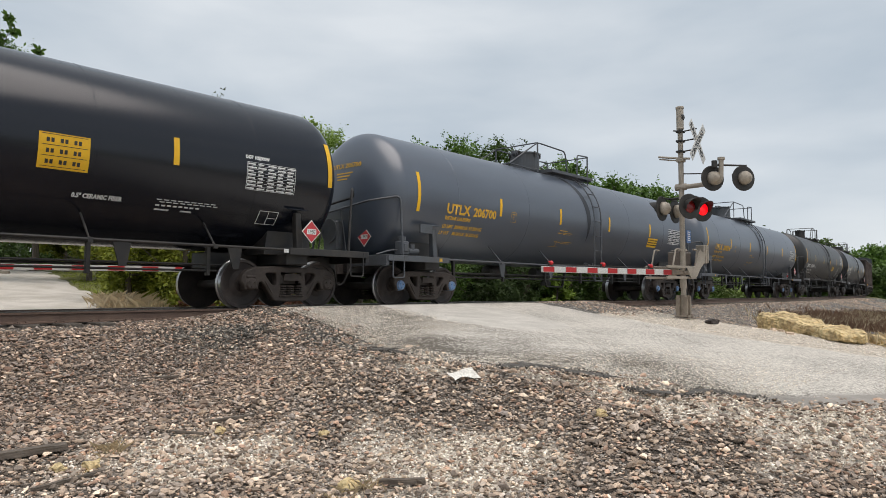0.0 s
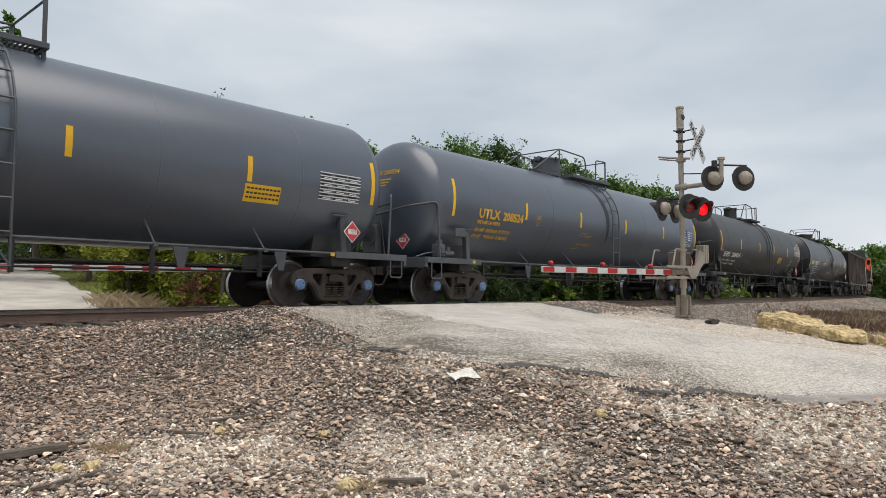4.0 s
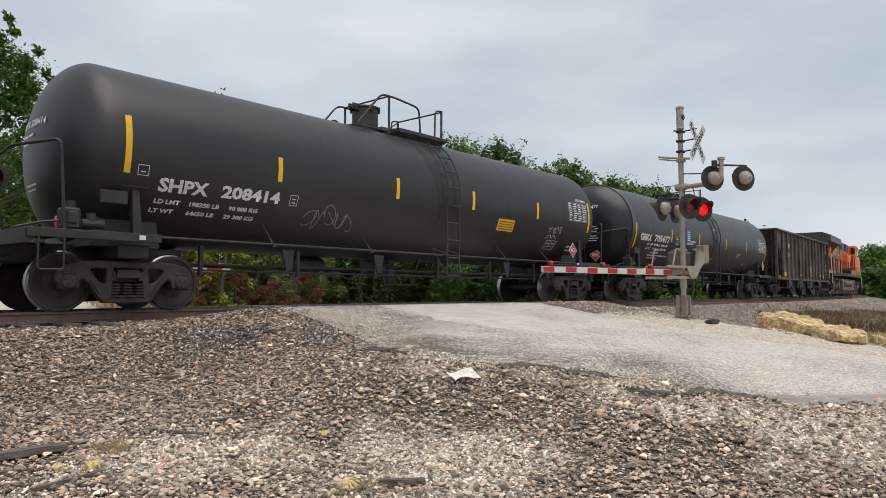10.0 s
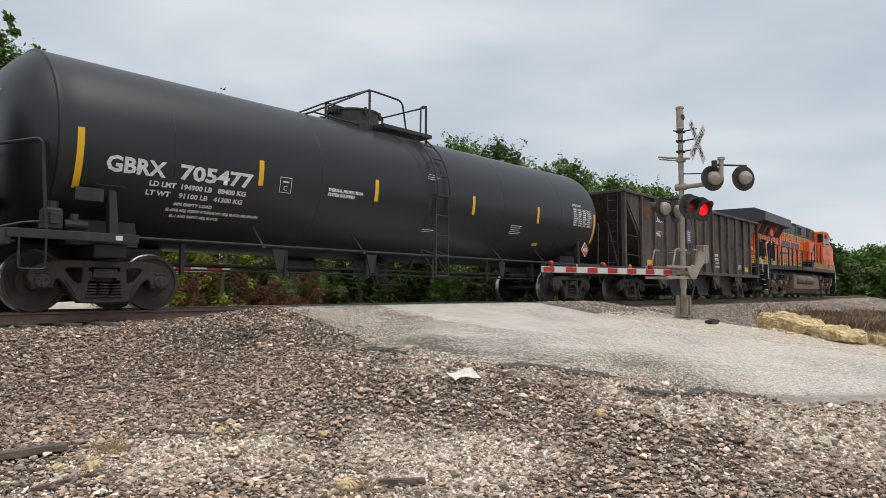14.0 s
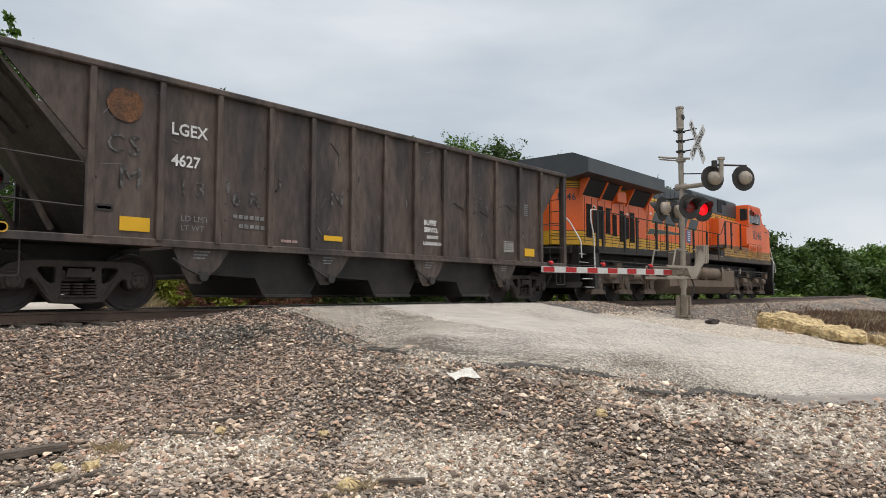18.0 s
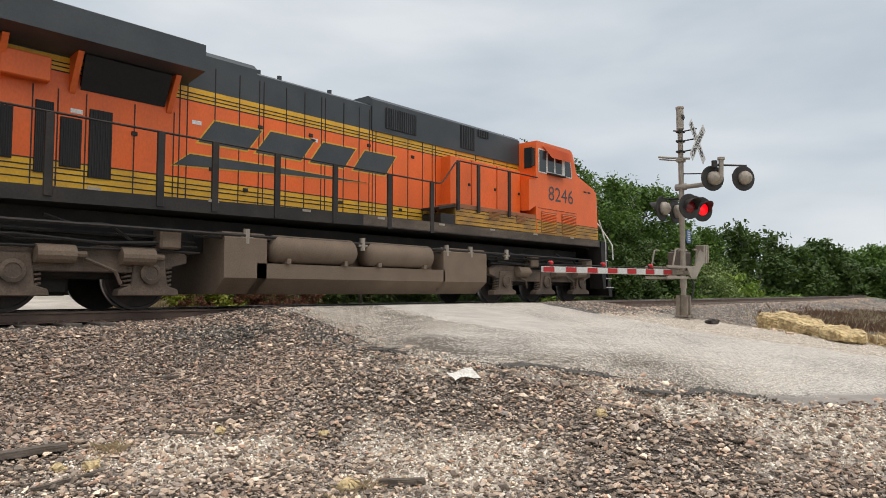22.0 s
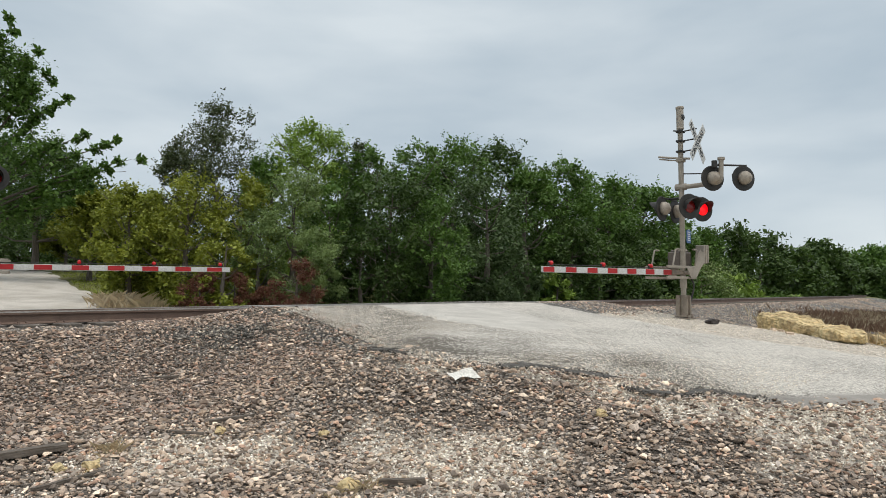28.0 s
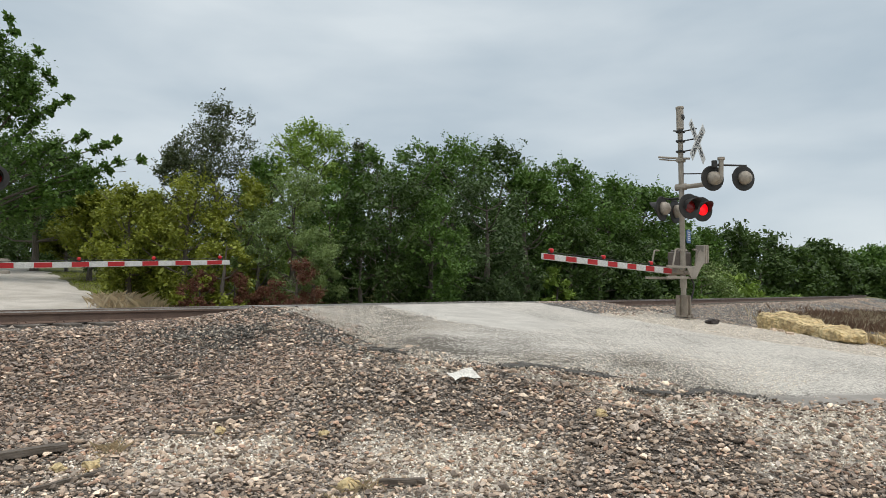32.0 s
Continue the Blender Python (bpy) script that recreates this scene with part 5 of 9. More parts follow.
def hopper_car(q):
    car = root("hopper_car", "rusty dark open-top hopper car with ribbed sides and white stencils", "hopper car", "cars of the freight train")
    W, zb, zt, H = 1.52, 1.12, 3.66, 7.35
    ribs = [-5.97, -4.90, -3.88, -2.84, -1.88, -0.87, 0.045, 0.98, 1.96, 2.89, 3.97, 5.03, 6.05]
    for s in (-1, 1):
        bm = bmesh.new()
        # side sheet with dents, between the outer ribs
        xs, zs = np.linspace(ribs[0], ribs[-1], 100), np.linspace(zb, zt, 22)
        r = np.random.RandomState(5 + s)
        dents = [(r.uniform(-6, 6), r.uniform(1.5, 3.4), r.uniform(0.15, 0.45), r.uniform(-0.03, 0.03)) for _ in range(26)]
        grid = []
        for z in zs:
            row = []
            for x in xs:
                d = 0.02 * abs(math.sin(math.pi * float(np.interp(x, ribs, range(13))))) + sum(a * math.exp(-((x - cx) ** 2 + (z - cz) ** 2) / w ** 2) for cx, cz, w, a in dents)
                row.append(bm.verts.new((x, s * (W - d), z)))
            grid.append(row)
        for a, b in zip(grid, grid[1:]):
            for k in range(len(xs) - 1):
                bm.faces.new((a[k], a[k + 1], b[k + 1], b[k]))
        part("side_sheet", bm, M_HOPPER, car, smooth=True)
        bm = bmesh.new()
        box(bm, ribs[0], ribs[-1], min(s * (W - 0.10), s * (W - 0.06)), max(s * (W - 0.10), s * (W - 0.06)), zb, zt)
        part("inner_sheet", bm, M_HOPPERIN, car)
        for x in ribs:
            bm = bmesh.new()
            y0, y1 = sorted((s * W, s * (W + 0.085)))
            prism(bm, [(x - 0.055, zb - 0.02), (x + 0.055, zb - 0.02), (x + 0.05, zt), (x - 0.05, zt)], y0, y1)
            bmesh.ops.bevel(bm, geom=[e for e in bm.edges], offset=0.01, segments=1, affect="EDGES")
            part("side_rib", bm, M_HOPPER, car)
        bm = bmesh.new()
        y0, y1 = sorted((s * (W - 0.07), s * (W + 0.10)))
        box(bm, -H, H, y0, y1, zt, zt + 0.11, 0.02)
        part("top_chord", bm, M_HOPPER, car)
        bm = bmesh.new()
        y0, y1 = sorted((s * (W - 0.1), s * (W + 0.07)))
        box(bm, -H, H, y0, y1, zb - 0.10, zb + 0.02, 0.015)
        box(bm, -H, H, min(s * (W + 0.05), s * (W + 0.10)), max(s * (W + 0.05), s * (W + 0.10)), zb - 0.10, zb - 0.05, 0.0)
        part("side_sill", bm, M_HOPPER, car)
    for s in (-1, 1):
        # corner posts, the end's slope sheet with its wings, and braces
        for y in (-1, 1):
            bm = bmesh.new()
            x = s * (H - 0.08)
            box(bm, x - 0.07, x + 0.07, min(y * (W - 0.06), y * (W + 0.08)), max(y * (W - 0.06), y * (W + 0.08)), zb, zt, 0.012)
            part("corner_post", bm, M_HOPPER, car)
            bm = bmesh.new()
            prism(bm, [(s * 5.95, zt), (s * 7.2, zt), (s * 6.05, 2.42), (s * 5.95, 2.42)], min(y * (W - 0.05), y * (W - 0.01)), max(y * (W - 0.05), y * (W - 0.01)))
            part("wing_sheet", bm, M_HOPPER, car)
            for z in (1.55, 2.2):
                bm = bmesh.new()
                tube(bm, [(s * 6.05, y * (W + 0.03), z), (s * (H - 0.08), y * (W + 0.03), z + 0.04)], 0.014, 5)
                part("grab_iron", bm, M_STEELBLACK, car)
            bm = bmesh.new()
            tube(bm, [(s * 6.2, y * 0.75, 1.25), (s * 7.0, y * 0.75, 2.75)], 0.05, 6)
            part("end_brace", bm, M_HOPPER, car)
        bm = bmesh.new()
        prism(bm, [(s * 7.3, zt), (s * 7.24, zt), (s * 4.9, 1.05), (s * 4.96, 1.0)], -W + 0.05, W - 0.05)
        part("slope_sheet", bm, M_HOPPERIN, car)
        for k in range(5):
            bm = bmesh.new()
            y = -1.25 + 0.62 * k
            prism(bm, [(s * 7.33, zt - 0.02), (s * 7.27, zt - 0.02), (s * 6.5, 2.8), (s * 6.56, 2.76)], y - 0.035, y + 0.035)
            part("slope_stiffener", bm, M_HOPPER, car)
        bm = bmesh.new()
        box(bm, *sorted((s * (H - 0.14), s * (H + 0.02))), -W, W, zt, zt + 0.11, 0.015)
        part("end_chord", bm, M_HOPPER, car)
        bm = bmesh.new()
        box(bm, *sorted((s * (H - 0.15), s * (H + 0.05))), -W, W, 0.86, 1.14, 0.015)
        box(bm, *sorted((s * 4.6, s * (H + 0.1))), -0.3, 0.3, 0.76, 1.1, 0.02)
        box(bm, *sorted((s * 5.0, s * H)), -W, W, 1.04, 1.09)
        part("end_sill", bm, M_STEELBLACK, car)
        bm = bmesh.new()
        for y in (-1.35, -1.0):
            tube(bm, [(s * (H + 0.03), y, 1.1), (s * (H + 0.03), y, 3.6)], 0.016, 5)
        for k in range(7):
            tube(bm, [(s * (H + 0.03), -1.35, 1.3 + 0.35 * k), (s * (H + 0.03), -1.0, 1.3 + 0.35 * k)], 0.012, 5)
        part("end_ladder", bm, M_STEELBLACK, car)
        bm = bmesh.new()
        tube(bm, rounded([(s * (H - 0.05), -W - 0.02, 1.1), (s * (H - 0.05), -W - 0.02, 0.52), (s * (H - 0.5), -W - 0.02, 0.52), (s * (H - 0.5), -W - 0.02, 1.1)], 0.05), 0.014, 5)
        part("stirrup_step", bm, M_STEELBLACK, car)
        truck(car, s * 5.9)
        coupler(car, s * (H + 0.1), s)
    bm = bmesh.new()
    lathe(bm, [(-0.02, 0.055), (-0.02, 0.075), (0.02, 0.075), (0.02, 0.055), (-0.02, 0.055)], "y", 18, (-7.1, -W - 0.12, 1.17))
    part("pull_ring", bm, M_YTEXT, car, "pale iron towing ring")
    # three hopper pockets below the sill, the gussets between them and their gate gear
    for c in (-2.72, 0.05, 2.95):
        bm = bmesh.new()
        prism(bm, [(c - 1.42, 1.06), (c + 1.42, 1.06), (c + 1.18, 0.50), (c + 1.02, 0.26), (c - 0.04, 0.24), (c - 0.22, 0.55), (c - 1.22, 0.60)], -1.28, 1.28)
        part("hopper_pocket", bm, M_LBLACK, car)
        bm = bmesh.new()
        box(bm, c - 0.02, c + 1.06, -1.31, 1.31, 0.19, 0.26, 0.015)
        part("discharge_gate", bm, M_STEELBLACK, car)
    for c in (-4.12, -1.42, 1.5, 4.38):
        bm = bmesh.new()
        prism(bm, [(c - 0.54, 1.06), (c + 0.54, 1.06), (c + 0.30, 0.72), (c - 0.02, 0.44), (c - 0.22, 0.44), (c - 0.34, 0.62)], -W - 0.01, -W + 0.03)
        gus = part("pocket_gusset", bm, M_HOPPER, car)
        bm = bmesh.new()
        cyl(bm, (c - 0.02, -W - 0.10, 0.56), (c - 0.02, W + 0.10, 0.56), 0.045, 10)
        cyl(bm, (c - 0.02, -W - 0.12, 0.56), (c - 0.02, -W - 0.02, 0.56), 0.085, 12)
        part("gate_shaft", bm, M_STEELBLACK, car)
        bm = bmesh.new()
        tube(bm, rounded([(c - 0.02, -W - 0.08, 0.56), (c - 0.30, -W - 0.09, 0.66), (c - 0.55, -W - 0.07, 0.84)], 0.12), 0.022, 6)
        part("gate_lever", bm, M_STEELBLACK, car)
        bars([(-0.16, 0.30 - 0.055 * k, 0.30 - 0.05 * k, 0.024) for k in range(3)], flat_bend(c, -W - 0.014, 0.66), "gusset_marks", M_GTEXT, gus)
    y = -W - 0.004
    for text, h, x, z in (("LGEX", 0.20, -4.72, 2.87), ("4627", 0.19, -4.70, 2.36), ("BUFFER", 0.11, 1.31, 1.84), ("SERVICE", 0.10, 1.31, 1.68), ("DO NOT", 0.07, 1.42, 1.53),
                          ("LOAD/UNLOAD", 0.075, 1.29, 1.38)):
        lettering(text, h, flat_bend(x, y, z), "stencil_lettering", M_WTEXT, car, 0.95, bold=0.006)
    for x, z0, z1 in ((-5.50, 1.24, 1.46), (-1.56, 1.31, 1.41), (5.30, 1.28, 1.49)):
        bars([(0, 0, 0.47, z1 - z0)], flat_bend(x, y, z0), "reflector", M_YELLOW, car, "yellow reflector panel")
    bars([(0.0, 0.0, 0.42, 0.01), (0, 0.26, 0.42, 0.01), (0, 0, 0.01, 0.26), (0.41, 0, 0.01, 0.26)] + [(0.03 + 0.1 * c, 0.03 + 0.055 * r, 0.07, 0.025) for c in range(4) for r in range(4)],
         flat_bend(4.36, y, 1.36), "data_panel", M_WTEXT, car)
    lettering("LD LMT", 0.10, flat_bend(-4.52, y, 1.46), "stencil_lettering", M_GTEXT, car, -0.5)
    lettering("LT WT", 0.09, flat_bend(-4.52, y, 1.31), "stencil_lettering", M_GTEXT, car, -0.42)
    for text, x, z, h in (("C", -5.74, 2.44, 0.30), ("S", -5.40, 2.42, 0.32), ("M", -5.55, 1.90, 0.36), ("1", -4.58, 1.88, 0.28), ("3", -4.28, 1.88, 0.28), ("6", -3.60, 1.80, 0.28), ("R", -3.25, 1.80, 0.28), ("N", -1.42, 2.02, 0.34)):
        lettering(text, h, flat_bend(x, y, z), "ghost_letter", M_GHOST, car, label="rubbed-out pale letter")
    bars([(0.11 * k, 0.16, 0.08, 0.07) for k in range(6)] + [(0.12 + 0.11 * k, 0.0, 0.08, 0.07) for k in range(5)], flat_bend(-3.56, y, 1.42), "stencil_marks", M_GTEXT, car)
    bars([(0, 0.055 * k, 0.16, 0.03) for k in range(6)], flat_bend(5.30, y, 2.38), "stencil_marks", M_GTEXT, car)
    bars([(0, 0, 0.26, 0.10), (0.03, 0.03, 0.20, 0.04)], flat_bend(-5.86, y, 1.52), "card_holder", M_STEELBLACK, car)
    bars([(0, 0, 0.22, 0.05), (0.24, 0, 0.12, 0.05)], flat_bend(-2.55, y, 1.22), "faded_marker", M_FADEDRED, car, "faded red and white marker")
    # house-shaped weld marks and rust runs
    for x, z, w in ((-1.62, 2.75, 0.42), (2.1, 2.35, 0.0), (3.1, 2.25, 0.0), (4.2, 2.5, 0.0)):
        bm = bmesh.new()
        line = [(x, z), (x, z + 0.32), (x + w / 2, z + 0.52), (x + w, z + 0.32), (x + w, z)] if w else [(x, z), (x + 0.28, z + 0.10), (x + 0.62, z - 0.04), (x + 0.74, z + 0.34)]
        tube(bm, [(p[0], y + 0.012, p[1]) for p in line], 0.016, 5)
        part("weld_scar", bm, M_RUB, car, "rubbed weld scar")
    rnd = random.Random(23)
    for k in range(60):
        bm = bmesh.new()
        x, z = rnd.choice(ribs) + rnd.uniform(0.07, 0.18), rnd.uniform(1.25, 2.2)
        cyl(bm, (x, y - 0.006, z), (x, y + 0.02, z), rnd.uniform(0.012, 0.02), 6)
        part("rivet", bm, M_RUB if k % 3 else M_HOPPER, car)
    for k in range(26):
        x, z = rnd.uniform(-4.0, 5.6), rnd.uniform(1.9, 2.7)
        bm = bmesh.new()
        w = rnd.uniform(0.012, 0.03)
        n = rnd.uniform(0.12, 0.34)
        bm.faces.new([bm.verts.new((x + u, y + 0.002, z + v)) for u, v in ((-w, 0), (w, 0.01), (w * 1.4, -n * 0.5), (0.004, -n), (-w * 0.8, -n * 0.55))])
        part("rust_run", bm, M_GHOST, car)
    # rust stain, scrapes and rubbed streaks on the side
    rnd = random.Random(17)
    bm = bmesh.new()
    bm.faces.new([bm.verts.new((-5.46 + (0.25 + 0.05 * rnd.random()) * math.cos(k * 0.449), y, 3.19 + (0.25 + 0.05 * rnd.random()) * math.sin(k * 0.449))) for k in range(14)])
    part("rust_stain", bm, M_RUSTSPOT, car, "orange rust stain")
    for k in range(34):
        x, z = rnd.uniform(-5.9, 5.9), rnd.uniform(1.35, 3.5)
        a, n = rnd.choice((0.1, -0.2, 1.2, 0.6, 2.2)) + rnd.uniform(-0.3, 0.3), rnd.uniform(0.08, 0.38)
        w = rnd.uniform(0.003, 0.013)
        c, s = math.cos(a), math.sin(a)
        bm = bmesh.new()
        bm.faces.new([bm.verts.new((x + u * c - v * s, y + 0.001, z + u * s + v * c)) for u, v in ((0, 0), (n * 0.4, -w), (n, -w * 0.2), (n * 0.8, w * 0.7), (n * 0.3, w))])
        part("scrape_mark", bm, M_RUSTSPOT if k % 5 == 0 else M_SCRAPE, car)
    MOVING.append((car, 5.9))
    TRAIN.append((car, q))


hopper_car(88.80)

# ---- the locomotive ----


def loco_truck(car, c):
    """A three-axle truck of a locomotive, its middle axle at c."""
    for x in (c - 1.97, c, c + 1.97):
        bm = bmesh.new()
        box(bm, x + 0.05, x + 1.0 if x < c + 1 else x + 0.5, -0.62, 0.62, 0.24, 0.92, 0.06)
        part("traction_motor", bm, M_LBLACK, car)
    bm = bmesh.new()
    for k, z in enumerate((1.06, 1.16, 1.25)):
        tube(bm, rounded([(c - 2.7, -1.30 + 0.09 * k, z), (c - 0.6 + 0.3 * k, -1.30 + 0.09 * k, z), (c - 0.3 + 0.3 * k, -1.30 + 0.09 * k, z - 0.10), (c + 2.8, -1.30 + 0.09 * k, z - 0.10)], 0.05), 0.022, 6)
    part("brake_piping", bm, M_LBLACK, car)
    for s in (-1, 1):
        bm = bmesh.new()
        y0, y1 = (-1.22, -1.05) if s < 0 else (1.05, 1.22)
        prism(bm, [(c - 2.62, 0.92), (c - 2.3, 1.02), (c - 1.2, 1.02), (c - 0.9, 0.94), (c + 0.9, 0.94), (c + 1.2, 1.02), (c + 2.3, 1.02), (c + 2.62, 0.92), (c + 2.62, 0.78), (c + 2.2, 0.66), (c + 1.6, 0.60), (c + 0.5, 0.60), (c - 0.5, 0.60), (c - 1.6, 0.60), (c - 2.2, 0.66), (c - 2.62, 0.78)], y0, y1)
        for x in (c - 1.97, c, c + 1.97):
            prism(bm, [(x - 0.50, 0.24), (x + 0.50, 0.24), (x + 0.48, 0.34), (x + 0.30, 0.40), (x + 0.24, 0.86), (x - 0.24, 0.86), (x - 0.30, 0.40), (x - 0.48, 0.34)], y0 - 0.04, y1 + 0.02)
        bmesh.ops.bevel(bm, geom=[e for e in bm.edges if e.calc_length() > 0.06], offset=0.015, segments=1, affect="EDGES")
        part("truck_frame", bm, M_DUSTDARK, car)
        for x in (c - 1.97, c, c + 1.97):
            bm = bmesh.new()
            lathe(bm, [(0.0, 0.17), (-0.06 * 1, 0.17), (-0.075, 0.12), (-0.075, 0.11), (-0.06, 0.10), (-0.06, 0.02)], "y", 18, (0, 0, 0))
            o = part("journal_cover", bm, M_DUSTDARK, car)
            o.location, o.rotation_euler = (x, s * 1.25, 0.60), (0, 0, 0 if s < 0 else math.pi)
            for dx in (-0.32, 0.32):
                bm = bmesh.new()
                tube(bm, [(x + dx + 0.075 * math.cos(a), s * 1.15 + 0.075 * math.sin(a), 0.36 + 0.34 * a / 31) for a in np.linspace(0, 31, 50)], 0.02, 5)
                part("coil_spring", bm, M_DUSTDARK, car)
        for x in (c - 1.25, c + 0.55, c + 1.75):
            bm = bmesh.new()
            cyl(bm, (x - 0.28, s * 1.3, 0.86), (x + 0.25, s * 1.3, 0.86), 0.14, 14)
            cyl(bm, (x + 0.25, s * 1.3, 0.86), (x + 0.42, s * 1.3, 0.86), 0.05, 8)
            part("brake_cylinder", bm, M_DUST, car, smooth=False)
        bm = bmesh.new()
        tube(bm, [(c - 2.4, s * 1.3, 1.12), (c - 1.2, s * 1.32, 1.06), (c, s * 1.3, 1.12), (c + 1.2, s * 1.32, 1.05), (c + 2.4, s * 1.3, 1.12)], 0.025, 6)
        tube(bm, [(c - 2.3, s * 1.2, 1.22), (c + 2.3, s * 1.2, 1.2)], 0.03, 6)
        part("air_pipe", bm, M_STEELBLACK, car)
        for k, x in enumerate((c - 1.55, c + 0.95)):
            bm = bmesh.new()
            tube(bm, [(x, s * 1.30, 0.80), (x + 0.45, s * 1.31, 0.62), (x + 0.55, s * 1.28, 0.42)], 0.03, 6)
            part("brake_lever", bm, M_DUSTDARK, car)
            bm = bmesh.new()
            tube(bm, rounded([(x - 0.6, s * 1.34, 1.42), (x - 0.2, s * 1.36, 1.30), (x + 0.3, s * 1.36, 1.34), (x + 0.7, s * 1.30, 1.10)], 0.12), 0.028, 6)
            part("traction_cable", bm, M_LBLACK, car)
        for x in (c - 0.75, c + 2.25):
            bm = bmesh.new()
            box(bm, x - 0.18, x + 0.18, min(s * 1.1, s * 1.4), max(s * 1.1, s * 1.4), 1.0, 1.32, 0.03)
            part("sand_box", bm, M_DUST, car)
    bm = bmesh.new()
    box(bm, c - 2.2, c + 2.2, -0.9, 0.9, 0.5, 1.2, 0.05)
    part("truck_core", bm, M_LBLACK, car)
    for x in (c - 1.97, c, c + 1.97):
        wheelset(car, x, 0.533)


def locomotive(q):
    car = root("locomotive", "orange, yellow and black diesel locomotive with white handrails, trailing the train", "locomotive", "cars of the freight train")
    Wd = 1.53
    # frame and walkways
    bm = bmesh.new()
    prism(bm, [(-9.6, 1.53), (-4.5, 1.62), (-0.5, 1.68), (9.5, 1.72), (9.5, 1.94), (-0.5, 1.92), (-4.5, 1.84), (-9.6, 1.75)], -Wd, Wd)
    box(bm, 9.4, 10.3, -1.1, 1.1, 1.66, 1.92, 0.02)
    box(bm, -10.25, -9.5, -1.1, 1.1, 1.50, 1.74, 0.02)
    part("underframe", bm, M_LBLACK, car)
    bm = bmesh.new()
    box(bm, -9.3, 9.3, -0.8, 0.8, 1.0, 1.60, 0.02)
    part("centre_sill", bm, M_LBLACK, car)
    for y in (-1, 1):
        bm = bmesh.new()
        prism(bm, [(-0.5, 1.70), (9.4, 1.74), (9.4, 1.93), (-0.5, 1.91)], *sorted((y * Wd, y * (Wd + 0.005))))
        part("sill_plate", bm, M_SILL, car, "dust-streaked side sill")
    for k in range(9):
        bm = bmesh.new()
        x = -7.9 + k * 1.95
        box(bm, x, x + 0.2, -Wd - 0.011, -Wd, 1.80 + 0.012 * k, 1.845 + 0.012 * k)
        part("frame_reflector", bm, M_GALV, car)
    # long hood in courses: lower yellow, orange, upper yellow, dark roof
    hw, h0, h1 = 0.90, -9.85, 5.95

    def band(name, x0, x1, z0, z1, w, m, bev=0.0):
        bm = bmesh.new()
        box(bm, x0, x1, -w, w, z0, z1, bev)
        return part(name, bm, m, car)
    for name, z0, z1, m in (("lower_stripe", 1.84, 2.29, M_LYELLOW), ("hood_side", 2.29, 3.67, M_ORANGE), ("upper_stripe", 3.67, 3.91, M_LYELLOW)):
        bm = bmesh.new()
        prism(bm, [(h0, -0.20), (h0 + 0.75, -hw), (h1, -hw), (h1, hw), (h0 + 0.75, hw), (h0, 0.20)], z0, z1, "z")
        part(name, bm, m, car)
    bm = bmesh.new()
    prism(bm, [(-hw, 3.91), (hw, 3.91), (hw, 4.46), (hw - 0.2, 4.56), (-hw + 0.2, 4.56), (-hw, 4.46)], -2.68, 0.28, "x")
    part("hood_roof", bm, M_LDARK, car)
    bm = bmesh.new()
    prism(bm, [(-hw, 3.91), (hw, 3.91), (hw, 4.55), (hw - 0.12, 4.66), (-hw + 0.12, 4.66), (-hw, 4.55)], -4.2, -2.68, "x")
    part("hood_roof", bm, M_LDARK, car)
    bm = bmesh.new()
    prism(bm, [(-hw - 0.03, 3.91), (hw + 0.03, 3.91), (hw + 0.03, 4.62), (hw - 0.12, 4.72), (-hw + 0.12, 4.72), (-hw - 0.03, 4.62)], 0.28, h1, "x")
    part("dynamic_brake_housing", bm, M_LDARK, car)
    bm = bmesh.new()
    prism(bm, [(-hw, 3.91), (hw, 3.91), (hw, 4.42), (-hw, 4.42)], h0 + 0.75, -4.2, "x")
    part("radiator_core", bm, M_LDARK, car)
    # thin dark lines ruled along the yellow bands
    for z in (1.98, 2.09, 2.17, 2.275, 3.665, 3.735, 3.80):
        for sd in (-1, 1):
            bm = bmesh.new()
            y0, y1 = sorted((sd * (hw + 0.001), sd * (hw + 0.004)))
            box(bm, h0 + 0.75, h1, y0, y1, z, z + 0.02)
            part("pinstripe", bm, M_LBLACK, car)
            bm = bmesh.new()
            prism(bm, [(h0 - 0.003, sd * 0.20), (h0 + 0.748, sd * (hw + 0.003)), (h0 + 0.752, sd * (hw + 0.001)), (h0 + 0.001, sd * 0.198)], z, z + 0.02, "z")
            part("pinstripe", bm, M_LBLACK, car)
    # radiator wings
    bm = bmesh.new()
    prism(bm, [(-1.56, 4.03), (-1.56, 4.48), (-1.02, 4.70), (1.02, 4.70), (1.56, 4.48), (1.56, 4.03), (0.95, 3.93), (-0.95, 3.93)], -9.92, -4.12, "x")
    part("radiator_wing", bm, M_LDARK, car, "overhanging dark radiator wings")
    for k in range(3):
        bm = bmesh.new()
        box(bm, -9.3 + k * 1.7, -7.8 + k * 1.7, -0.9, 0.9, 4.70, 4.74, 0.01)
        part("radiator_shutter", bm, M_LDARK, car)
    for x0, x1 in ((-9.20, -8.02), (-7.93, -7.05), (-5.90, -4.50)):
        bm = bmesh.new()
        v = [(x0 + 0.04, -hw - 0.012, 3.45), (x1, -hw - 0.012, 3.45), (x1 - 0.02, -1.20, 3.94), (x0, -1.20, 3.94)]
        bm.faces.new([bm.verts.new(p) for p in v])
        vb = [(a, b + 0.05, c) for a, b, c in v]
        bm.faces.new([bm.verts.new(p) for p in vb[::-1]])
        part("intake_screen", bm, M_GRILLE, car, "black sloping radiator intake screen")
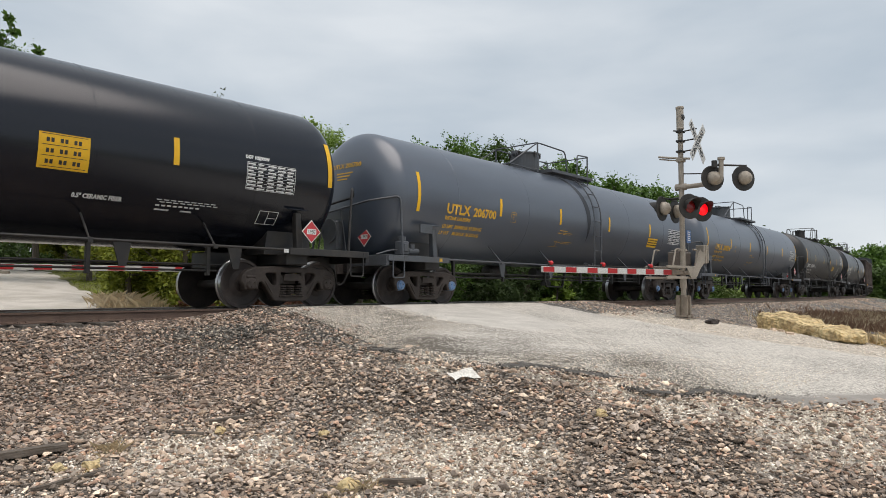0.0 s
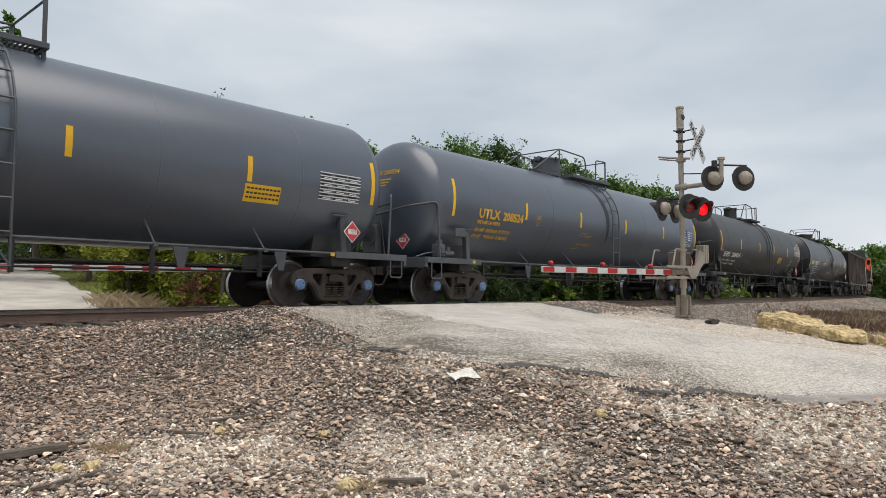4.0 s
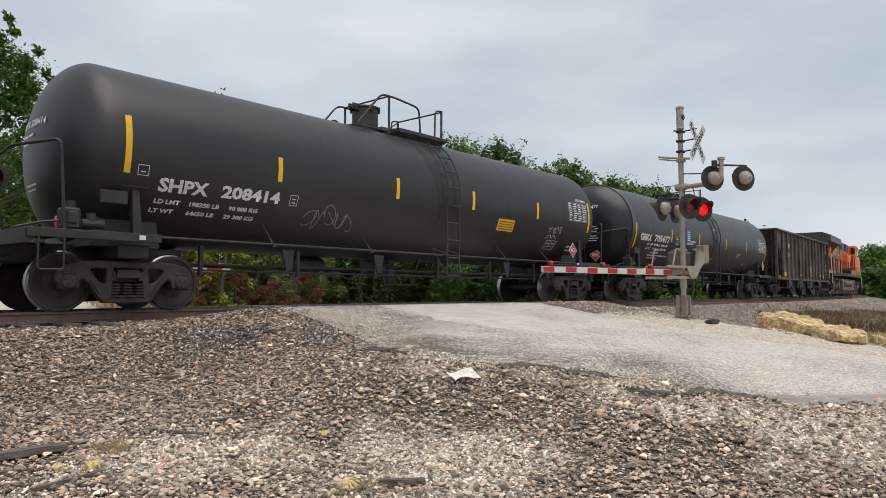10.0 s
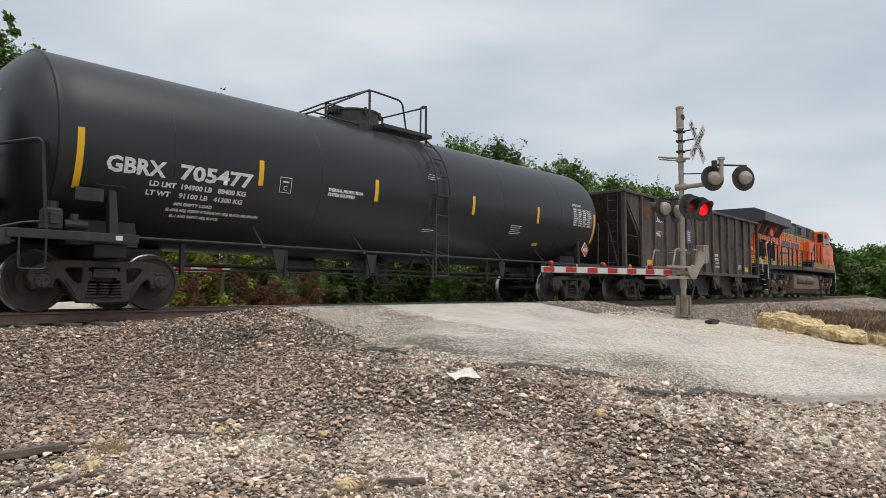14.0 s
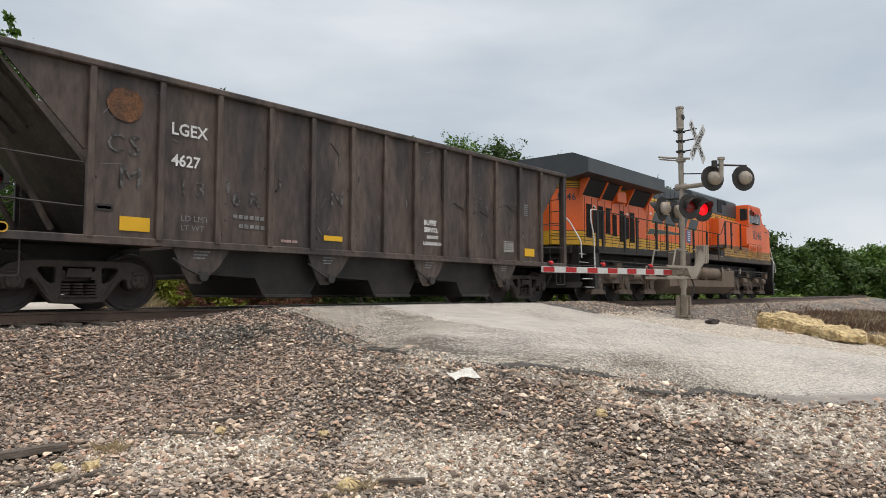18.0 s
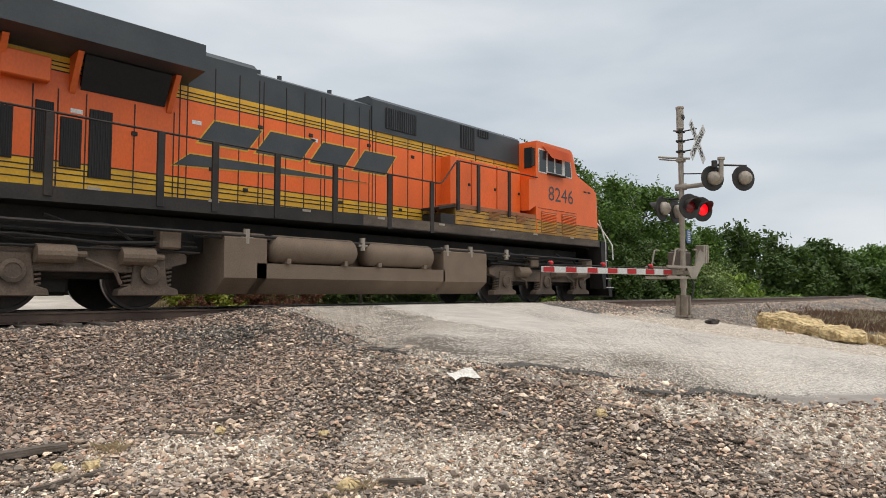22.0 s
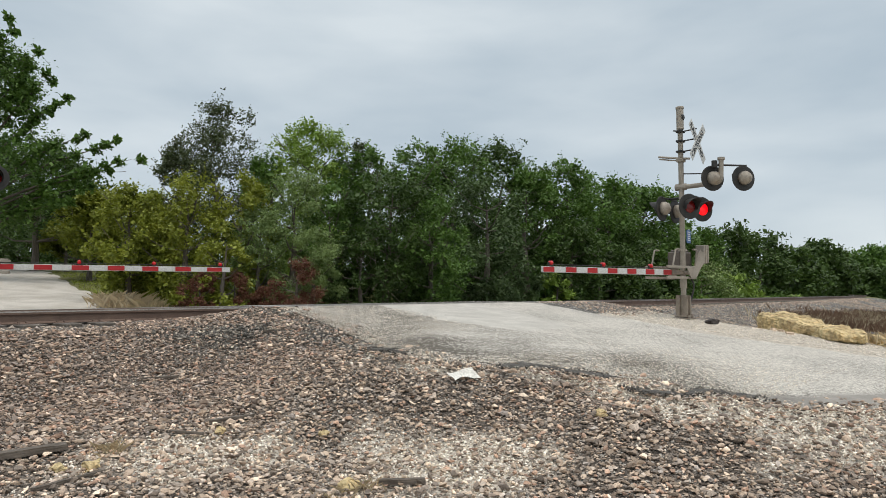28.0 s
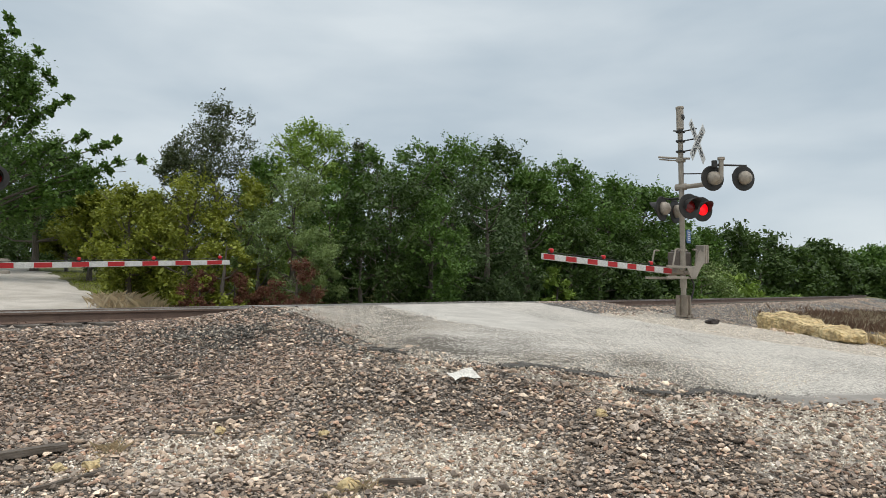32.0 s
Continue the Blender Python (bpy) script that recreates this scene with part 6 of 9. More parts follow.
    for x in (-9.26, -7.975, -6.99, -5.98, -4.42):
        bm = bmesh.new()
        prism(bm, [(-hw - 0.002, 3.36), (-hw - 0.03, 3.39), (-1.24, 3.96), (-hw, 3.96)], x - 0.045, x + 0.045, "x")
        part("wing_bracket", bm, M_ORANGE, car)
    bm = bmesh.new()
    box(bm, -7.02, -6.34, -1.10, -hw, 3.42, 3.80, 0.02)
    part("filter_box", bm, M_ORANGE, car)
    # hood doors, panel seams and dark vents
    for x in (-9.0, -8.52, -8.12, -7.60, -7.10, -6.52, -6.17, -5.76, -5.0, -4.32, -4.22, -4.08, -3.55, -3.05, -2.62, -2.52, -2.0, -1.55, -1.12, -1.02, -0.52, -0.08, 0.22, 0.32, 0.42, 0.95, 1.45, 1.95, 2.3, 2.42, 3.2, 4.0, 4.8, 5.4):
        for sd in (-1, 1):
            bm = bmesh.new()
            box(bm, x - 0.009, x + 0.009, min(sd * hw, sd * (hw + 0.008)), max(sd * hw, sd * (hw + 0.008)), 1.9, 3.40 if x < -4.25 else 4.36)
            part("door_seam", bm, M_LBLACK, car)
    for x0, x1, z0, z1 in ((-8.88, -8.57, 2.11, 3.19), (-8.47, -8.16, 2.26, 3.03), (-8.07, -7.74, 2.09, 3.19), (-7.54, -7.24, 2.30, 3.18), (-7.05, -6.77, 2.24, 3.0), (-6.48, -6.23, 2.08, 3.17),
                           (-6.13, -5.82, 2.21, 2.98), (-5.71, -5.36, 2.09, 3.18)):
        bm = bmesh.new()
        box(bm, x0, x1, -hw - 0.02, -hw, z0, z1)
        vent = part("hood_vent", bm, M_GRILLE, car, "tall black louvred vent")
        for k in range(9):
            bm = bmesh.new()
            xk = x0 + (k + 0.5) * (x1 - x0) / 9
            box(bm, xk - 0.006, xk + 0.006, -hw - 0.028, -hw - 0.02, z0 + 0.02, z1 - 0.02)
            part("louvre", bm, M_LBLACK, vent)
    for x, z in ((-8.35, 3.14), (-7.35, 3.14), (-5.9, 3.1), (-3.9, 3.3), (-1.3, 3.42)):
        bm = bmesh.new()
        box(bm, x - 0.09, x + 0.09, -hw - 0.006, -hw, z - 0.035, z + 0.035)
        part("notice_sticker", bm, M_WTEXT, car)
    for x, z in ((-8.4, 3.1), (-7.2, 3.15), (-5.0, 2.9), (-3.6, 2.5), (-2.6, 3.45), (-1.4, 3.5), (0.2, 3.55), (1.6, 3.5), (3.0, 3.2), (-2.9, 2.2), (-0.6, 2.2), (1.2, 2.2)):
        bm = bmesh.new()
        box(bm, x - 0.05, x + 0.05, -hw - 0.03, -hw, z - 0.03, z + 0.04, 0.008)
        part("door_latch", bm, M_LBLACK, car)
    for x0, x1, z0, z1 in ((0.69, 1.69, 4.03, 4.51), (3.35, 3.92, 4.01, 4.60), (4.06, 4.50, 4.42, 4.61)):
        bm = bmesh.new()
        box(bm, x0, x1, -hw - 0.05, -hw - 0.02, z0, z1)
        part("hood_grille", bm, M_GRILLE, car)
        n = int((x1 - x0) / 0.07)
        bm = bmesh.new()
        for k in range(n):
            xk = x0 + (k + 0.5) * (x1 - x0) / n
            box(bm, xk - 0.008, xk + 0.008, -hw - 0.062, -hw - 0.05, z0, z1)
        part("grille_bar", bm, M_LDARK, car)
    for x in (-2.4, -1.9, -0.6):
        bm = bmesh.new()
        cyl(bm, (x, -0.5, 4.5), (x, -0.5, 4.70), 0.05, 10)
        part("roof_vent", bm, M_LDARK, car)
    # the railway's mark: plain slanted shapes with pale edges, over a tapering flash
    def sheared(pts, y):
        return [(x + 0.72 * (z - 2.97), y, z) for x, z in pts]
    for x0, x1, z0, z1 in ((-3.86, -2.86, 2.96, 3.39), (-2.68, -1.62, 2.95, 3.41), (-1.40, -0.50, 2.95, 3.41), (-0.24, 0.72, 2.95, 3.42)):
        for grow, y, m, nm in ((0.03, -hw - 0.006, M_LYELLOW, "emblem_edge"), (0.0, -hw - 0.010, M_LDARK, "side_emblem")):
            bm = bmesh.new()
            bm.faces.new([bm.verts.new(p) for p in sheared(((x0 - grow, z0 - grow), (x1 + grow, z0 - grow), (x1 + grow, z1 + grow), (x0 - grow, z1 + grow)), y)])
            part(nm, bm, m, car, "dark slanted emblem shape" if m is M_LDARK else "")
    for grow, y, m in ((0.025, -hw - 0.006, M_LYELLOW), (0.0, -hw - 0.010, M_LDARK)):
        bm = bmesh.new()
        bm.faces.new([bm.verts.new(p) for p in ((-4.32 - 2 * grow, y, 2.49 - grow), (-2.4, y, 2.60 - grow), (0.25 + 4 * grow, y, 2.715), (-2.4, y, 2.735 + grow), (-4.02, y, 2.72 + grow))])
        part("side_emblem", bm, m, car)
    # equipment blocks beside the cab
    bm = bmesh.new()
    box(bm, 2.50, 6.0, -1.49, 1.49, 1.94, 2.33, 0.01)
    part("walkway_box", bm, M_GRIMYELLOW, car, "grime-streaked yellow equipment box")
    bm = bmesh.new()
    box(bm, 2.50, 6.0, -1.49, 1.49, 2.33, 2.45, 0.01)
    part("walkway_top", bm, M_DIRTY, car)
    for z in (2.03, 2.14, 2.25, 2.325):
        bm = bmesh.new()
        box(bm, 2.5, 6.0, -1.494, -1.490, z, z + 0.016)
        part("pinstripe", bm, M_LBLACK, car)
    for x in (3.80, 5.0):
        for k in range(6):
            bm = bmesh.new()
            box(bm, x, x + 0.44, -1.505, -1.488, 2.18 + 0.036 * k, 2.194 + 0.036 * k)
            part("louvre_slat", bm, M_DIRTY, car)
    # tall cabinets between the walkway box and the cab, and the box on the cab's rear corner
    for x0, x1 in ((2.62, 3.42), (3.46, 4.50), (4.54, 5.58)):
        bm = bmesh.new()
        box(bm, x0, x1, -1.22, -hw, 2.45, 3.66, 0.012)
        cab_door = part("equipment_cabinet", bm, M_ORANGE, car)
        bm = bmesh.new()
        box(bm, x1 - 0.12, x1 - 0.05, -1.25, -1.22, 2.98, 3.05, 0.006)
        part("cabinet_latch", bm, M_LBLACK, cab_door)
    bm = bmesh.new()
    prism(bm, [(5.60, 2.55), (5.96, 2.72), (5.96, 3.46), (5.60, 3.42)], -1.5, -hw)
    part("cab_side_box", bm, M_ORANGE, car)
    # cab
    bm = bmesh.new()
    prism(bm, [(5.95, 1.94), (9.42, 1.94), (9.42, 2.2), (9.36, 3.38), (9.27, 3.50), (8.16, 3.84), (7.92, 4.50), (7.82, 4.56), (5.95, 4.56)], -1.5, 1.5)
    bmesh.ops.bevel(bm, geom=[e for e in bm.edges if abs(e.verts[0].co.y - e.verts[1].co.y) > 1 and e.verts[0].co.z > 3], offset=0.06, segments=2, affect="EDGES")
    part("cab", bm, M_ORANGE, car)
    bm = bmesh.new()
    box(bm, 5.97, 9.425, -1.506, 1.506, 1.945, 2.33)
    part("cab_stripe", bm, M_GRIMYELLOW, car, "grime-streaked lower stripe")
    for z in (2.04, 2.14, 2.24, 2.315):
        bm = bmesh.new()
        box(bm, 5.97, 9.43, -1.508, 1.508, z, z + 0.016)
        part("pinstripe", bm, M_LBLACK, car)
    for x, z0 in ((6.20, 2.00), (7.29, 2.02)):
        bm = bmesh.new()
        box(bm, x - 0.02, x + 0.79, -1.512, -1.506, z0 - 0.02, z0 + 0.58)
        grille = part("cab_louvre", bm, M_DIRTY, car, "grimy orange louvre panel")
        for k in range(13):
            bm = bmesh.new()
            z = z0 + 0.043 * k
            prism(bm, [(-1.512, z), (-1.532, z + 0.006), (-1.512, z + 0.028)], x, x + 0.77, "x")
            part("louvre_slat", bm, M_ORANGE if k > 6 else M_GRIMYELLOW, grille)
    bm = bmesh.new()
    box(bm, 6.05, 8.15, -1.507, -1.5, 2.66, 2.672)
    part("panel_seam", bm, M_LBLACK, car)
    bm = bmesh.new()
    box(bm, 7.0, 8.2, -0.55, 0.55, 4.58, 4.72, 0.05)
    part("roof_air_conditioner", bm, M_GALV, car)
    for nm, x0, x1, z0, z1, lean in (("rear_window", 6.10, 6.45, 3.70, 4.32, 0.0), ("sliding_window", 6.53, 7.28, 3.75, 4.28, 0.0), ("front_window", 7.46, 7.82, 3.73, 4.30, 0.02)):
        bm = bmesh.new()
        prism(bm, [(x0 - 0.03, z0 - 0.03), (x1 + 0.03, z0 - 0.03), (x1 + 0.03 - lean * 4, z1 + 0.03), (x0 - 0.03, z1 + 0.03)], -1.516, -1.5)
        fr = part(nm, bm, M_WHITE, car, "cab window in a pale frame")
        bm = bmesh.new()
        prism(bm, [(x0, z0), (x1, z0), (x1 - lean * 4, z1), (x0, z1)], -1.521, -1.514)
        part("window_pane", bm, M_GLASS, fr)
        if nm == "sliding_window":
            for xm in (6.89, 7.33):
                bm = bmesh.new()
                box(bm, xm - 0.03, xm + (0.03 if xm < 7 else 0.07), -1.530, -1.515, z0 - 0.02, z1 + 0.02, 0.004)
                part("window_bar", bm, M_WHITE, fr)
    bm = bmesh.new()
    bm.faces.new([bm.verts.new(p) for p in ((6.28, -1.506, 4.47), (7.74, -1.506, 4.47), (7.58, -1.68, 4.12), (6.50, -1.68, 4.12))])
    bmesh.ops.solidify(bm, geom=bm.faces[:], thickness=0.02)
    part("sun_visor", bm, M_ORANGE, car)
    bm = bmesh.new()
    box(bm, 6.50, 7.38, -1.62, -1.50, 3.66, 3.70, 0.012)
    part("arm_rest", bm, M_LBLACK, car)
    bm = bmesh.new()
    prism(bm, [(-1.12, 3.80), (-1.38, 3.80), (-1.38, 4.38), (-1.12, 4.38)], 5.93, 5.952, "x")
    part("cab_door_window", bm, M_GLASS, car)
    bm = bmesh.new()
    cyl(bm, (5.92, -1.42, 3.84), (5.92, -1.42, 4.34), 0.055, 10)
    part("mirror", bm, M_LBLACK, car)
    for y0, y1 in ((-1.2, -0.1), (0.1, 1.2)):
        bm = bmesh.new()
        bm.faces.new([bm.verts.new(p) for p in ((8.158, y0, 3.90), (8.158, y1, 3.90), (7.962, y1, 4.44), (7.962, y0, 4.44))])
        part("windscreen", bm, M_GLASS, car)
    lettering("8246", 0.43, flat_bend(6.55, -1.508, 2.93), "cab_number", M_LDARK, car, -1.38, bold=0.0)
    lettering("8246", 0.24, lambda u, v: (h0 + 0.13 + 0.731 * u - 0.006, -0.32 - 0.682 * u - 0.006, 3.28 + v), "hood_number", M_LDARK, car, -0.62, bold=0.004)
    bars([(0, 0, 0.18, 0.05), (0.24, 0, 0.18, 0.05)], flat_bend(8.55, -1.508, 3.36), "small_lettering", M_LBLACK, car)
    bm = bmesh.new()
    tube(bm, rounded([(h0 + 0.22, -0.46, 2.42), (h0 + 0.17, -0.51, 2.45), (h0 + 0.17, -0.51, 3.12), (h0 + 0.22, -0.46, 3.15)], 0.03), 0.014, 6)
    part("grab_iron", bm, M_WHITE, car)
    bm = bmesh.new()
    box(bm, -10.02, -9.80, -0.26, 0.26, 3.84, 4.10, 0.03)
    lamp = part("rear_headlight", bm, M_LBLACK, car)
    for y in (-0.12, 0.12):
        bm = bmesh.new()
        cyl(bm, (-10.05, y, 3.97), (-10.0, y, 3.97), 0.085, 16)
        part("headlight_lens", bm, M_GALV, lamp)
    # fuel tank with two air reservoirs in its flank
    bm = bmesh.new()
    prism(bm, [(-1.15, 0.26), (1.15, 0.26), (1.5, 0.55), (1.5, 0.82), (1.12, 0.84), (1.12, 1.34), (-1.12, 1.34), (-1.12, 0.84), (-1.5, 0.82), (-1.5, 0.55)], -3.0, 2.1, "x")
    part("fuel_tank", bm, M_DUST, car, "dust-brown fuel tank")
    for x0, x1 in ((-3.66, -2.80), (2.05, 3.69)):
        bm = bmesh.new()
        prism(bm, [(-1.15, 0.26), (1.15, 0.26), (1.5, 0.55), (1.5, 1.25), (1.4, 1.36), (-1.4, 1.36), (-1.5, 1.25), (-1.5, 0.55)], x0, x1, "x")
        part("fuel_tank_end", bm, M_DUST, car)
    for x0, x1 in ((-2.70, -0.61), (-0.38, 1.72)):
        for s in (-1, 1):
            bm = bmesh.new()
            lathe(bm, [(x0, 0.05), (x0 + 0.03, 0.18), (x0 + 0.12, 0.265), (x1 - 0.12, 0.265), (x1 - 0.03, 0.18), (x1, 0.05)], "x", 24, (0, s * 1.34, 1.10))
            part("air_reservoir", bm, M_DUST, car, smooth=True)
            for x in (x0 + 0.35, x1 - 0.35):
                bm = bmesh.new()
                box(bm, x - 0.05, x + 0.05, min(s * 1.3, s * 1.56), max(s * 1.3, s * 1.56), 0.82, 0.92, 0.01)
                part("reservoir_strap", bm, M_DUST, car)
    bm = bmesh.new()
    tube(bm, [(-9.0, -1.46, 1.30), (-4, -1.47, 1.30), (9.0, -1.46, 1.30)], 0.03, 6)
    tube(bm, [(-4.2, -1.4, 1.24), (8.0, -1.4, 1.22)], 0.022, 6)
    part("air_pipe", bm, M_LBLACK, car)
    for x in (-0.45, 2.2, 3.1, -3.2, 4.6):
        bm = bmesh.new()
        cyl(bm, (x, -1.45, 1.16), (x, -1.45, 1.42), 0.06, 10)
        cyl(bm, (x - 0.12, -1.45, 1.27), (x + 0.12, -1.45, 1.27), 0.04, 8)
        part("filler_valve", bm, M_GALV, car)
    loco_truck(car, -6.81)
    loco_truck(car, 6.80)
    # steps, plates and handrails at both ends
    for s, o in ((-1, 0.45), (1, 0.80)):
        bm = bmesh.new()
        prism(bm, [(s * (8.9 + o), 1.7), (s * (9.66 + o), 1.7), (s * (9.70 + o), 0.50), (s * (9.0 + o), 0.42)], -0.97, 0.97)
        part("pilot", bm, M_LBLACK, car)
        bm = bmesh.new()
        low = 0.16 if s > 0 else 0.45
        prism(bm, [(s * (9.72 + o), 0.62), (s * (9.82 + o), low), (s * (9.6 + o), low + 0.04), (s * (9.5 + o), 0.62)], -1.35, 1.35)
        part("snowplough", bm, M_LBLACK, car)
        for y in (-1, 1):
            bm = bmesh.new()
            top = 1.74 if s < 0 else 1.92
            x0, x1 = sorted((s * (9.05 + o), s * (9.62 + o)))
            prism(bm, [(s * (8.76 + o), top), (s * (9.05 + o), top), (s * (9.05 + o), 0.42), (s * (8.90 + o), 0.42), (s * (8.80 + o), 0.9)], min(y * 1.05, y * 1.53), max(y * 1.05, y * 1.53))
            part("step_well", bm, M_LBLACK, car)
            bm = bmesh.new()
            box(bm, x0, x1, min(y * 0.98, y * 1.04), max(y * 0.98, y * 1.04), 0.45, top)
            part("step_back", bm, M_LBLACK, car)
            bm = bmesh.new()
            prism(bm, [(s * (9.62 + o), 0.42), (s * (9.66 + o), 0.42), (s * (9.66 + o), top), (s * (9.62 + o), top)], min(y * 1.0, y * 1.3), max(y * 1.0, y * 1.3))
            part("step_side", bm, M_LBLACK, car)
            for k in range(5):
                z = 0.45 + (top - 0.45) / 5 * k
                bm = bmesh.new()
                out = 1.50 - 0.065 * k
                box(bm, x0, x1, min(y * 1.03, y * out), max(y * 1.03, y * out), z - 0.012, z + 0.012, 0.003)
                tread = part("step_tread", bm, M_LBLACK, car)
                bm = bmesh.new()
                box(bm, x0, x1, min(y * (out - 0.03), y * (out + 0.006)), max(y * (out - 0.03), y * (out + 0.006)), z + 0.004, z + 0.024, 0.003)
                part("tread_edge", bm, M_WHITE, tread, "white step edge")
            bm = bmesh.new()
            xa, xb = s * (9.62 + o), s * (8.88 + o)
            tube(bm, rounded([(xa + s * 0.06, y * 0.75, 2.74), (xa + s * 0.04, y * 1.0, 2.50), (xa + s * 0.10, y * 1.42, 1.86), (xa + s * 0.10, y * 1.44, 1.36)], 0.08), 0.022, 7)
            part("corner_handrail", bm, M_WHITE, car, "white painted handrail")
            bm = bmesh.new()
            if s < 0:
                tube(bm, rounded([(xb + 0.02, y * 1.5, 2.90), (xb - 0.36, y * 1.5, 2.88), (xb - 0.36, y * 1.5, 2.55), (xb - 0.22, y * 1.52, 2.1), (xb - 0.16, y * 1.52, 1.02)], 0.07), 0.022, 7)
            else:
                tube(bm, rounded([(xb - 0.1, y * 1.46, 2.60), (xb + 0.12, y * 1.5, 2.1), (xb + 0.2, y * 1.52, 1.9), (xb + 0.2, y * 1.52, 1.1)], 0.07), 0.022, 7)
            part("corner_handrail", bm, M_WHITE, car, "white painted handrail")
        for y in (-0.75, 0.75):
            bm = bmesh.new()
            box(bm, s * (9.60 + o) - 0.02, s * (9.60 + o) + 0.02, y - 0.07, y + 0.07, 1.76, 2.74, 0.01)
            part("end_gate", bm, M_LYELLOW, car)
        coupler(car, s * (9.72 + o), s)
        for k, y in enumerate((-0.9, -0.75, -0.6, 0.6, 0.75)):
            bm = bmesh.new()
            tube(bm, rounded([(s * (9.66 + o), y, 1.30), (s * (9.86 + o), y, 1.10), (s * (9.84 + o), y, 0.60), (s * (9.72 + o), y, 0.45)], 0.2), 0.03, 6)
            part("brake_hose", bm, M_STEELBLACK, car)
    posts = [-9.31, -8.94, -7.41, -6.48, -4.84, -3.88, -2.62, -1.25, 0.25, 1.61, 2.55, 3.34, 4.65]
    for s in (-1, 1):
        for i, x in enumerate(posts):
            bm = bmesh.new()
            w = 0.06 if i < 10 else 0.05
            box(bm, x - w, x + w, min(s * (Wd - 0.03), s * (Wd + 0.02)), max(s * (Wd - 0.03), s * (Wd + 0.02)), 1.66 if i < 10 else 2.28, 2.86 if i < 10 else 3.48, 0.006)
            part("stanchion", bm, M_LBLACK, car)
        bm = bmesh.new()
        tube(bm, rounded([(-9.33, s * 1.5, 2.88), (-8.9, s * Wd, 2.88), (1.95, s * Wd, 2.84), (2.5, s * Wd, 3.48), (5.98, s * Wd, 3.50)], 0.15), 0.018, 6)
        part("side_handrail", bm, M_LBLACK, car)
    bm = bmesh.new()
    box(bm, 1.95, 2.48, -1.5, -0.92, 1.92, 2.16, 0.01)
    prism(bm, [(1.9, 2.30), (2.48, 2.42), (2.48, 2.36), (1.9, 2.24)], -1.5, -0.92)
    part("walkway_step", bm, M_LBLACK, car)
    MOVING.append((car, 6.8))
    TRAIN.append((car, q))


locomotive(107.35)

# ---- crossing signals ----


M_ARMLAMP = mat("small_red_lamp", (0.50, 0.012, 0.015), 0.3, 0, emit=(1.0, 0.01, 0.01, 0.05))


def flasher(sig, x, y, z, face, lit):
    """A round flashing lamp on a black background disc, hooded; face: degrees of its direction in plan."""
    m = Matrix.Translation((x, y, z)) @ Matrix.Rotation(radians(face + 90), 4, "Z")

    def put(ob):
        ob.matrix_local = m
        return ob
    bm = bmesh.new()
    lathe(bm, [(0.012, 0.05), (0.012, 0.28), (0.006, 0.305), (-0.012, 0.305), (-0.016, 0.28), (-0.016, 0.05)], "y", 36)
    disc = put(part("background_disc", bm, M_SIGBLACK, sig, "round black lamp background"))
    bm = bmesh.new()
    lathe(bm, [(0.02, 0.165), (0.10, 0.16), (0.17, 0.12), (0.21, 0.05), (0.215, 0.01)], "y", 24)
    part("lamp_housing", bm, M_GALV, disc, "dull grey domed lamp housing", smooth=True)
    bm = bmesh.new()
    lathe(bm, [(-0.018, 0.155), (-0.03, 0.15), (-0.045, 0.09), (-0.05, 0.01)], "y", 24)
    part("lens", bm, M_LAMPLIT if lit else M_LAMPOFF, disc, "glowing red lens" if lit else "dark red lens", smooth=True)
    bm = bmesh.new()
    outer, inner = [], []
    for k in range(15):
        a = radians(-25 + 230 * k / 14)
        reach = 0.10 + 0.20 * max(0, math.sin(a)) ** 0.8
        outer.append([bm.verts.new((0.18 * math.cos(a), yy, 0.18 * math.sin(a))) for yy in (-0.01, -0.01 - reach)])
        inner.append([bm.verts.new((0.172 * math.cos(a), yy, 0.172 * math.sin(a))) for yy in (-0.01, -0.01 - reach)])
    for g in (outer, inner):
        for a, b in zip(g, g[1:]):
            bm.faces.new((a[0], a[1], b[1], b[0]))
    for a, b, c, d in zip(outer, outer[1:], inner, inner[1:]):
        bm.faces.new((a[1], b[1], d[1], c[1]))
    bmesh.ops.recalc_face_normals(bm, faces=bm.faces[:])
    part("hood", bm, M_SIGBLACK, disc)
    return disc


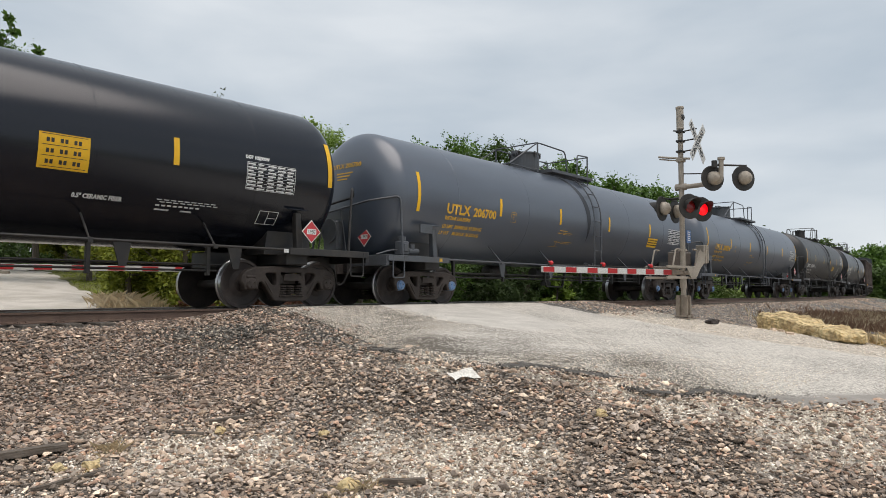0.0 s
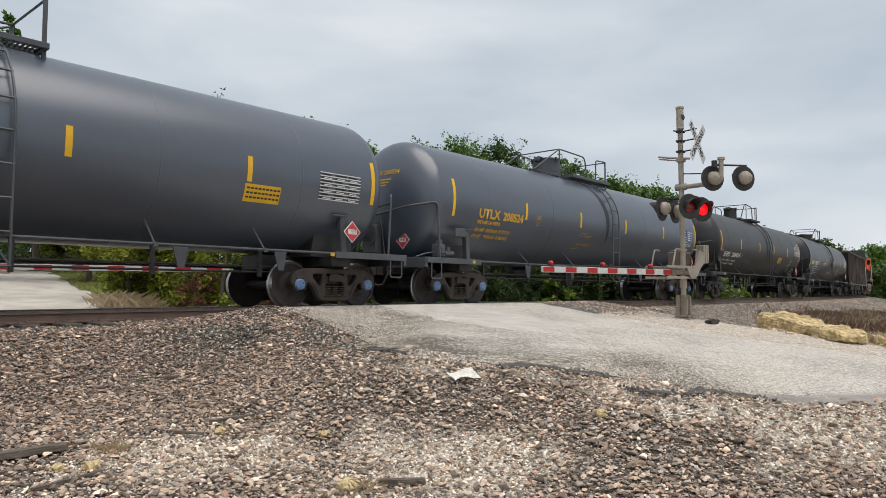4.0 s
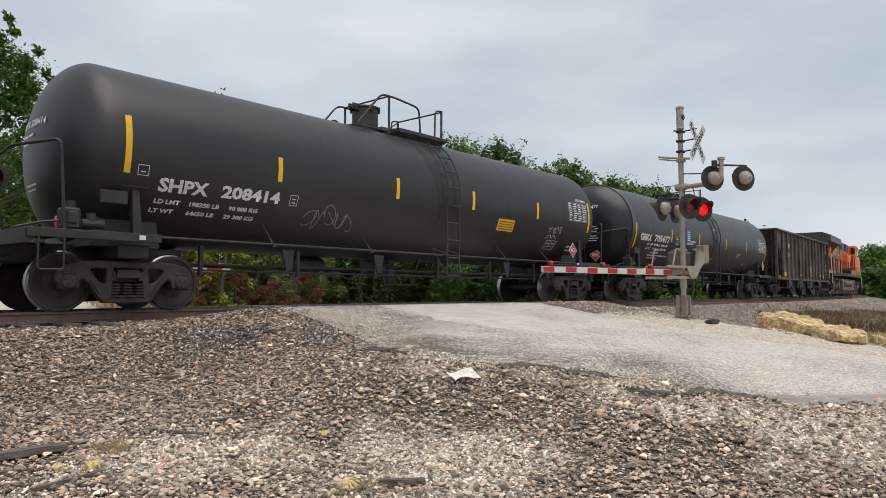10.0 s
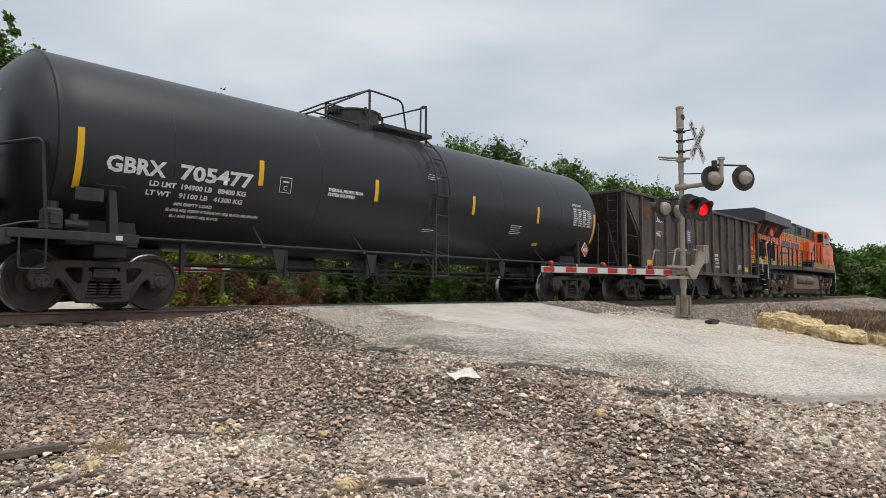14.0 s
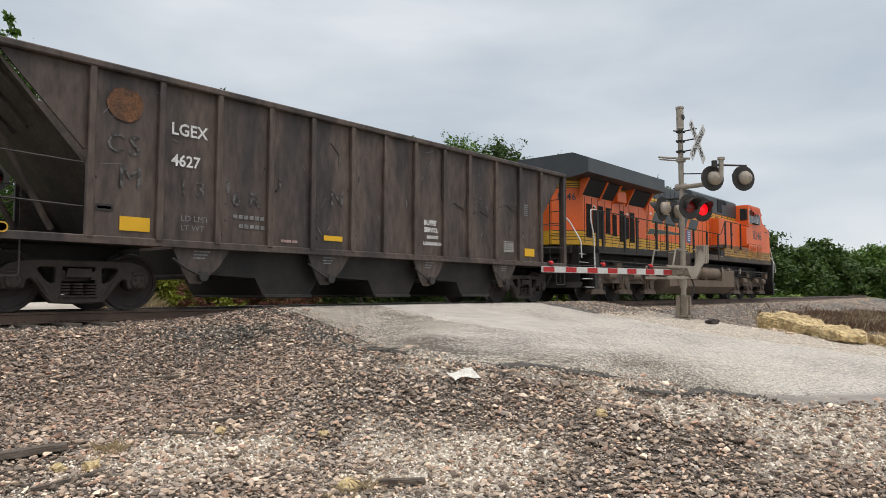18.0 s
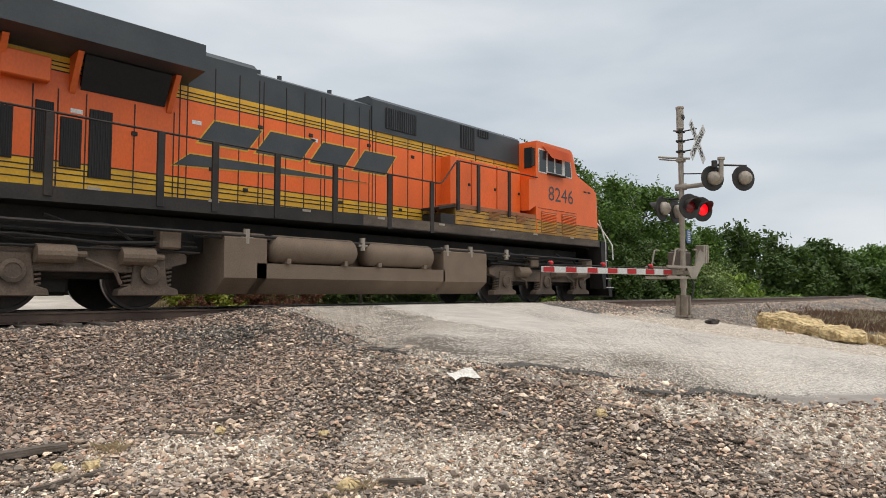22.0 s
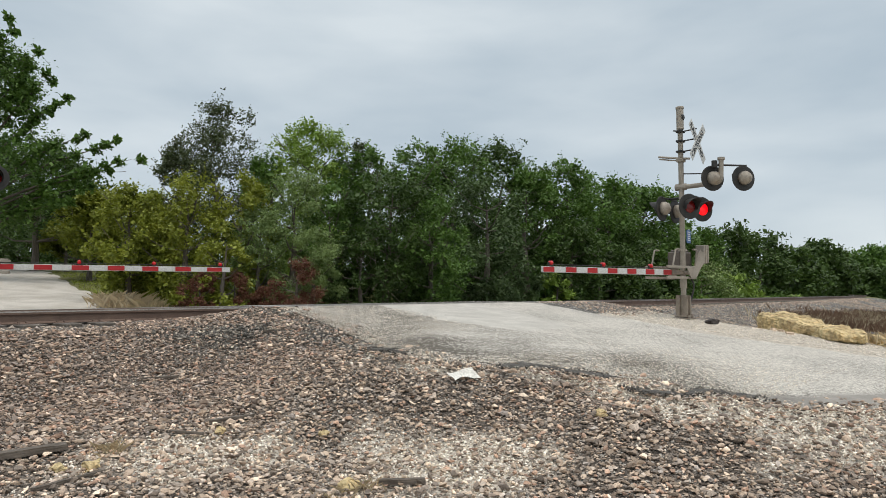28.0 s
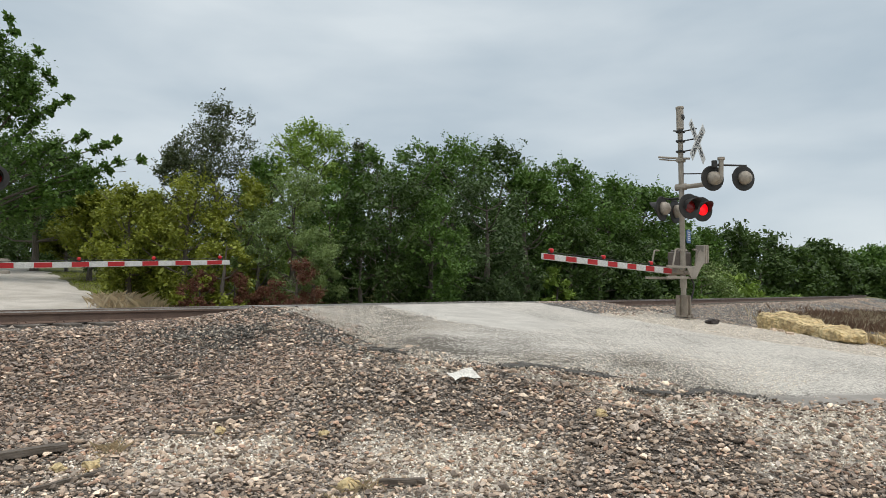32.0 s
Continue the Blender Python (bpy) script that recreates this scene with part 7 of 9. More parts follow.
def crossing_signal(n, w, last_red, tip=1.0, lamp_z=2.70):
    # n stripes of w metres on the gate arm, the last one cut short; lamp_z: the height of the lower flashers
    sig = root("crossing_signal", "weathered grey crossing signal mast with red flashers and a striped gate", "crossing signal", "crossing signals")
    bm = bmesh.new()
    cyl(bm, (0, 0, 0.0), (0, 0, 4.72), 0.063, 16)
    cyl(bm, (0, 0, 0.75), (0, 0, 1.0), 0.085, 16)
    part("mast", bm, M_GALV, sig, "dull grey steel mast", smooth=False)
    bm = bmesh.new()
    lathe(bm, [(4.66, 0.07), (4.70, 0.095), (4.72, 0.088), (5.20, 0.088), (5.20, 0.10), (5.24, 0.10), (5.25, 0.085), (5.25, 0.02)], "z", 20)
    bell = part("bell", bm, M_GALV, sig, "grey cylindrical bell on the mast top")
    bm = bmesh.new()
    lathe(bm, [(-0.10, 0.01), (-0.098, 0.06), (-0.07, 0.085)], "y", 16, (0.0, 0, 4.98))
    part("bell_mouth", bm, M_SIGBLACK, bell)
    bm = bmesh.new()
    box(bm, -0.22, 0.22, -0.22, 0.22, 0.0, 0.035, 0.008)
    box(bm, -0.17, 0.17, -0.17, 0.17, 0.055, 0.09, 0.006)
    cyl(bm, (0, 0, 0.09), (0, 0, 0.58), 0.10, 14)
    part("base_casting", bm, M_GALVD, sig, "tan weathered flanged base casting")
    for k, (x, y) in enumerate(((-0.095, -0.08), (0.085, -0.09), (0.11, 0.07), (-0.09, 0.10))):
        bm = bmesh.new()
        prism(bm, [(x - 0.045, 0.09), (x + 0.045, 0.09), (x + 0.04, 0.50 + 0.04 * (k % 2)), (x - 0.03, 0.54 + 0.04 * (k % 2))], y - 0.045, y + 0.045)
        part("base_flange", bm, M_GALVD, sig)
    for x in (-0.14, 0.14):
        bm = bmesh.new()
        cyl(bm, (x, -0.14, 0.03), (x, -0.14, 0.11), 0.022, 8)
        part("anchor_bolt", bm, M_RUSTRAIL, sig)
    bm = bmesh.new()
    tube(bm, rounded([(0.15, -0.1, 0.4), (0.22, -0.14, 0.62), (0.30, -0.15, 0.85), (0.16, -0.1, 1.05)], 0.2), 0.022, 6)
    part("cable_conduit", bm, M_SIGBLACK, sig)
    # crossbuck
    for k, (word, ang) in enumerate((("RAILROAD", -45), ("CROSSING", 45))):
        m = Matrix.Translation((0.0, -0.42 - 0.012 * k, 4.31)) @ Matrix.Rotation(radians(-ang), 4, "Y")
        bm = bmesh.new()
        box(bm, -0.61, 0.61, -0.004, 0.004, -0.114, 0.114, 0.0)
        blade = part("crossbuck_blade", bm, M_WHITEREF, sig, "white crossbuck blade lettered in black")
        blade.matrix_local = m
        lettering(word, 0.135, flat_bend(-0.56, -0.008, -0.067), "crossbuck_lettering", M_SIGBLACK, blade, 1.12, bold=0.004)
    for z, x0 in ((4.62, -0.22), (4.38, -0.08), (4.12, -0.1)):
        bm = bmesh.new()
        tube(bm, [(x0, 0.08, z), (0.0, -0.05, z), (0.0, -0.41, z + 0.02)], 0.018, 6)
        box(bm, -0.10, 0.10, -0.08, 0.08, z - 0.025, z + 0.025, 0.006)
        part("sign_bracket", bm, M_SIGBLACK, sig)
    bm = bmesh.new()
    tube(bm, [(-0.05, 0.55, 4.05), (-0.02, 0.0, 3.95), (0.04, -0.22, 3.93)], 0.028, 6)
    tube(bm, [(0.0, 0.55, 4.0), (0.0, 0.05, 3.90)], 0.018, 6)
    part("antenna_arm", bm, M_GALV, sig)
    bm = bmesh.new()
    box(bm, -0.09, 0.09, -0.09, 0.09, 3.86, 3.95, 0.01)
    part("mast_clamp", bm, M_GALV, sig)
    # lower flashers, two faces back to back
    for face, y in ((241, -0.34), (88, 0.34)):
        a = radians(face)
        c = Vector((0.02, y, lamp_z))
        side = Vector((1, 0, 0))
        for k in (-1, 1):
            p = c + side * 0.40 * k
            flasher(sig, p.x, p.y, p.z, face, k == 1)
        bm = bmesh.new()
        tube(bm, [c - side * 0.38 + Vector((0, 0, 0.27)), c + side * 0.38 + Vector((0, 0, 0.27))], 0.025, 8)
        tube(bm, [c + Vector((0, 0, 0.27)), (0, 0, lamp_z + 0.27)], 0.03, 8)
        part("flasher_arm", bm, M_SIGBLACK, sig)
    # upper flashers on a side arm, turned away
    bm = bmesh.new()
    tube(bm, rounded([(0, 0.1, 3.24), (0.0, -0.3, 3.24), (0.02, -0.95, 3.27), (0.02, -0.97, 3.82)], 0.12), 0.058, 10)
    cyl(bm, (0.02, -0.97, 3.80), (0.02, -0.97, 3.86), 0.085, 12)
    cyl(bm, (0, 0.14, 3.24), (0, -0.12, 3.24), 0.085, 12)
    part("side_arm", bm, M_GALV, sig, "grey pipe side arm")
    bm = bmesh.new()
    tube(bm, [(0, 0, 3.57), (0.0, -0.5, 3.52), (0.02, -0.95, 3.40)], 0.016, 6)
    part("stay_rod", bm, M_SIGBLACK, sig)
    side = Vector((0.661, -0.75, 0))
    c = Vector((0.02, -0.97, 3.38))
    for k, off in ((-1, 0.16), (1, 0.58)):
        p = c + side * off * k + Vector((0.10, 0.09, 0.0))
        flasher(sig, p.x, p.y, p.z, 41 + 14, False)
    bm = bmesh.new()
    tube(bm, [c - side * 0.2 + Vector((0, 0, 0.30)), c + side * 0.6 + Vector((0, 0, 0.28))], 0.022, 8)
    cyl(bm, tuple(c - side * 0.16 + Vector((0, 0, 0.24))), tuple(c - side * 0.16 + Vector((0, 0, 0.40))), 0.07, 10)
    part("flasher_crossbar", bm, M_SIGBLACK, sig)
    # gate mechanism
    ax = Vector((-0.975, 0.22, 0)).normalized()
    turn = Matrix.Rotation(math.atan2(ax.y, ax.x), 4, "Z")

    def mech(name, build, material, label=""):
        b = bmesh.new()
        build(b)
        o = part(name, b, material, sig, label)
        o.matrix_local = turn
        return o
    mech("mechanism_case", lambda b: (box(b, -0.47, 0.02, -0.44, -0.07, 1.28, 1.66, 0.03), box(b, -0.40, -0.05, -0.40, -0.10, 1.66, 1.70, 0.015)), M_CASE, "brown gate mechanism case")
    mech("mechanism_case_door", lambda b: box(b, -0.40, -0.06, -0.07, -0.05, 1.32, 1.62, 0.01), M_CASE)
    mech("case_hinge", lambda b: cyl(b, (-0.41, -0.055, 1.34), (-0.41, -0.055, 1.60), 0.014, 8), M_SIGBLACK)
    for y in (-0.50, 0.11):
        for z in (1.005, 1.265):
            mech("support_bar", lambda b: box(b, -0.36, 0.80, y - 0.02, y + 0.02, z - 0.03, z + 0.03, 0.006), M_GALV, "tan steel support bar")
        mech("gate_fork", lambda b: prism(b, [(0.06, 1.23), (-0.26, 1.29), (-0.43, 1.68), (-0.68, 1.64), (-0.65, 1.40), (-0.47, 1.23), (-0.31, 1.02), (-0.08, 1.0)], y + 0.03, y + 0.06), M_GALV,
             "tan steel gate fork")
        mech("fork_brace", lambda b: tube(b, rounded([(0.56, y, 1.28), (0.44, y, 1.69), (0.26, y, 1.69)], 0.05), 0.022, 6), M_GALV)
        mech("fork_brace", lambda b: tube(b, rounded([(-0.33, y, 1.28), (-0.42, y, 1.70), (-0.26, y, 1.70)], 0.05), 0.022, 6), M_GALV)
    mech("pivot_shaft", lambda b: cyl(b, (0, -0.48, 1.13), (0, 0.16, 1.13), 0.05, 12), M_GALVD)
    mech("mast_collar", lambda b: cyl(b, (0, 0, 1.66), (0, 0, 1.71), 0.10, 14), M_GALV)
    for k in range(3):
        mech("counterweight", lambda b: (box(b, -0.76 - 0.08 * k, -0.70 - 0.08 * k, -0.12, 0.12, 1.36 + 0.01 * k, 1.83, 0.012), box(b, -0.72 - 0.08 * k, -0.68 - 0.08 * k, -0.03, 0.03, 1.44, 1.74, 0.006)), M_GALV,
             "grey slotted counterweight plate")
    mech("counterweight_rod", lambda b: cyl(b, (-0.60, 0.0, 1.50), (-1.02, 0.0, 1.50), 0.018, 8), M_SIGBLACK)
    bm = bmesh.new()
    box(bm, 0.06, 0.30, -0.09, -0.075, 1.86, 2.18, 0.004)
    plate = part("notice_plate", bm, M_BLUESIGN, sig, "small blue notice plate")
    bars([(0.03, 0.04 + 0.05 * k, 0.17 - 0.02 * (k % 2), 0.022) for k in range(5)], flat_bend(0.06, -0.094, 1.88), "notice_lines", M_WTEXT, plate)
    # gate arm: pivots about the mechanism; its own x runs along the arm
    bm = bmesh.new()
    x0, end = 0.50, 0.50 + (n - 1 + tip) * w
    box(bm, 0.0, x0, -0.05, 0.05, -0.05, 0.06, 0.012)
    arm = part("gate_arm", bm, M_GALVD, sig, "red and white striped gate arm with red lamps")
    for k in range(n):
        bm = bmesh.new()
        h = 0.070 - 0.010 * k / n
        a, b = x0 + k * w, min(end, x0 + (k + 1) * w)
        red = (n - 1 - k) % 2 == (0 if last_red else 1)
        box(bm, a, b, -0.03, 0.03, -h, h, 0.006)
        stripe = part("white_stripe", bm, M_WHITEREF, arm, "white board of the gate arm")
        if red:
            bm = bmesh.new()
            for y in (-0.032, 0.032):
                box(bm, a + 0.004, b - 0.012, y - 0.002, y + 0.002, -h + 0.010, h - 0.008)
            part("red_stripe", bm, M_REDREF, stripe, "red reflective sheeting")
    for x in (end - 0.25, end - 1.85, end - 3.5):
        bm = bmesh.new()
        lathe(bm, [(-0.06, 0.01), (-0.055, 0.03), (-0.035, 0.046), (0.035, 0.046), (0.055, 0.03), (0.06, 0.01)], "y", 14, (x, 0, 0.135))
        lamp = part("arm_lamp", bm, M_ARMLAMP, arm, "small red gate arm lamp", smooth=True)
        bm = bmesh.new()
        box(bm, x - 0.055, x + 0.055, -0.035, 0.035, 0.066, 0.092, 0.006)
        box(bm, x + 0.045, x + 0.075, -0.02, 0.02, 0.075, 0.15, 0.006)
        part("lamp_bracket", bm, M_SIGBLACK, lamp)
    bm = bmesh.new()
    tube(bm, [(x0, 0.0, 0.10), (x0 + 0.6 * n * w, 0.0, 0.105), (end - 0.2, 0, 0.10)], 0.008, 5)
    part("lamp_cable", bm, M_SIGBLACK, arm)
    arm.matrix_local = Matrix.Translation((0, 0, 1.13)) @ turn
    return sig, arm, turn


NEAR_SIGNAL, NEAR_ARM, ARM_TURN = crossing_signal(13, 0.328, True)
NEAR_AT = (16.48, -5.42, float(height(np.array(16.48), np.array(-5.42))) - 0.01)
NEAR_SIGNAL.location = NEAR_AT
FAR_SIGNAL, FAR_ARM, _t = crossing_signal(14, 0.385, False, 0.5, 3.12)
FAR_SIGNAL.location, FAR_SIGNAL.rotation_euler = (4.45, 5.97, -0.27), (0, 0, radians(172.5))


def gate_motions():
    for arm, last in ((NEAR_ARM, 3.2), (FAR_ARM, 2.0)):
        rows = []
        for t, f in ((0.0, 0.0), (16.0, 0.0), (31.4, 0.0), (31.6, 0.05), (31.8, 0.2), (31.9, 0.45), (32.0, 1.0)):
            rows.append((t, Matrix.Translation((0, 0, 1.13)) @ ARM_TURN @ Matrix.Rotation(-radians(last * f), 4, "Y")))
        walk(arm, rows)

# ---- trees and undergrowth ----


def leaf_mat(name, c1, c2, gloss=0.5):
    """Leaves that vary one from another and let some light through."""
    m = bpy.data.materials.new(name)
    m.use_nodes = True
    n, l = m.node_tree.nodes, m.node_tree.links
    b, out = n["Principled BSDF"], n["Material Output"]
    b.inputs["Roughness"].default_value, b.inputs["Specular IOR Level"].default_value = gloss, 0.35
    g = n.new("ShaderNodeNewGeometry")
    no = n.new("ShaderNodeTexNoise")
    no.inputs["Scale"].default_value = 0.8
    l.new(g.outputs["Position"], no.inputs["Vector"])
    ad = n.new("ShaderNodeMath")
    ad.operation = "MULTIPLY_ADD"
    ad.inputs[1].default_value, ad.inputs[2].default_value = 0.55, -0.05
    l.new(g.outputs["Random Per Island"], ad.inputs[0])
    a2 = n.new("ShaderNodeMath")
    a2.operation = "MULTIPLY_ADD"
    a2.inputs[1].default_value = 0.9
    l.new(no.outputs[0], a2.inputs[0])
    l.new(ad.outputs[0], a2.inputs[2])
    mx = n.new("ShaderNodeMix")
    mx.data_type = "RGBA"
    mx.inputs[6].default_value, mx.inputs[7].default_value = (*c1, 1), (*c2, 1)
    l.new(a2.outputs[0], mx.inputs[0])
    l.new(mx.outputs[2], b.inputs["Base Color"])
    tr = n.new("ShaderNodeBsdfTranslucent")
    l.new(mx.outputs[2], tr.inputs["Color"])
    ms = n.new("ShaderNodeMixShader")
    ms.inputs[0].default_value = 0.26
    l.new(b.outputs[0], ms.inputs[1])
    l.new(tr.outputs[0], ms.inputs[2])
    l.new(ms.outputs[0], out.inputs["Surface"])
    return m


LEAVES = {
    "dark": (leaf_mat("dark_green_leaves", (0.013, 0.032, 0.008), (0.078, 0.134, 0.026)), "dense dark green broadleaf tree"),
    "mid": (leaf_mat("mid_green_leaves", (0.024, 0.062, 0.012), (0.135, 0.240, 0.044)), "mid-green broadleaf tree with feathery shoots"),
    "grey": (leaf_mat("grey_green_leaves", (0.026, 0.051, 0.017), (0.100, 0.155, 0.052)), "dull grey-green broadleaf tree"),
    "light": (leaf_mat("light_green_leaves", (0.102, 0.167, 0.046), (0.248, 0.328, 0.112)), "light green willowy bush"),
    "bright": (leaf_mat("bright_green_leaves", (0.110, 0.195, 0.028), (0.285, 0.400, 0.075)), "bright green young tree"),
    "yellow": (leaf_mat("yellow_green_leaves", (0.082, 0.115, 0.014), (0.300, 0.330, 0.042)), "yellow-green thicket tree in summer leaf"),
    "rust": (leaf_mat("rust_brown_leaves", (0.085, 0.036, 0.022), (0.215, 0.095, 0.058), 0.8), "rust-brown withered shrub beside the track"),
    "sparse": (leaf_mat("sparse_olive_leaves", (0.033, 0.052, 0.021), (0.108, 0.136, 0.056)), "thin-leaved olive tree with open twigs"),
}


M_STRAW = leaf_mat("straw_blades", (0.66, 0.54, 0.36), (0.85, 0.74, 0.54), 0.9)
M_RUSTBLADE = leaf_mat("withered_weed_blades", (0.22, 0.13, 0.085), (0.42, 0.28, 0.19), 0.9)


def mesh_of(name, v, f, material):
    me = bpy.data.meshes.new(name)
    me.vertices.add(len(v))
    me.vertices.foreach_set("co", np.asarray(v, np.float32).ravel())
    f = np.asarray(f, np.int32)
    k = f.shape[1]
    me.loops.add(f.size)
    me.loops.foreach_set("vertex_index", f.ravel())
    me.polygons.add(len(f))
    me.polygons.foreach_set("loop_start", np.arange(0, f.size, k, dtype=np.int32))
    me.update(calc_edges=True)
    me.materials.append(material)
    return me


def leaf_cloud(tips, dirs, span, rnd, per, leaf):
    """Leaves set along twigs that end at tips and run back along dirs for span metres; their faces turn up and outwards."""
    n = len(tips)
    t = rnd.uniform(0, 1, (n, per)) ** 0.8
    base = tips[:, None, :] - dirs[:, None, :] * (t * span[:, None])[..., None]
    base = base + rnd.normal(0, 0.16, base.shape) * span[:, None, None]
    nrm = dirs[:, None, :] * 0.75 + np.array([0, 0, 0.75]) + rnd.normal(0, 0.62, base.shape)
    nrm /= np.linalg.norm(nrm, axis=-1, keepdims=True)
    out = np.cross(nrm, rnd.normal(0, 1, base.shape)) + dirs[:, None, :] * 0.35
    out[..., 2] -= 0.18
    out /= np.linalg.norm(out, axis=-1, keepdims=True) + 1e-6
    side = np.cross(nrm, out)
    s = leaf * rnd.uniform(0.55, 1.3, (n, per, 1))
    b = base.reshape(-1, 3)
    o, sd = (out * s).reshape(-1, 3), (side * s * 0.34).reshape(-1, 3)
    v = np.stack([b, b + o * 0.5 + sd, b + o, b + o * 0.5 - sd], 1).reshape(-1, 3)
    f = np.arange(len(v), dtype=np.int32).reshape(-1, 4)
    return v, f


def tree(x, y, top, r, kind, seed, amount=1.0, clear=0.0, arms=()):
    """A tree at (x, y): its top stands at the height top, its crown r metres wide from the trunk; arms: (reach, height) of long boughs on the road side."""
    rnd = np.random.RandomState(100 + seed)
    zb = float(height(np.array(x), np.array(y)))
    H = top - zb
    r = r * 1.22
    small = H < 3.2
    material, label = LEAVES[kind]
    near = math.hypot(x, y + 12)
    t = root("bush" if small else "tree", label if not small else label.replace("tree", "bush"), "bush" if small else "tree", at=(x, y, zb))
    # trunk and limbs
    bm = bmesh.new()
    lean = Vector((rnd.uniform(-0.06, 0.06), rnd.uniform(-0.06, 0.06), 1))
    tr = 0.02 * H + 0.02
    spine = [lean * (H * k) + Vector((rnd.normal(0, 0.03), rnd.normal(0, 0.03), 0)) * H * 0.25 for k in (0, 0.13, 0.3, 0.47, 0.62, 0.74)]
    spine[0] = Vector((0, 0, -0.1))
    rad = [tr * 1.35, tr, tr * 0.8, tr * 0.55, tr * 0.3, tr * 0.12]
    for k in range(5):
        cyl(bm, spine[k], spine[k + 1], rad[k], 8, rad[k + 1])
    limbs = []
    nl = 6 if small else 11
    for k in range(nl):
        u = 0.18 + 0.68 * (k + rnd.uniform(0, 1)) / nl
        a = k * 2.4 + rnd.uniform(-0.5, 0.5)
        i = min(4, int(np.interp(u, [0, 0.15, 0.35, 0.55, 0.75, 0.9], [0, 1, 2, 3, 4, 5])))
        p = spine[i].lerp(spine[i + 1], 0.5)
        reach = r * rnd.uniform(0.55, 0.85) * math.sqrt(max(0.1, 1 - (u - 0.4) ** 2 * 2.2))
        e = p + Vector((math.cos(a) * reach, math.sin(a) * reach, H * rnd.uniform(0.08, 0.2)))
        mid = p.lerp(e, 0.5) + Vector((0, 0, -0.03 * H))
        cyl(bm, p, mid, tr * 0.45 * (1 - u * 0.6), 6, tr * 0.3 * (1 - u * 0.6))
        cyl(bm, mid, e, tr * 0.3 * (1 - u * 0.6), 6, 0.01)
        limbs.append((p, e))
    for reach, up in arms:
        e = Vector((0.66 * reach, -0.75 * reach, up - zb))
        p = Vector((0, 0, (up - zb) * 0.55))
        mid = p.lerp(e, 0.55) + Vector((0, 0, 0.3))
        cyl(bm, p, mid, tr * 0.3, 6, tr * 0.16)
        cyl(bm, mid, e, tr * 0.16, 6, 0.008)
        limbs.append((mid, e))
    part("trunk", bm, M_BARK, t)
    # crown: lobes of many leafy twigs with an uneven outline, the lobes denser at their heart
    lobes = []
    thin = kind == "sparse"
    nlob = int((24 if small else 62) * (0.75 + 0.4 * min(amount, 1.6))) if not thin else 34
    for k in range(nlob):
        u = rnd.uniform(0.03 + clear, 0.96) if not thin else rnd.uniform(0.38, 0.97)
        prof = math.sin(math.pi * (0.16 + 0.78 * u)) ** 0.5
        if not small and near > 20:
            # the foot of the crown stands back under the boughs above it
            prof *= 0.62 + 0.38 * min(1.0, u / 0.34)
        a = rnd.uniform(0, 2 * math.pi)
        d = r * prof * math.sqrt(rnd.uniform(0.10, 1)) * 0.86
        s = r * rnd.uniform(0.19, 0.35)
        lobes.append((math.cos(a) * d, math.sin(a) * d, u * H * 0.98 - s * 0.5, s))
    lobes.append((0, 0, H - r * 0.3, r * 0.3))
    for reach, up in arms:
        for k in range(7):
            u = 0.45 + 0.57 * k / 6
            p, e = limbs[-len(arms) + arms.index((reach, up))]
            q = Vector((0, 0, (up - zb) * 0.55)).lerp(e, u) + Vector((rnd.normal(0, 0.12), rnd.normal(0, 0.12), 0.25 * math.sin(math.pi * u)))
            lobes.append((q.x, q.y, q.z, 0.74 - 0.54 * u))
    tips, dirs, span = [], [], []
    total = int((600 if not thin else 330) * amount * (1.42 if not small else 1.1))
    weight = np.array([q[3] ** 2 for q in lobes])
    weight = weight / weight.sum()
    for (cx, cy, cz, s), wgt in zip(lobes, weight):
        m = max(8, int(total * wgt))
        d = rnd.normal(0, 1, (m, 3))
        d[:, 2] = d[:, 2] * 0.8 + 0.28
        d /= np.linalg.norm(d, axis=1, keepdims=True)
        rr = s * rnd.uniform(0.70, 1.12, (m, 1))
        long = rnd.uniform(0, 1, (m, 1)) > 0.86
        rr = np.where(long, rr * rnd.uniform(1.15, 1.5, (m, 1)), rr)
        p = np.array([cx, cy, cz]) + d * rr
        p[:, 2] = np.maximum(p[:, 2], 0.12 + clear * H * 0.8)
        up = d * np.array([0.9, 0.9, 0.7]) + np.array([0, 0, 0.40])
        up /= np.linalg.norm(up, axis=1, keepdims=True)
        tips.append(p)
        dirs.append(up)
        span.append(np.full(m, s * 0.60))
    tips, dirs, span = np.concatenate(tips), np.concatenate(dirs), np.concatenate(span)
    leaf = float(np.clip(0.0038 * near, 0.075, 0.55)) * {"sparse": 0.9, "light": 0.66, "bright": 0.95, "rust": 0.52}.get(kind, 1.0)
    v, f = leaf_cloud(tips, dirs, span, rnd, {"light": 19, "rust": 24}.get(kind, 13) if near < 45 else 8, leaf * (1.0 if near < 45 else 1.15))
    if not thin:
        # the leaves in the heart of each lobe, where little sky shows through
        heart = np.array([q[:3] for q in lobes])
        hs = np.array([q[3] for q in lobes])
        c = (heart[:, None, :] + rnd.normal(0, 0.26, (len(lobes), 30, 3)) * hs[:, None, None]).reshape(-1, 3)
        c[:, 2] = np.maximum(c[:, 2], 0.1)
        hd = rnd.normal(0, 1, c.shape)
        hd /= np.linalg.norm(hd, axis=1, keepdims=True)
        v2, f2 = leaf_cloud(c, hd, np.full(len(c), leaf), rnd, 1, leaf * 1.9)
        v, f = np.concatenate([v, v2]), np.concatenate([f, f2 + len(v)])
    crown = new("crown", mesh_of("crown", v, f, material))
    crown.parent = t
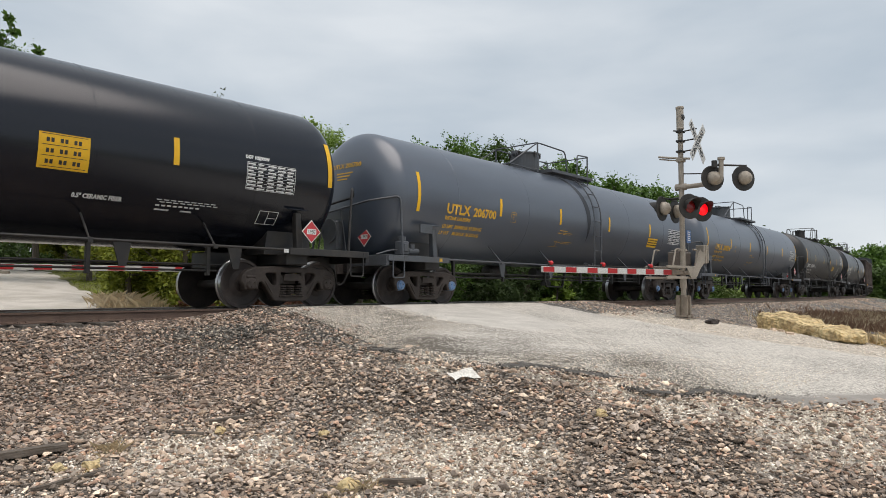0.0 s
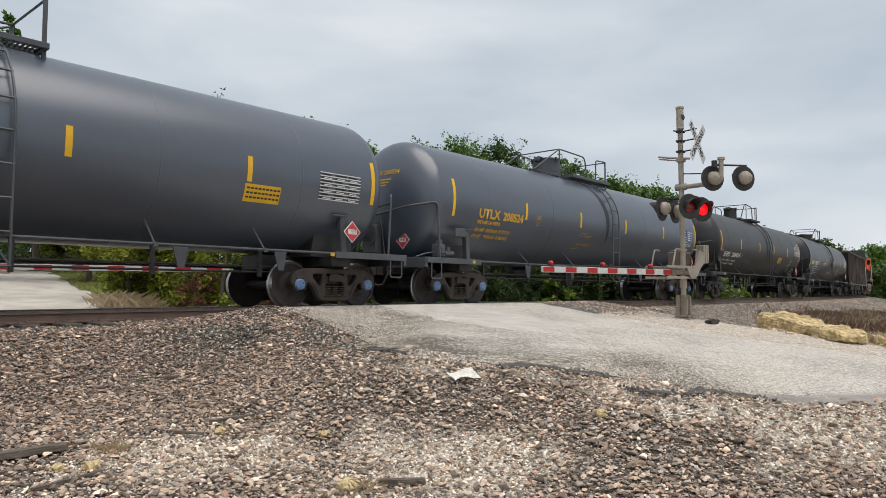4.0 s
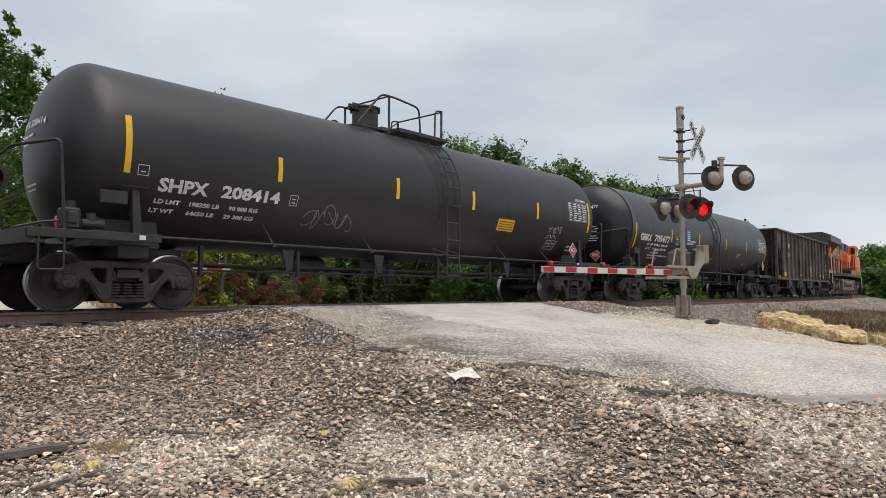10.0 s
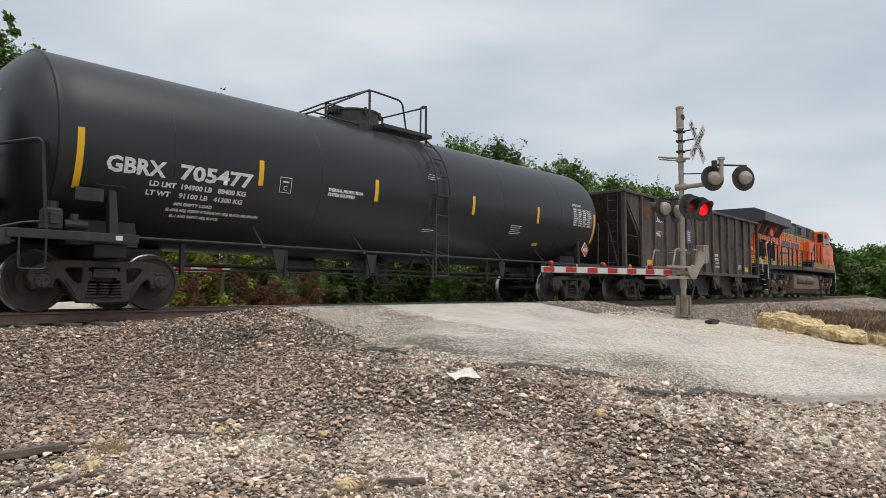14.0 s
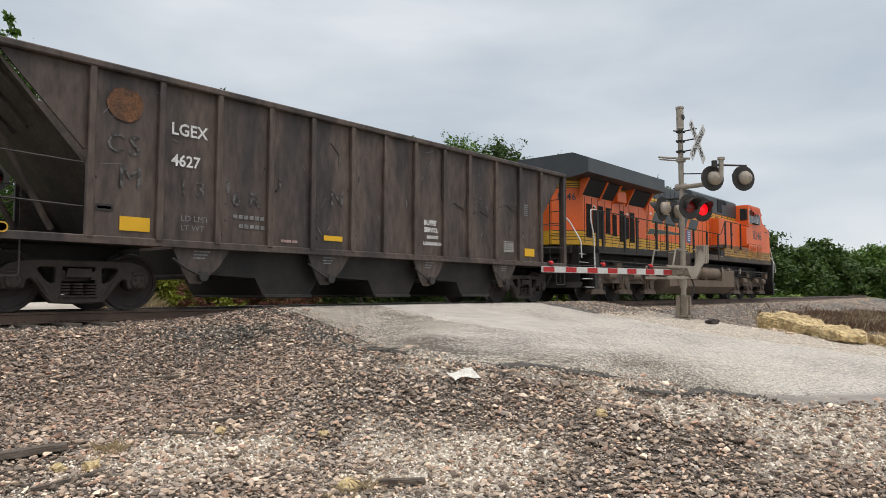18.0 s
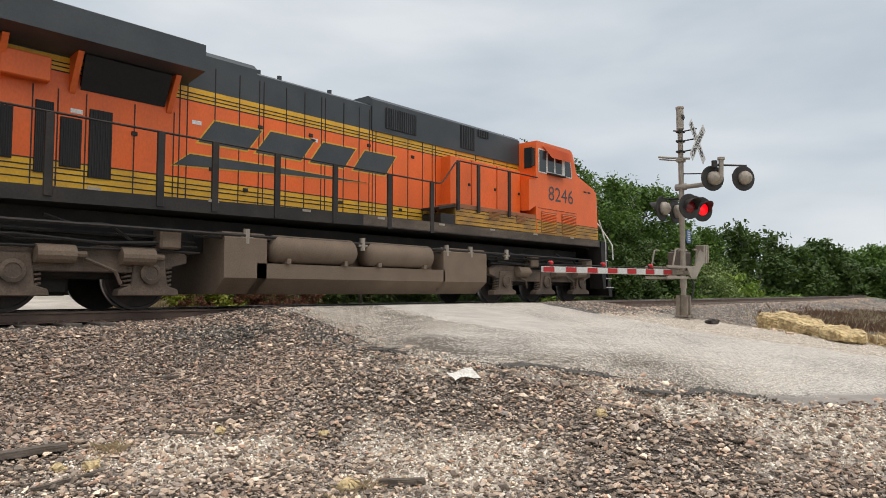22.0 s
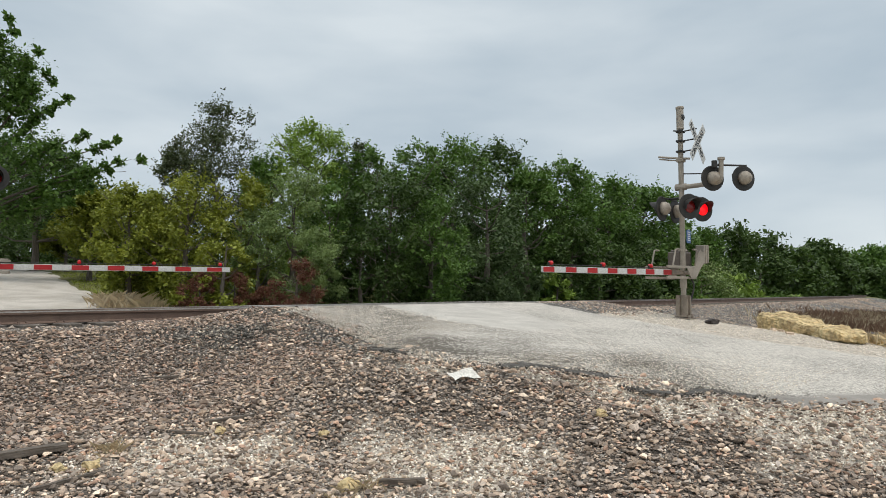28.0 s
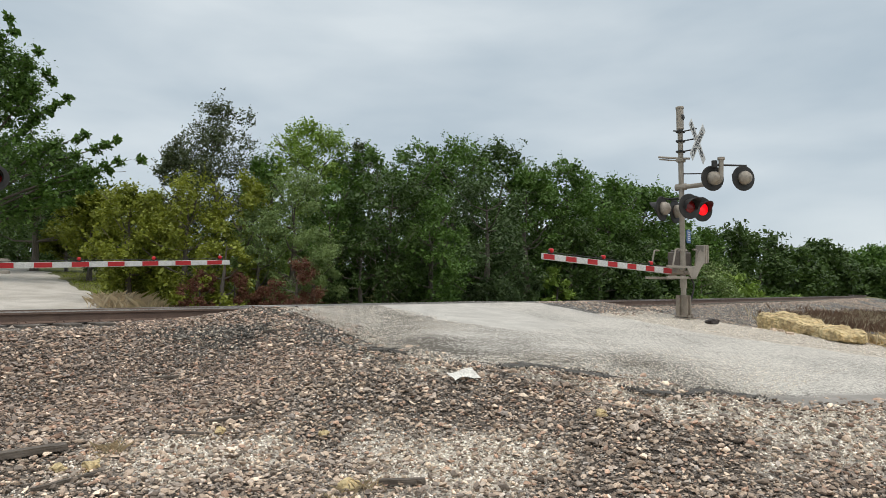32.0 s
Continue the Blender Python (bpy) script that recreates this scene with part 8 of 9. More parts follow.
    if kind in ("sparse", "dark", "mid") and near < 46:
        # bare twigs that show between the leaves
        bm = bmesh.new()
        for i in rnd.choice(len(tips), 60, replace=False):
            a, b = Vector(tips[i]), Vector(tips[i] - dirs[i] * 0.9)
            cyl(bm, b, a, 0.012, 4, 0.004)
        tagged(part("twig_growth", bm, M_BARK, t), kind="stuff")
    return t


tree(8.7, 23.4, 12.7, 2.75, "mid", 1, 3.2, 0.24, ((1.6, 12.3), (2.7, 10.9), (3.4, 9.9), (4.0, 8.8), (4.9, 7.2), (6.5, 6.9), (7.1, 6.1), (6.0, 5.6), (5.2, 4.9), (4.4, 4.2)))
tree(14.9, 34.5, 10.1, 3.9, "dark", 2, 1.90, 0.34)
tree(21.0, 57.8, 9.0, 3.8, "dark", 3, 0.50)
tree(25.2, 59.0, 10.1, 3.8, "dark", 4, 0.50)
tree(25.1, 50.1, 8.4, 2.5, "dark", 5, 0.50)
tree(15.9, 52.9, 10.0, 4.1, "dark", 6, 0.60)
tree(25.1, 42.6, 8.7, 2.7, "mid", 7, 0.50)
tree(10.7, 12.0, 4.3, 1.2, "yellow", 8, 1.00, 0.12)
tree(14.3, 24.6, 5.9, 1.7, "yellow", 9, 0.90, 0.30)
tree(11.7, 12.4, 4.1, 1.1, "yellow", 10, 0.70)
tree(12.0, 10.6, 4.8, 1.5, "yellow", 11, 1.10)
tree(13.6, 9.5, 4.8, 1.2, "yellow", 12, 0.90)
tree(11.5, 7.3, 2.6, 0.8, "yellow", 13, 0.50)
tree(17.0, 35.1, 5.5, 1.4, "yellow", 14, 0.50, 0.30)
tree(20.2, 22.4, 11.2, 2.5, "sparse", 15, 3.2)
tree(21.7, 16.2, 9.5, 2.3, "bright", 16, 2.0)
tree(26.7, 18.1, 9.5, 1.5, "sparse", 17, 1.5)
tree(17.7, 22.2, 8.8, 1.5, "sparse", 18, 1.9)
tree(15.1, 8.6, 5.1, 1.3, "light", 19, 1.00)
tree(13.7, 8.6, 3.4, 1.0, "light", 20, 0.60)
tree(14.4, 6.4, 2.6, 0.95, "light", 21, 0.90)
tree(16.7, 8.2, 4.7, 1.3, "mid", 22, 0.90)
tree(18.1, 6.7, 5.3, 1.9, "dark", 23, 1.70)
tree(18.9, 5.0, 4.1, 1.3, "mid", 24, 0.90)
tree(16.4, 6.3, 2.6, 1.1, "dark", 25, 0.70)
tree(22.3, 9.4, 7.5, 1.8, "mid", 26, 0.80)
tree(25.0, 9.4, 8.0, 2.0, "mid", 27, 0.80)
tree(28.0, 9.0, 8.3, 1.9, "dark", 28, 0.70)
tree(22.9, 5.7, 5.7, 2.0, "grey", 29, 1.50)
tree(27.4, 6.7, 6.8, 1.7, "mid", 30, 1.00)
tree(24.5, 5.2, 2.3, 0.9, "grey", 31, 0.60)
tree(31.2, 6.9, 7.6, 1.9, "mid", 32, 1.20)
tree(29.2, 5.4, 4.0, 1.8, "dark", 33, 0.90)
tree(37.2, 7.6, 7.4, 2.4, "mid", 34, 1.20)
tree(42.2, 8.0, 7.7, 2.4, "mid", 35, 1.00)
tree(37.1, 6.3, 4.1, 2.1, "dark", 36, 0.80)
tree(27.5, 5.1, 1.5, 0.8, "bright", 37, 0.35)
tree(46.3, 8.0, 7.6, 2.3, "mid", 38, 0.90)
tree(51.5, 8.1, 5.5, 2.4, "mid", 39, 0.80)
tree(61.5, 8.8, 6.3, 3.0, "dark", 40, 0.80)
tree(69.7, 8.7, 6.4, 3.0, "dark", 41, 0.70)
tree(47.9, 6.1, 2.7, 2.6, "light", 42, 0.60)
tree(56.7, 6.7, 1.9, 2.0, "bright", 43, 0.40)
tree(43.6, 6.5, 3.1, 1.7, "mid", 44, 0.50)
tree(92.0, 12.0, 6.1, 3.5, "dark", 45, 1.00)
tree(124.3, 16.3, 8.9, 5.1, "dark", 46, 1.00)
tree(191.5, 24.8, 10.6, 6.9, "mid", 47, 1.00)
tree(195.9, 19.8, 12.2, 6.9, "mid", 48, 1.10)
tree(206.4, 13.9, 12.2, 8.5, "mid", 49, 1.00)
tree(109.4, 15.1, 5.6, 3.7, "dark", 50, 0.80)
tree(168.6, 23.6, 8.7, 5.6, "dark", 51, 0.90)
tree(173.5, 18.0, 5.8, 6.2, "dark", 52, 0.90)
tree(177.1, 13.9, 6.4, 6.2, "mid", 53, 0.90)
tree(29.5, 11.8, 9.1, 2.2, "mid", 54, 0.80)
tree(32.9, 9.6, 7.8, 1.9, "dark", 55, 0.70)
tree(27.1, 13.1, 8.5, 1.8, "dark", 56, 0.70)
tree(40.1, 10.4, 8.4, 2.0, "mid", 57, 0.70)
tree(25.1, 15.3, 8.5, 1.5, "mid", 58, 0.60)
tree(45.6, 10.3, 8.3, 2.0, "dark", 59, 0.60)
tree(23.4, 15.8, 7.8, 1.5, "mid", 60, 0.60)
tree(19.7, 17.0, 7.4, 1.5, "mid", 61, 0.60)
tree(17.6, 28.4, 4.1, 2.0, "dark", 62, 0.50)
tree(18.5, 24.4, 4.4, 1.9, "dark", 63, 0.50)
tree(23.1, 49.3, 6.0, 2.9, "dark", 64, 0.40)
tree(20.0, 21.1, 4.4, 1.8, "dark", 65, 0.50)
tree(34.2, 6.5, 3.1, 2.5, "dark", 66, 0.80)
tree(29.2, 7.7, 3.5, 2.0, "dark", 67, 0.80)
tree(42.0, 6.8, 3.4, 2.2, "dark", 68, 0.60)
tree(58.9, 8.8, 3.6, 2.9, "dark", 69, 0.60)
tree(21.4, 8.9, 2.6, 1.7, "dark", 70, 0.70)
tree(24.0, 7.5, 2.5, 1.8, "dark", 71, 0.70)
tree(16.9, 44.2, 5.0, 2.9, "dark", 72, 0.60)
for _x, _y, _h, _r in ((30.5, 15.0, 5.0, 2.6), (35.5, 13.5, 4.6, 2.6), (40.0, 13.5, 4.6, 2.8), (44.5, 13.5, 4.4, 2.8), (50.0, 12.5, 4.0, 2.8)):
    tree(_x, _y, _h, _r, "dark", int(_x * 2) + 20, 0.6)
tree(11.0, 7.6, 1.0, 0.6, "rust", 73, 0.60)
tree(12.0, 7.3, 1.0, 0.6, "rust", 74, 0.60)
tree(13.4, 6.0, 1.45, 0.75, "rust", 75, 0.80)
tree(12.9, 7.0, 0.5, 0.5, "rust", 76, 0.30)


def tuft(name, label, x, y, blades, h, spread, material, seed, lean=0.35, kind="stuff"):
    """A tuft of grass or weed: thin tapered blades from one root."""
    rnd = np.random.RandomState(seed)
    zb = float(height(np.array(x), np.array(y)))
    n = blades
    px, py = rnd.normal(0, spread, n), rnd.normal(0, spread, n)
    zz = height(x + px, y + py) - zb
    a, ln = rnd.uniform(0, 6.28, n), h * rnd.uniform(0.5, 1.15, n)
    k = lean * rnd.uniform(0.2, 1.4, n)
    w = np.clip(0.006 * ln / 0.5, 0.0015, 0.007) + 0.0006
    b = np.stack([px, py, zz], 1)
    out = np.stack([np.cos(a), np.sin(a), np.zeros(n)], 1)
    sd = np.stack([-np.sin(a), np.cos(a), np.zeros(n)], 1) * w[:, None]
    up = np.array([0, 0, 1.0])
    m1 = b + up * (ln * 0.6)[:, None] + out * (ln * k * 0.35)[:, None]
    tip = b + up * (ln * 0.95)[:, None] + out * (ln * k)[:, None]
    v = np.stack([b - sd, b + sd, m1 + sd * 0.7, tip, m1 - sd * 0.7], 1).reshape(-1, 3)
    f = np.arange(len(v), dtype=np.int32).reshape(-1, 5)
    me = mesh_of(name, v, f, material)
    ob = new(name, me)
    ob.location = (x, y, zb)
    return tagged(ob, label, name.replace("_", " "), "", kind)


def weed_clump(x, y, h, wide, kind, seed, label):
    """A low clump of leafy weeds."""
    rnd = np.random.RandomState(seed)
    zb = float(height(np.array(x), np.array(y)))
    n = 90
    a, d = rnd.uniform(0, 6.28, n), wide * np.sqrt(rnd.uniform(0, 1, n))
    tips = np.stack([np.cos(a) * d, np.sin(a) * d, h * rnd.uniform(0.35, 1.1, n) * (1 - 0.5 * (d / wide) ** 2)], 1)
    dirs = np.stack([np.cos(a) * 0.5, np.sin(a) * 0.5, np.ones(n)], 1)
    dirs /= np.linalg.norm(dirs, axis=1, keepdims=True)
    v, f = leaf_cloud(tips, dirs, np.full(n, h * 0.5), rnd, 9, float(np.clip(0.0042 * math.hypot(x, y + 12), 0.09, 0.3)))
    ob = new("weed", mesh_of("weed", v, f, LEAVES[kind][0]))
    ob.location = (x, y, zb)
    return tagged(ob, label, "weed", "", "stuff")


def low_growth():
    # dry grass by the lane, rusty weeds and low green growth along the foot of the trees
    rnd = random.Random(9)
    for k in range(4):
        tuft("dry_grass", "clump of straw-coloured dry grass beside the lane", 9.55 + 0.28 * k, 10.3 - 0.15 * k + rnd.uniform(-0.3, 0.3), 260, 0.55 - 0.06 * k, 0.34, M_STRAW, 300 + k, 0.9)
    for k in range(16):
        weed_clump(15.2 + k * 1.15, 5.3 + 0.11 * k + rnd.uniform(-0.4, 0.6), rnd.uniform(0.3, 0.7), 0.7, "dark", 340 + k, "low green weeds at the foot of the trees")
    for k in range(26):
        weed_clump(36 + k * 1.7, 4.6 + (max(0, 14 + k * 1.7) ** 2) / 1020 + rnd.uniform(-0.5, 0.5), rnd.uniform(0.5, 0.9), 0.9, rnd.choice(["light", "mid", "bright"]), 370 + k,
                   "low green weeds beside the track")
    # withered weeds on the near bank of the curve
    for k in range(18):
        tuft("dry_weed", "withered brown weeds on the bank below the track", 28.0 + rnd.uniform(0, 16), -6.0 + rnd.uniform(-1.2, 1.2), 620, 0.42, 0.8, M_RUSTBLADE if k % 4 else M_STRAW, 400 + k, 0.4)
    for k in range(5):
        tuft("dry_grass", "dry straw grass by the limestone slab", 16.0 + 0.9 * k, -9.9 + 0.35 * k, 200, 0.28, 0.3, M_STRAW, 430 + k, 0.8)
    for k, (x, y, h) in enumerate(((2.54, -6.16, 0.12), (3.5, -8.2, 0.10), (3.2, -8.25, 0.08))):
        tuft("dry_grass", "small straw-coloured dry grass tuft in the gravel", x, y, 46, h, 0.06, M_STRAW, 440 + k, 1.2)
    # a pale lawn blade cover beside the lane
    r = np.random.RandomState(77)
    n = 16000
    x, y = r.uniform(8.6, 17, n), r.uniform(7.5, 34, n)
    keep = x > np.interp(y, [3, 8.6, 20, 31, 45, 65], [11.2, 9.3, 11.9, 15.0, 17.4, 19.0]) + 0.1
    x, y = x[keep], y[keep]
    n = len(x)
    z = height(x, y)
    a, ln = r.uniform(0, 6.28, n), r.uniform(0.05, 0.16, n)
    b = np.stack([x, y, z], 1)
    sd = np.stack([np.cos(a), np.sin(a), 0 * a], 1) * 0.012
    tip = b + np.stack([np.sin(a) * ln * 0.5, -np.cos(a) * ln * 0.5, ln], 1)
    v = np.stack([b - sd, b + sd, tip], 1).reshape(-1, 3)
    ob = new("grass", mesh_of("grass", v, np.arange(len(v), dtype=np.int32).reshape(-1, 3), LEAVES["yellow"][0]))
    tagged(ob, "short green grass beside the gravel lane", "grass", "", "stuff")


low_growth()

# ---- gravel, slab and litter ----
STONE_TINTS = [(0.12, (0.55, 0.55, 0.55)), (0.28, (0.88, 0.82, 0.75)), (0.46, (1.0, 0.80, 0.70)), (0.54, (0.42, 0.40, 0.38)), (0.65, (1.2, 1.13, 1.04)), (0.79, (0.72, 0.67, 0.62)), (0.90, (1.6, 1.56, 1.46)),
               (0.955, (0.80, 0.84, 0.90))]
M_STONE = mat("mixed_ballast_stone", (0.53, 0.435, 0.355), 0.85, 0, (0.37, 0.30, 0.243), 30, 0.6, 0.0, 120, 0.3, island=0.48, col3=STONE_TINTS)
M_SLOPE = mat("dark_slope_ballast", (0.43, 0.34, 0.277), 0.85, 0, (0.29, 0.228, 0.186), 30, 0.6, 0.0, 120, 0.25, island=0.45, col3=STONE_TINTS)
M_LOOSE = mat("mixed_loose_stone", (0.50, 0.405, 0.33), 0.85, 0, (0.35, 0.28, 0.226), 30, 0.6, 0.0, 120, 0.25, rand=0.40, col3=STONE_TINTS)
M_CHIP = mat("pale_road_chippings", (0.86, 0.785, 0.68), 0.9, 0, (0.66, 0.60, 0.51), 30, 0.6, 0.0, 120, 0.2, island=0.40, col3=[(0.16, (0.62, 0.58, 0.54)), (0.30, (0.85, 0.80, 0.74)), (0.44, (1.0, 1.0, 1.0))])
M_CRUMB = mat("dark_asphalt_crumbs", (0.13, 0.118, 0.102), 0.85, 0, (0.075, 0.068, 0.06), 30, 0.6, 0.0, 120, 0.2, island=0.5,
              col3=[(0.70, (2.4, 2.3, 2.2)), (0.86, (4.6, 4.4, 4.0))])


def rock_shapes(seed, n=24):
    """Broken stones: twelve-cornered lumps knocked in unevenly, some split flat on one side."""
    r = np.random.RandomState(seed)
    p = (1 + 5 ** 0.5) / 2
    base = np.array([(-1, p, 0), (1, p, 0), (-1, -p, 0), (1, -p, 0), (0, -1, p), (0, 1, p), (0, -1, -p), (0, 1, -p), (p, 0, -1), (p, 0, 1), (-p, 0, -1), (-p, 0, 1)]) / 1.9
    faces = np.array([(0, 11, 5), (0, 5, 1), (0, 1, 7), (0, 7, 10), (0, 10, 11), (1, 5, 9), (5, 11, 4), (11, 10, 2), (10, 7, 6), (7, 1, 8), (3, 9, 4), (3, 4, 2), (3, 2, 6), (3, 6, 8),
                      (3, 8, 9), (4, 9, 5), (2, 4, 11), (6, 2, 10), (8, 6, 7), (9, 8, 1)], np.int32)
    out = []
    for _ in range(n):
        q = base * r.uniform(0.66, 1.24, (12, 1)) + r.normal(0, 0.11, (12, 3))
        for depth in (0.30, 0.38, 0.46, 0.55):
            c = r.normal(0, 1, 3)
            c /= np.linalg.norm(c)
            k = q @ c
            q = q - c * np.maximum(k - r.uniform(depth - 0.08, depth + 0.12), 0)[:, None]
        out.append(q)
    return out, faces


def scatter(name, label, x, y, z, size, material, seed, flat=0.62, sink=0.25, fine=False, tilt=0.35):
    """Many small angular stones in one mesh."""
    r = np.random.RandomState(seed)
    shapes, faces = rock_shapes(seed)
    if fine:
        octa = np.array([(1, 0, 0), (-1, 0, 0), (0, 1, 0), (0, -1, 0), (0, 0, 1), (0, 0, -1)], float)
        shapes = [octa * r.uniform(0.7, 1.25, (6, 1)) + r.normal(0, 0.12, (6, 3)) for _ in range(6)]
        faces = np.array([(0, 2, 4), (2, 1, 4), (1, 3, 4), (3, 0, 4), (2, 0, 5), (1, 2, 5), (3, 1, 5), (0, 3, 5)], np.int32)
    n = len(x)
    idx = r.randint(0, len(shapes), n)
    V = np.array(shapes)[idx]
    V = V * (size[:, None, None] * 0.5) * np.stack([np.full(n, 1.15), r.uniform(0.52, 0.98, n), r.uniform(flat * 0.55, flat * 1.2, n)], 1)[:, None, :]
    a, b = r.uniform(0, 6.28, n), r.normal(0, tilt, n)
    cb, sb = np.cos(b)[:, None], np.sin(b)[:, None]
    X, Y, Z = V[..., 0], V[..., 1], V[..., 2]
    X, Z = X * cb - Z * sb, X * sb + Z * cb
    ca, sa = np.cos(a)[:, None], np.sin(a)[:, None]
    X, Y = X * ca - Y * sa, X * sa + Y * ca
    v = np.stack([X + x[:, None], Y + y[:, None], Z + (z + size * (0.5 * flat - sink))[:, None]], -1).reshape(-1, 3)
    f = (faces[None] + (np.arange(n) * len(shapes[0]))[:, None, None]).reshape(-1, 3)
    me = mesh_of(name, v, f, material)
    me.shade_flat()
    return tagged(new(name, me), label, name.replace("_", " "), "", "stuff")


def packed(r, x0, x1, y0, y1, cell):
    """Places of close-packed stones: a grid well shaken."""
    gx, gy = np.meshgrid(np.arange(x0, x1, cell), np.arange(y0, y1, cell))
    n = gx.size
    return gx.ravel() + r.uniform(-0.55, 0.55, n) * cell, gy.ravel() + r.uniform(-0.55, 0.55, n) * cell


def ahead_of(x, y):
    return x * 0.75 + (y + 12.1) * 0.66


def build_gravel():
    r = np.random.RandomState(31)
    # nearest ground: close packed stones in two layers
    x, y = packed(r, -2, 13.5, -12.4, -0.9, 0.038)
    n = len(x)
    d, ahead = np.hypot(x, y + 12.1), ahead_of(x, y)
    left = road_left(y) + 0.14 + 0.30 * wav(x, y, 2.5, 61) + 0.5 * r.uniform(0, 1, n) ** 5
    thin = 1 - 0.50 * grit_field(x, y) - 0.80 * crumb_field(x, y)
    u = r.uniform(0, 1, n)
    keep = (x < left) & (ahead > 3.5) & (d < 15) & (u < np.clip(thin, 0.05, 1) * np.interp(ahead, [3, 10, 16], [0.98, 0.95, 0.7])) & ((y < -1.75) | (x > 4.6))
    keep &= (np.abs((y + 12.1) * 0.75 - x * 0.66) < ahead * 0.72 + 0.6)
    x, y, d = x[keep], y[keep], d[keep]
    size = np.clip(r.lognormal(math.log(0.050), 0.33, len(x)), 0.024, 0.12)
    z = height(x, y)
    z = np.where(x > road_left(y) - 0.4, np.maximum(z, road_height(y) + grade(x) - 0.004), z) + r.uniform(0, 0.026, len(x))
    # the nearest of them lie loose, one by one
    near = (ahead_of(x, y) < 4.75) & (size > 0.060) & (x > 2.3) & (y < -6.6)
    near = np.flatnonzero(near)[:300]
    shapes, faces = rock_shapes(5, 20)
    loose = []
    for s in shapes:
        me = mesh_of("stone", s * 0.5, faces, M_LOOSE)
        me.shade_flat()
        loose.append(me)
    ground = bpy.data.objects["ground"]
    for i in near:
        ob = new("stone", loose[r.randint(20)])
        ob.parent = ground
        s = float(size[i])
        ob.location = (float(x[i]), float(y[i]), float(z[i]) + s * 0.14)
        ob.rotation_euler = (r.normal(0, 0.2), r.normal(0, 0.3), r.uniform(0, 6.28))
        ob.scale = (s, s * r.uniform(0.6, 0.95), s * r.uniform(0.4, 0.7))
    rest = np.ones(len(x), bool)
    rest[near] = False
    x, y, z, size = x[rest], y[rest], z[rest], size[rest]
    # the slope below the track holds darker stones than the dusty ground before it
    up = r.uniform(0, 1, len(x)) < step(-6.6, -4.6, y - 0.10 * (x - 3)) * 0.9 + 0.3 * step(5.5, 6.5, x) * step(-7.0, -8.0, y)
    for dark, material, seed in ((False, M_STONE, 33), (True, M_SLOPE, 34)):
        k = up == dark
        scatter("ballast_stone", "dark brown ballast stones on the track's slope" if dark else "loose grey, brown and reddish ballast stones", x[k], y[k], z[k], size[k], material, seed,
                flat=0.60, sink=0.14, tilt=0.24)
    # fine pale grit, thickest where the stones are few
    n = 230000
    x, y = r.uniform(-1, 12.5, n), r.uniform(-12.2, -2.5, n)
    ahead = ahead_of(x, y)
    keep = (x < road_left(y) + 0.3) & (ahead > 3.6) & (ahead < 11.5) & (r.uniform(0, 1, n) < 0.05 + 0.95 * grit_field(x, y))
    x, y = x[keep], y[keep]
    scatter("pale_grit", "pale limestone grit between the ballast stones", x, y, height(x, y) + 0.004, r.uniform(0, 1, len(x)) ** 2 * 0.030 + 0.012, M_CHIP, 35, flat=0.85, fine=True, tilt=0.6)
    # dark crumbs by the crossing
    x, y = packed(r, 3.2, 9.5, -11.2, -0.85, 0.030)
    c = crumb_field(x, y)
    keep = (r.uniform(0, 1, len(x)) < c * 0.85) & (x < road_left(y) + 0.25)
    x, y = x[keep], y[keep]
    scatter("asphalt_crumbs", "dark crumbled asphalt spilled beside the crossing", x, y, height(x, y) + 0.006, np.clip(r.lognormal(math.log(0.030), 0.4, len(x)), 0.012, 0.09) * 0.85, M_CRUMB, 43, flat=0.7, sink=0.2, fine=True)
    # the dark heap of broken binder and the crumbs in the cracks
    x, y = r.normal(5.42, 0.34, 1500), r.normal(-2.72, 0.34, 1500)
    x = x + 0.55 * (-2.72 - y)
    scatter("asphalt_lumps", "heap of dark broken asphalt lumps beside the crossing", x, y, height(x, y) + r.uniform(0.0, 0.04, 1500), np.clip(r.lognormal(math.log(0.042), 0.35, 1500), 0.02, 0.10), M_CRUMB, 44, flat=0.7, sink=0.1)
    pts = [np.array(q)[i] + (np.array(q)[i + 1] - np.array(q)[i]) * u for q, w in CRACKS for i in range(len(q) - 1) for u in r.uniform(0, 1, 130)]
    x, y = np.array(pts).T + r.normal(0, 0.075, (2, len(pts)))
    scatter("crack_crumbs", "dark crumbs of binder lying in the road's cracks", x, y, road_height(y) + grade(x) + 0.030, r.uniform(0.014, 0.045, len(x)), M_CRACK, 45, fine=True)
    # the bank and the far shoulder
    n = 30000
    s, dd = r.uniform(-10, 78, n), -r.uniform(1.0, 4.6, n)
    xs = np.where(s < BEND, s, BEND + (RADIUS - dd) * np.sin((s - BEND) / RADIUS))
    ys = np.where(s < BEND, dd, RADIUS - (RADIUS - dd) * np.cos((s - BEND) / RADIUS))
    keep = ((xs < 6.2) & (ys > -1.9)) | ((xs > 13.6) & (xs > road_right(np.minimum(ys, 0)) + 0.05))
    xs, ys = xs[keep], ys[keep]
    scatter("bank_stone", "grey-brown ballast stones of the track bank", xs, ys, height(xs, ys), np.clip(r.lognormal(math.log(0.06), 0.3, len(xs)), 0.03, 0.13) * 0.85, M_STONE, 37, fine=True)
    # chippings along the road's verge and worn surface
    n = 16000
    x, y = r.uniform(13.3, 20.5, n), r.uniform(-10.5, -3.9, n)
    keep = x > road_right(y) - 0.1
    x, y = x[keep], y[keep]
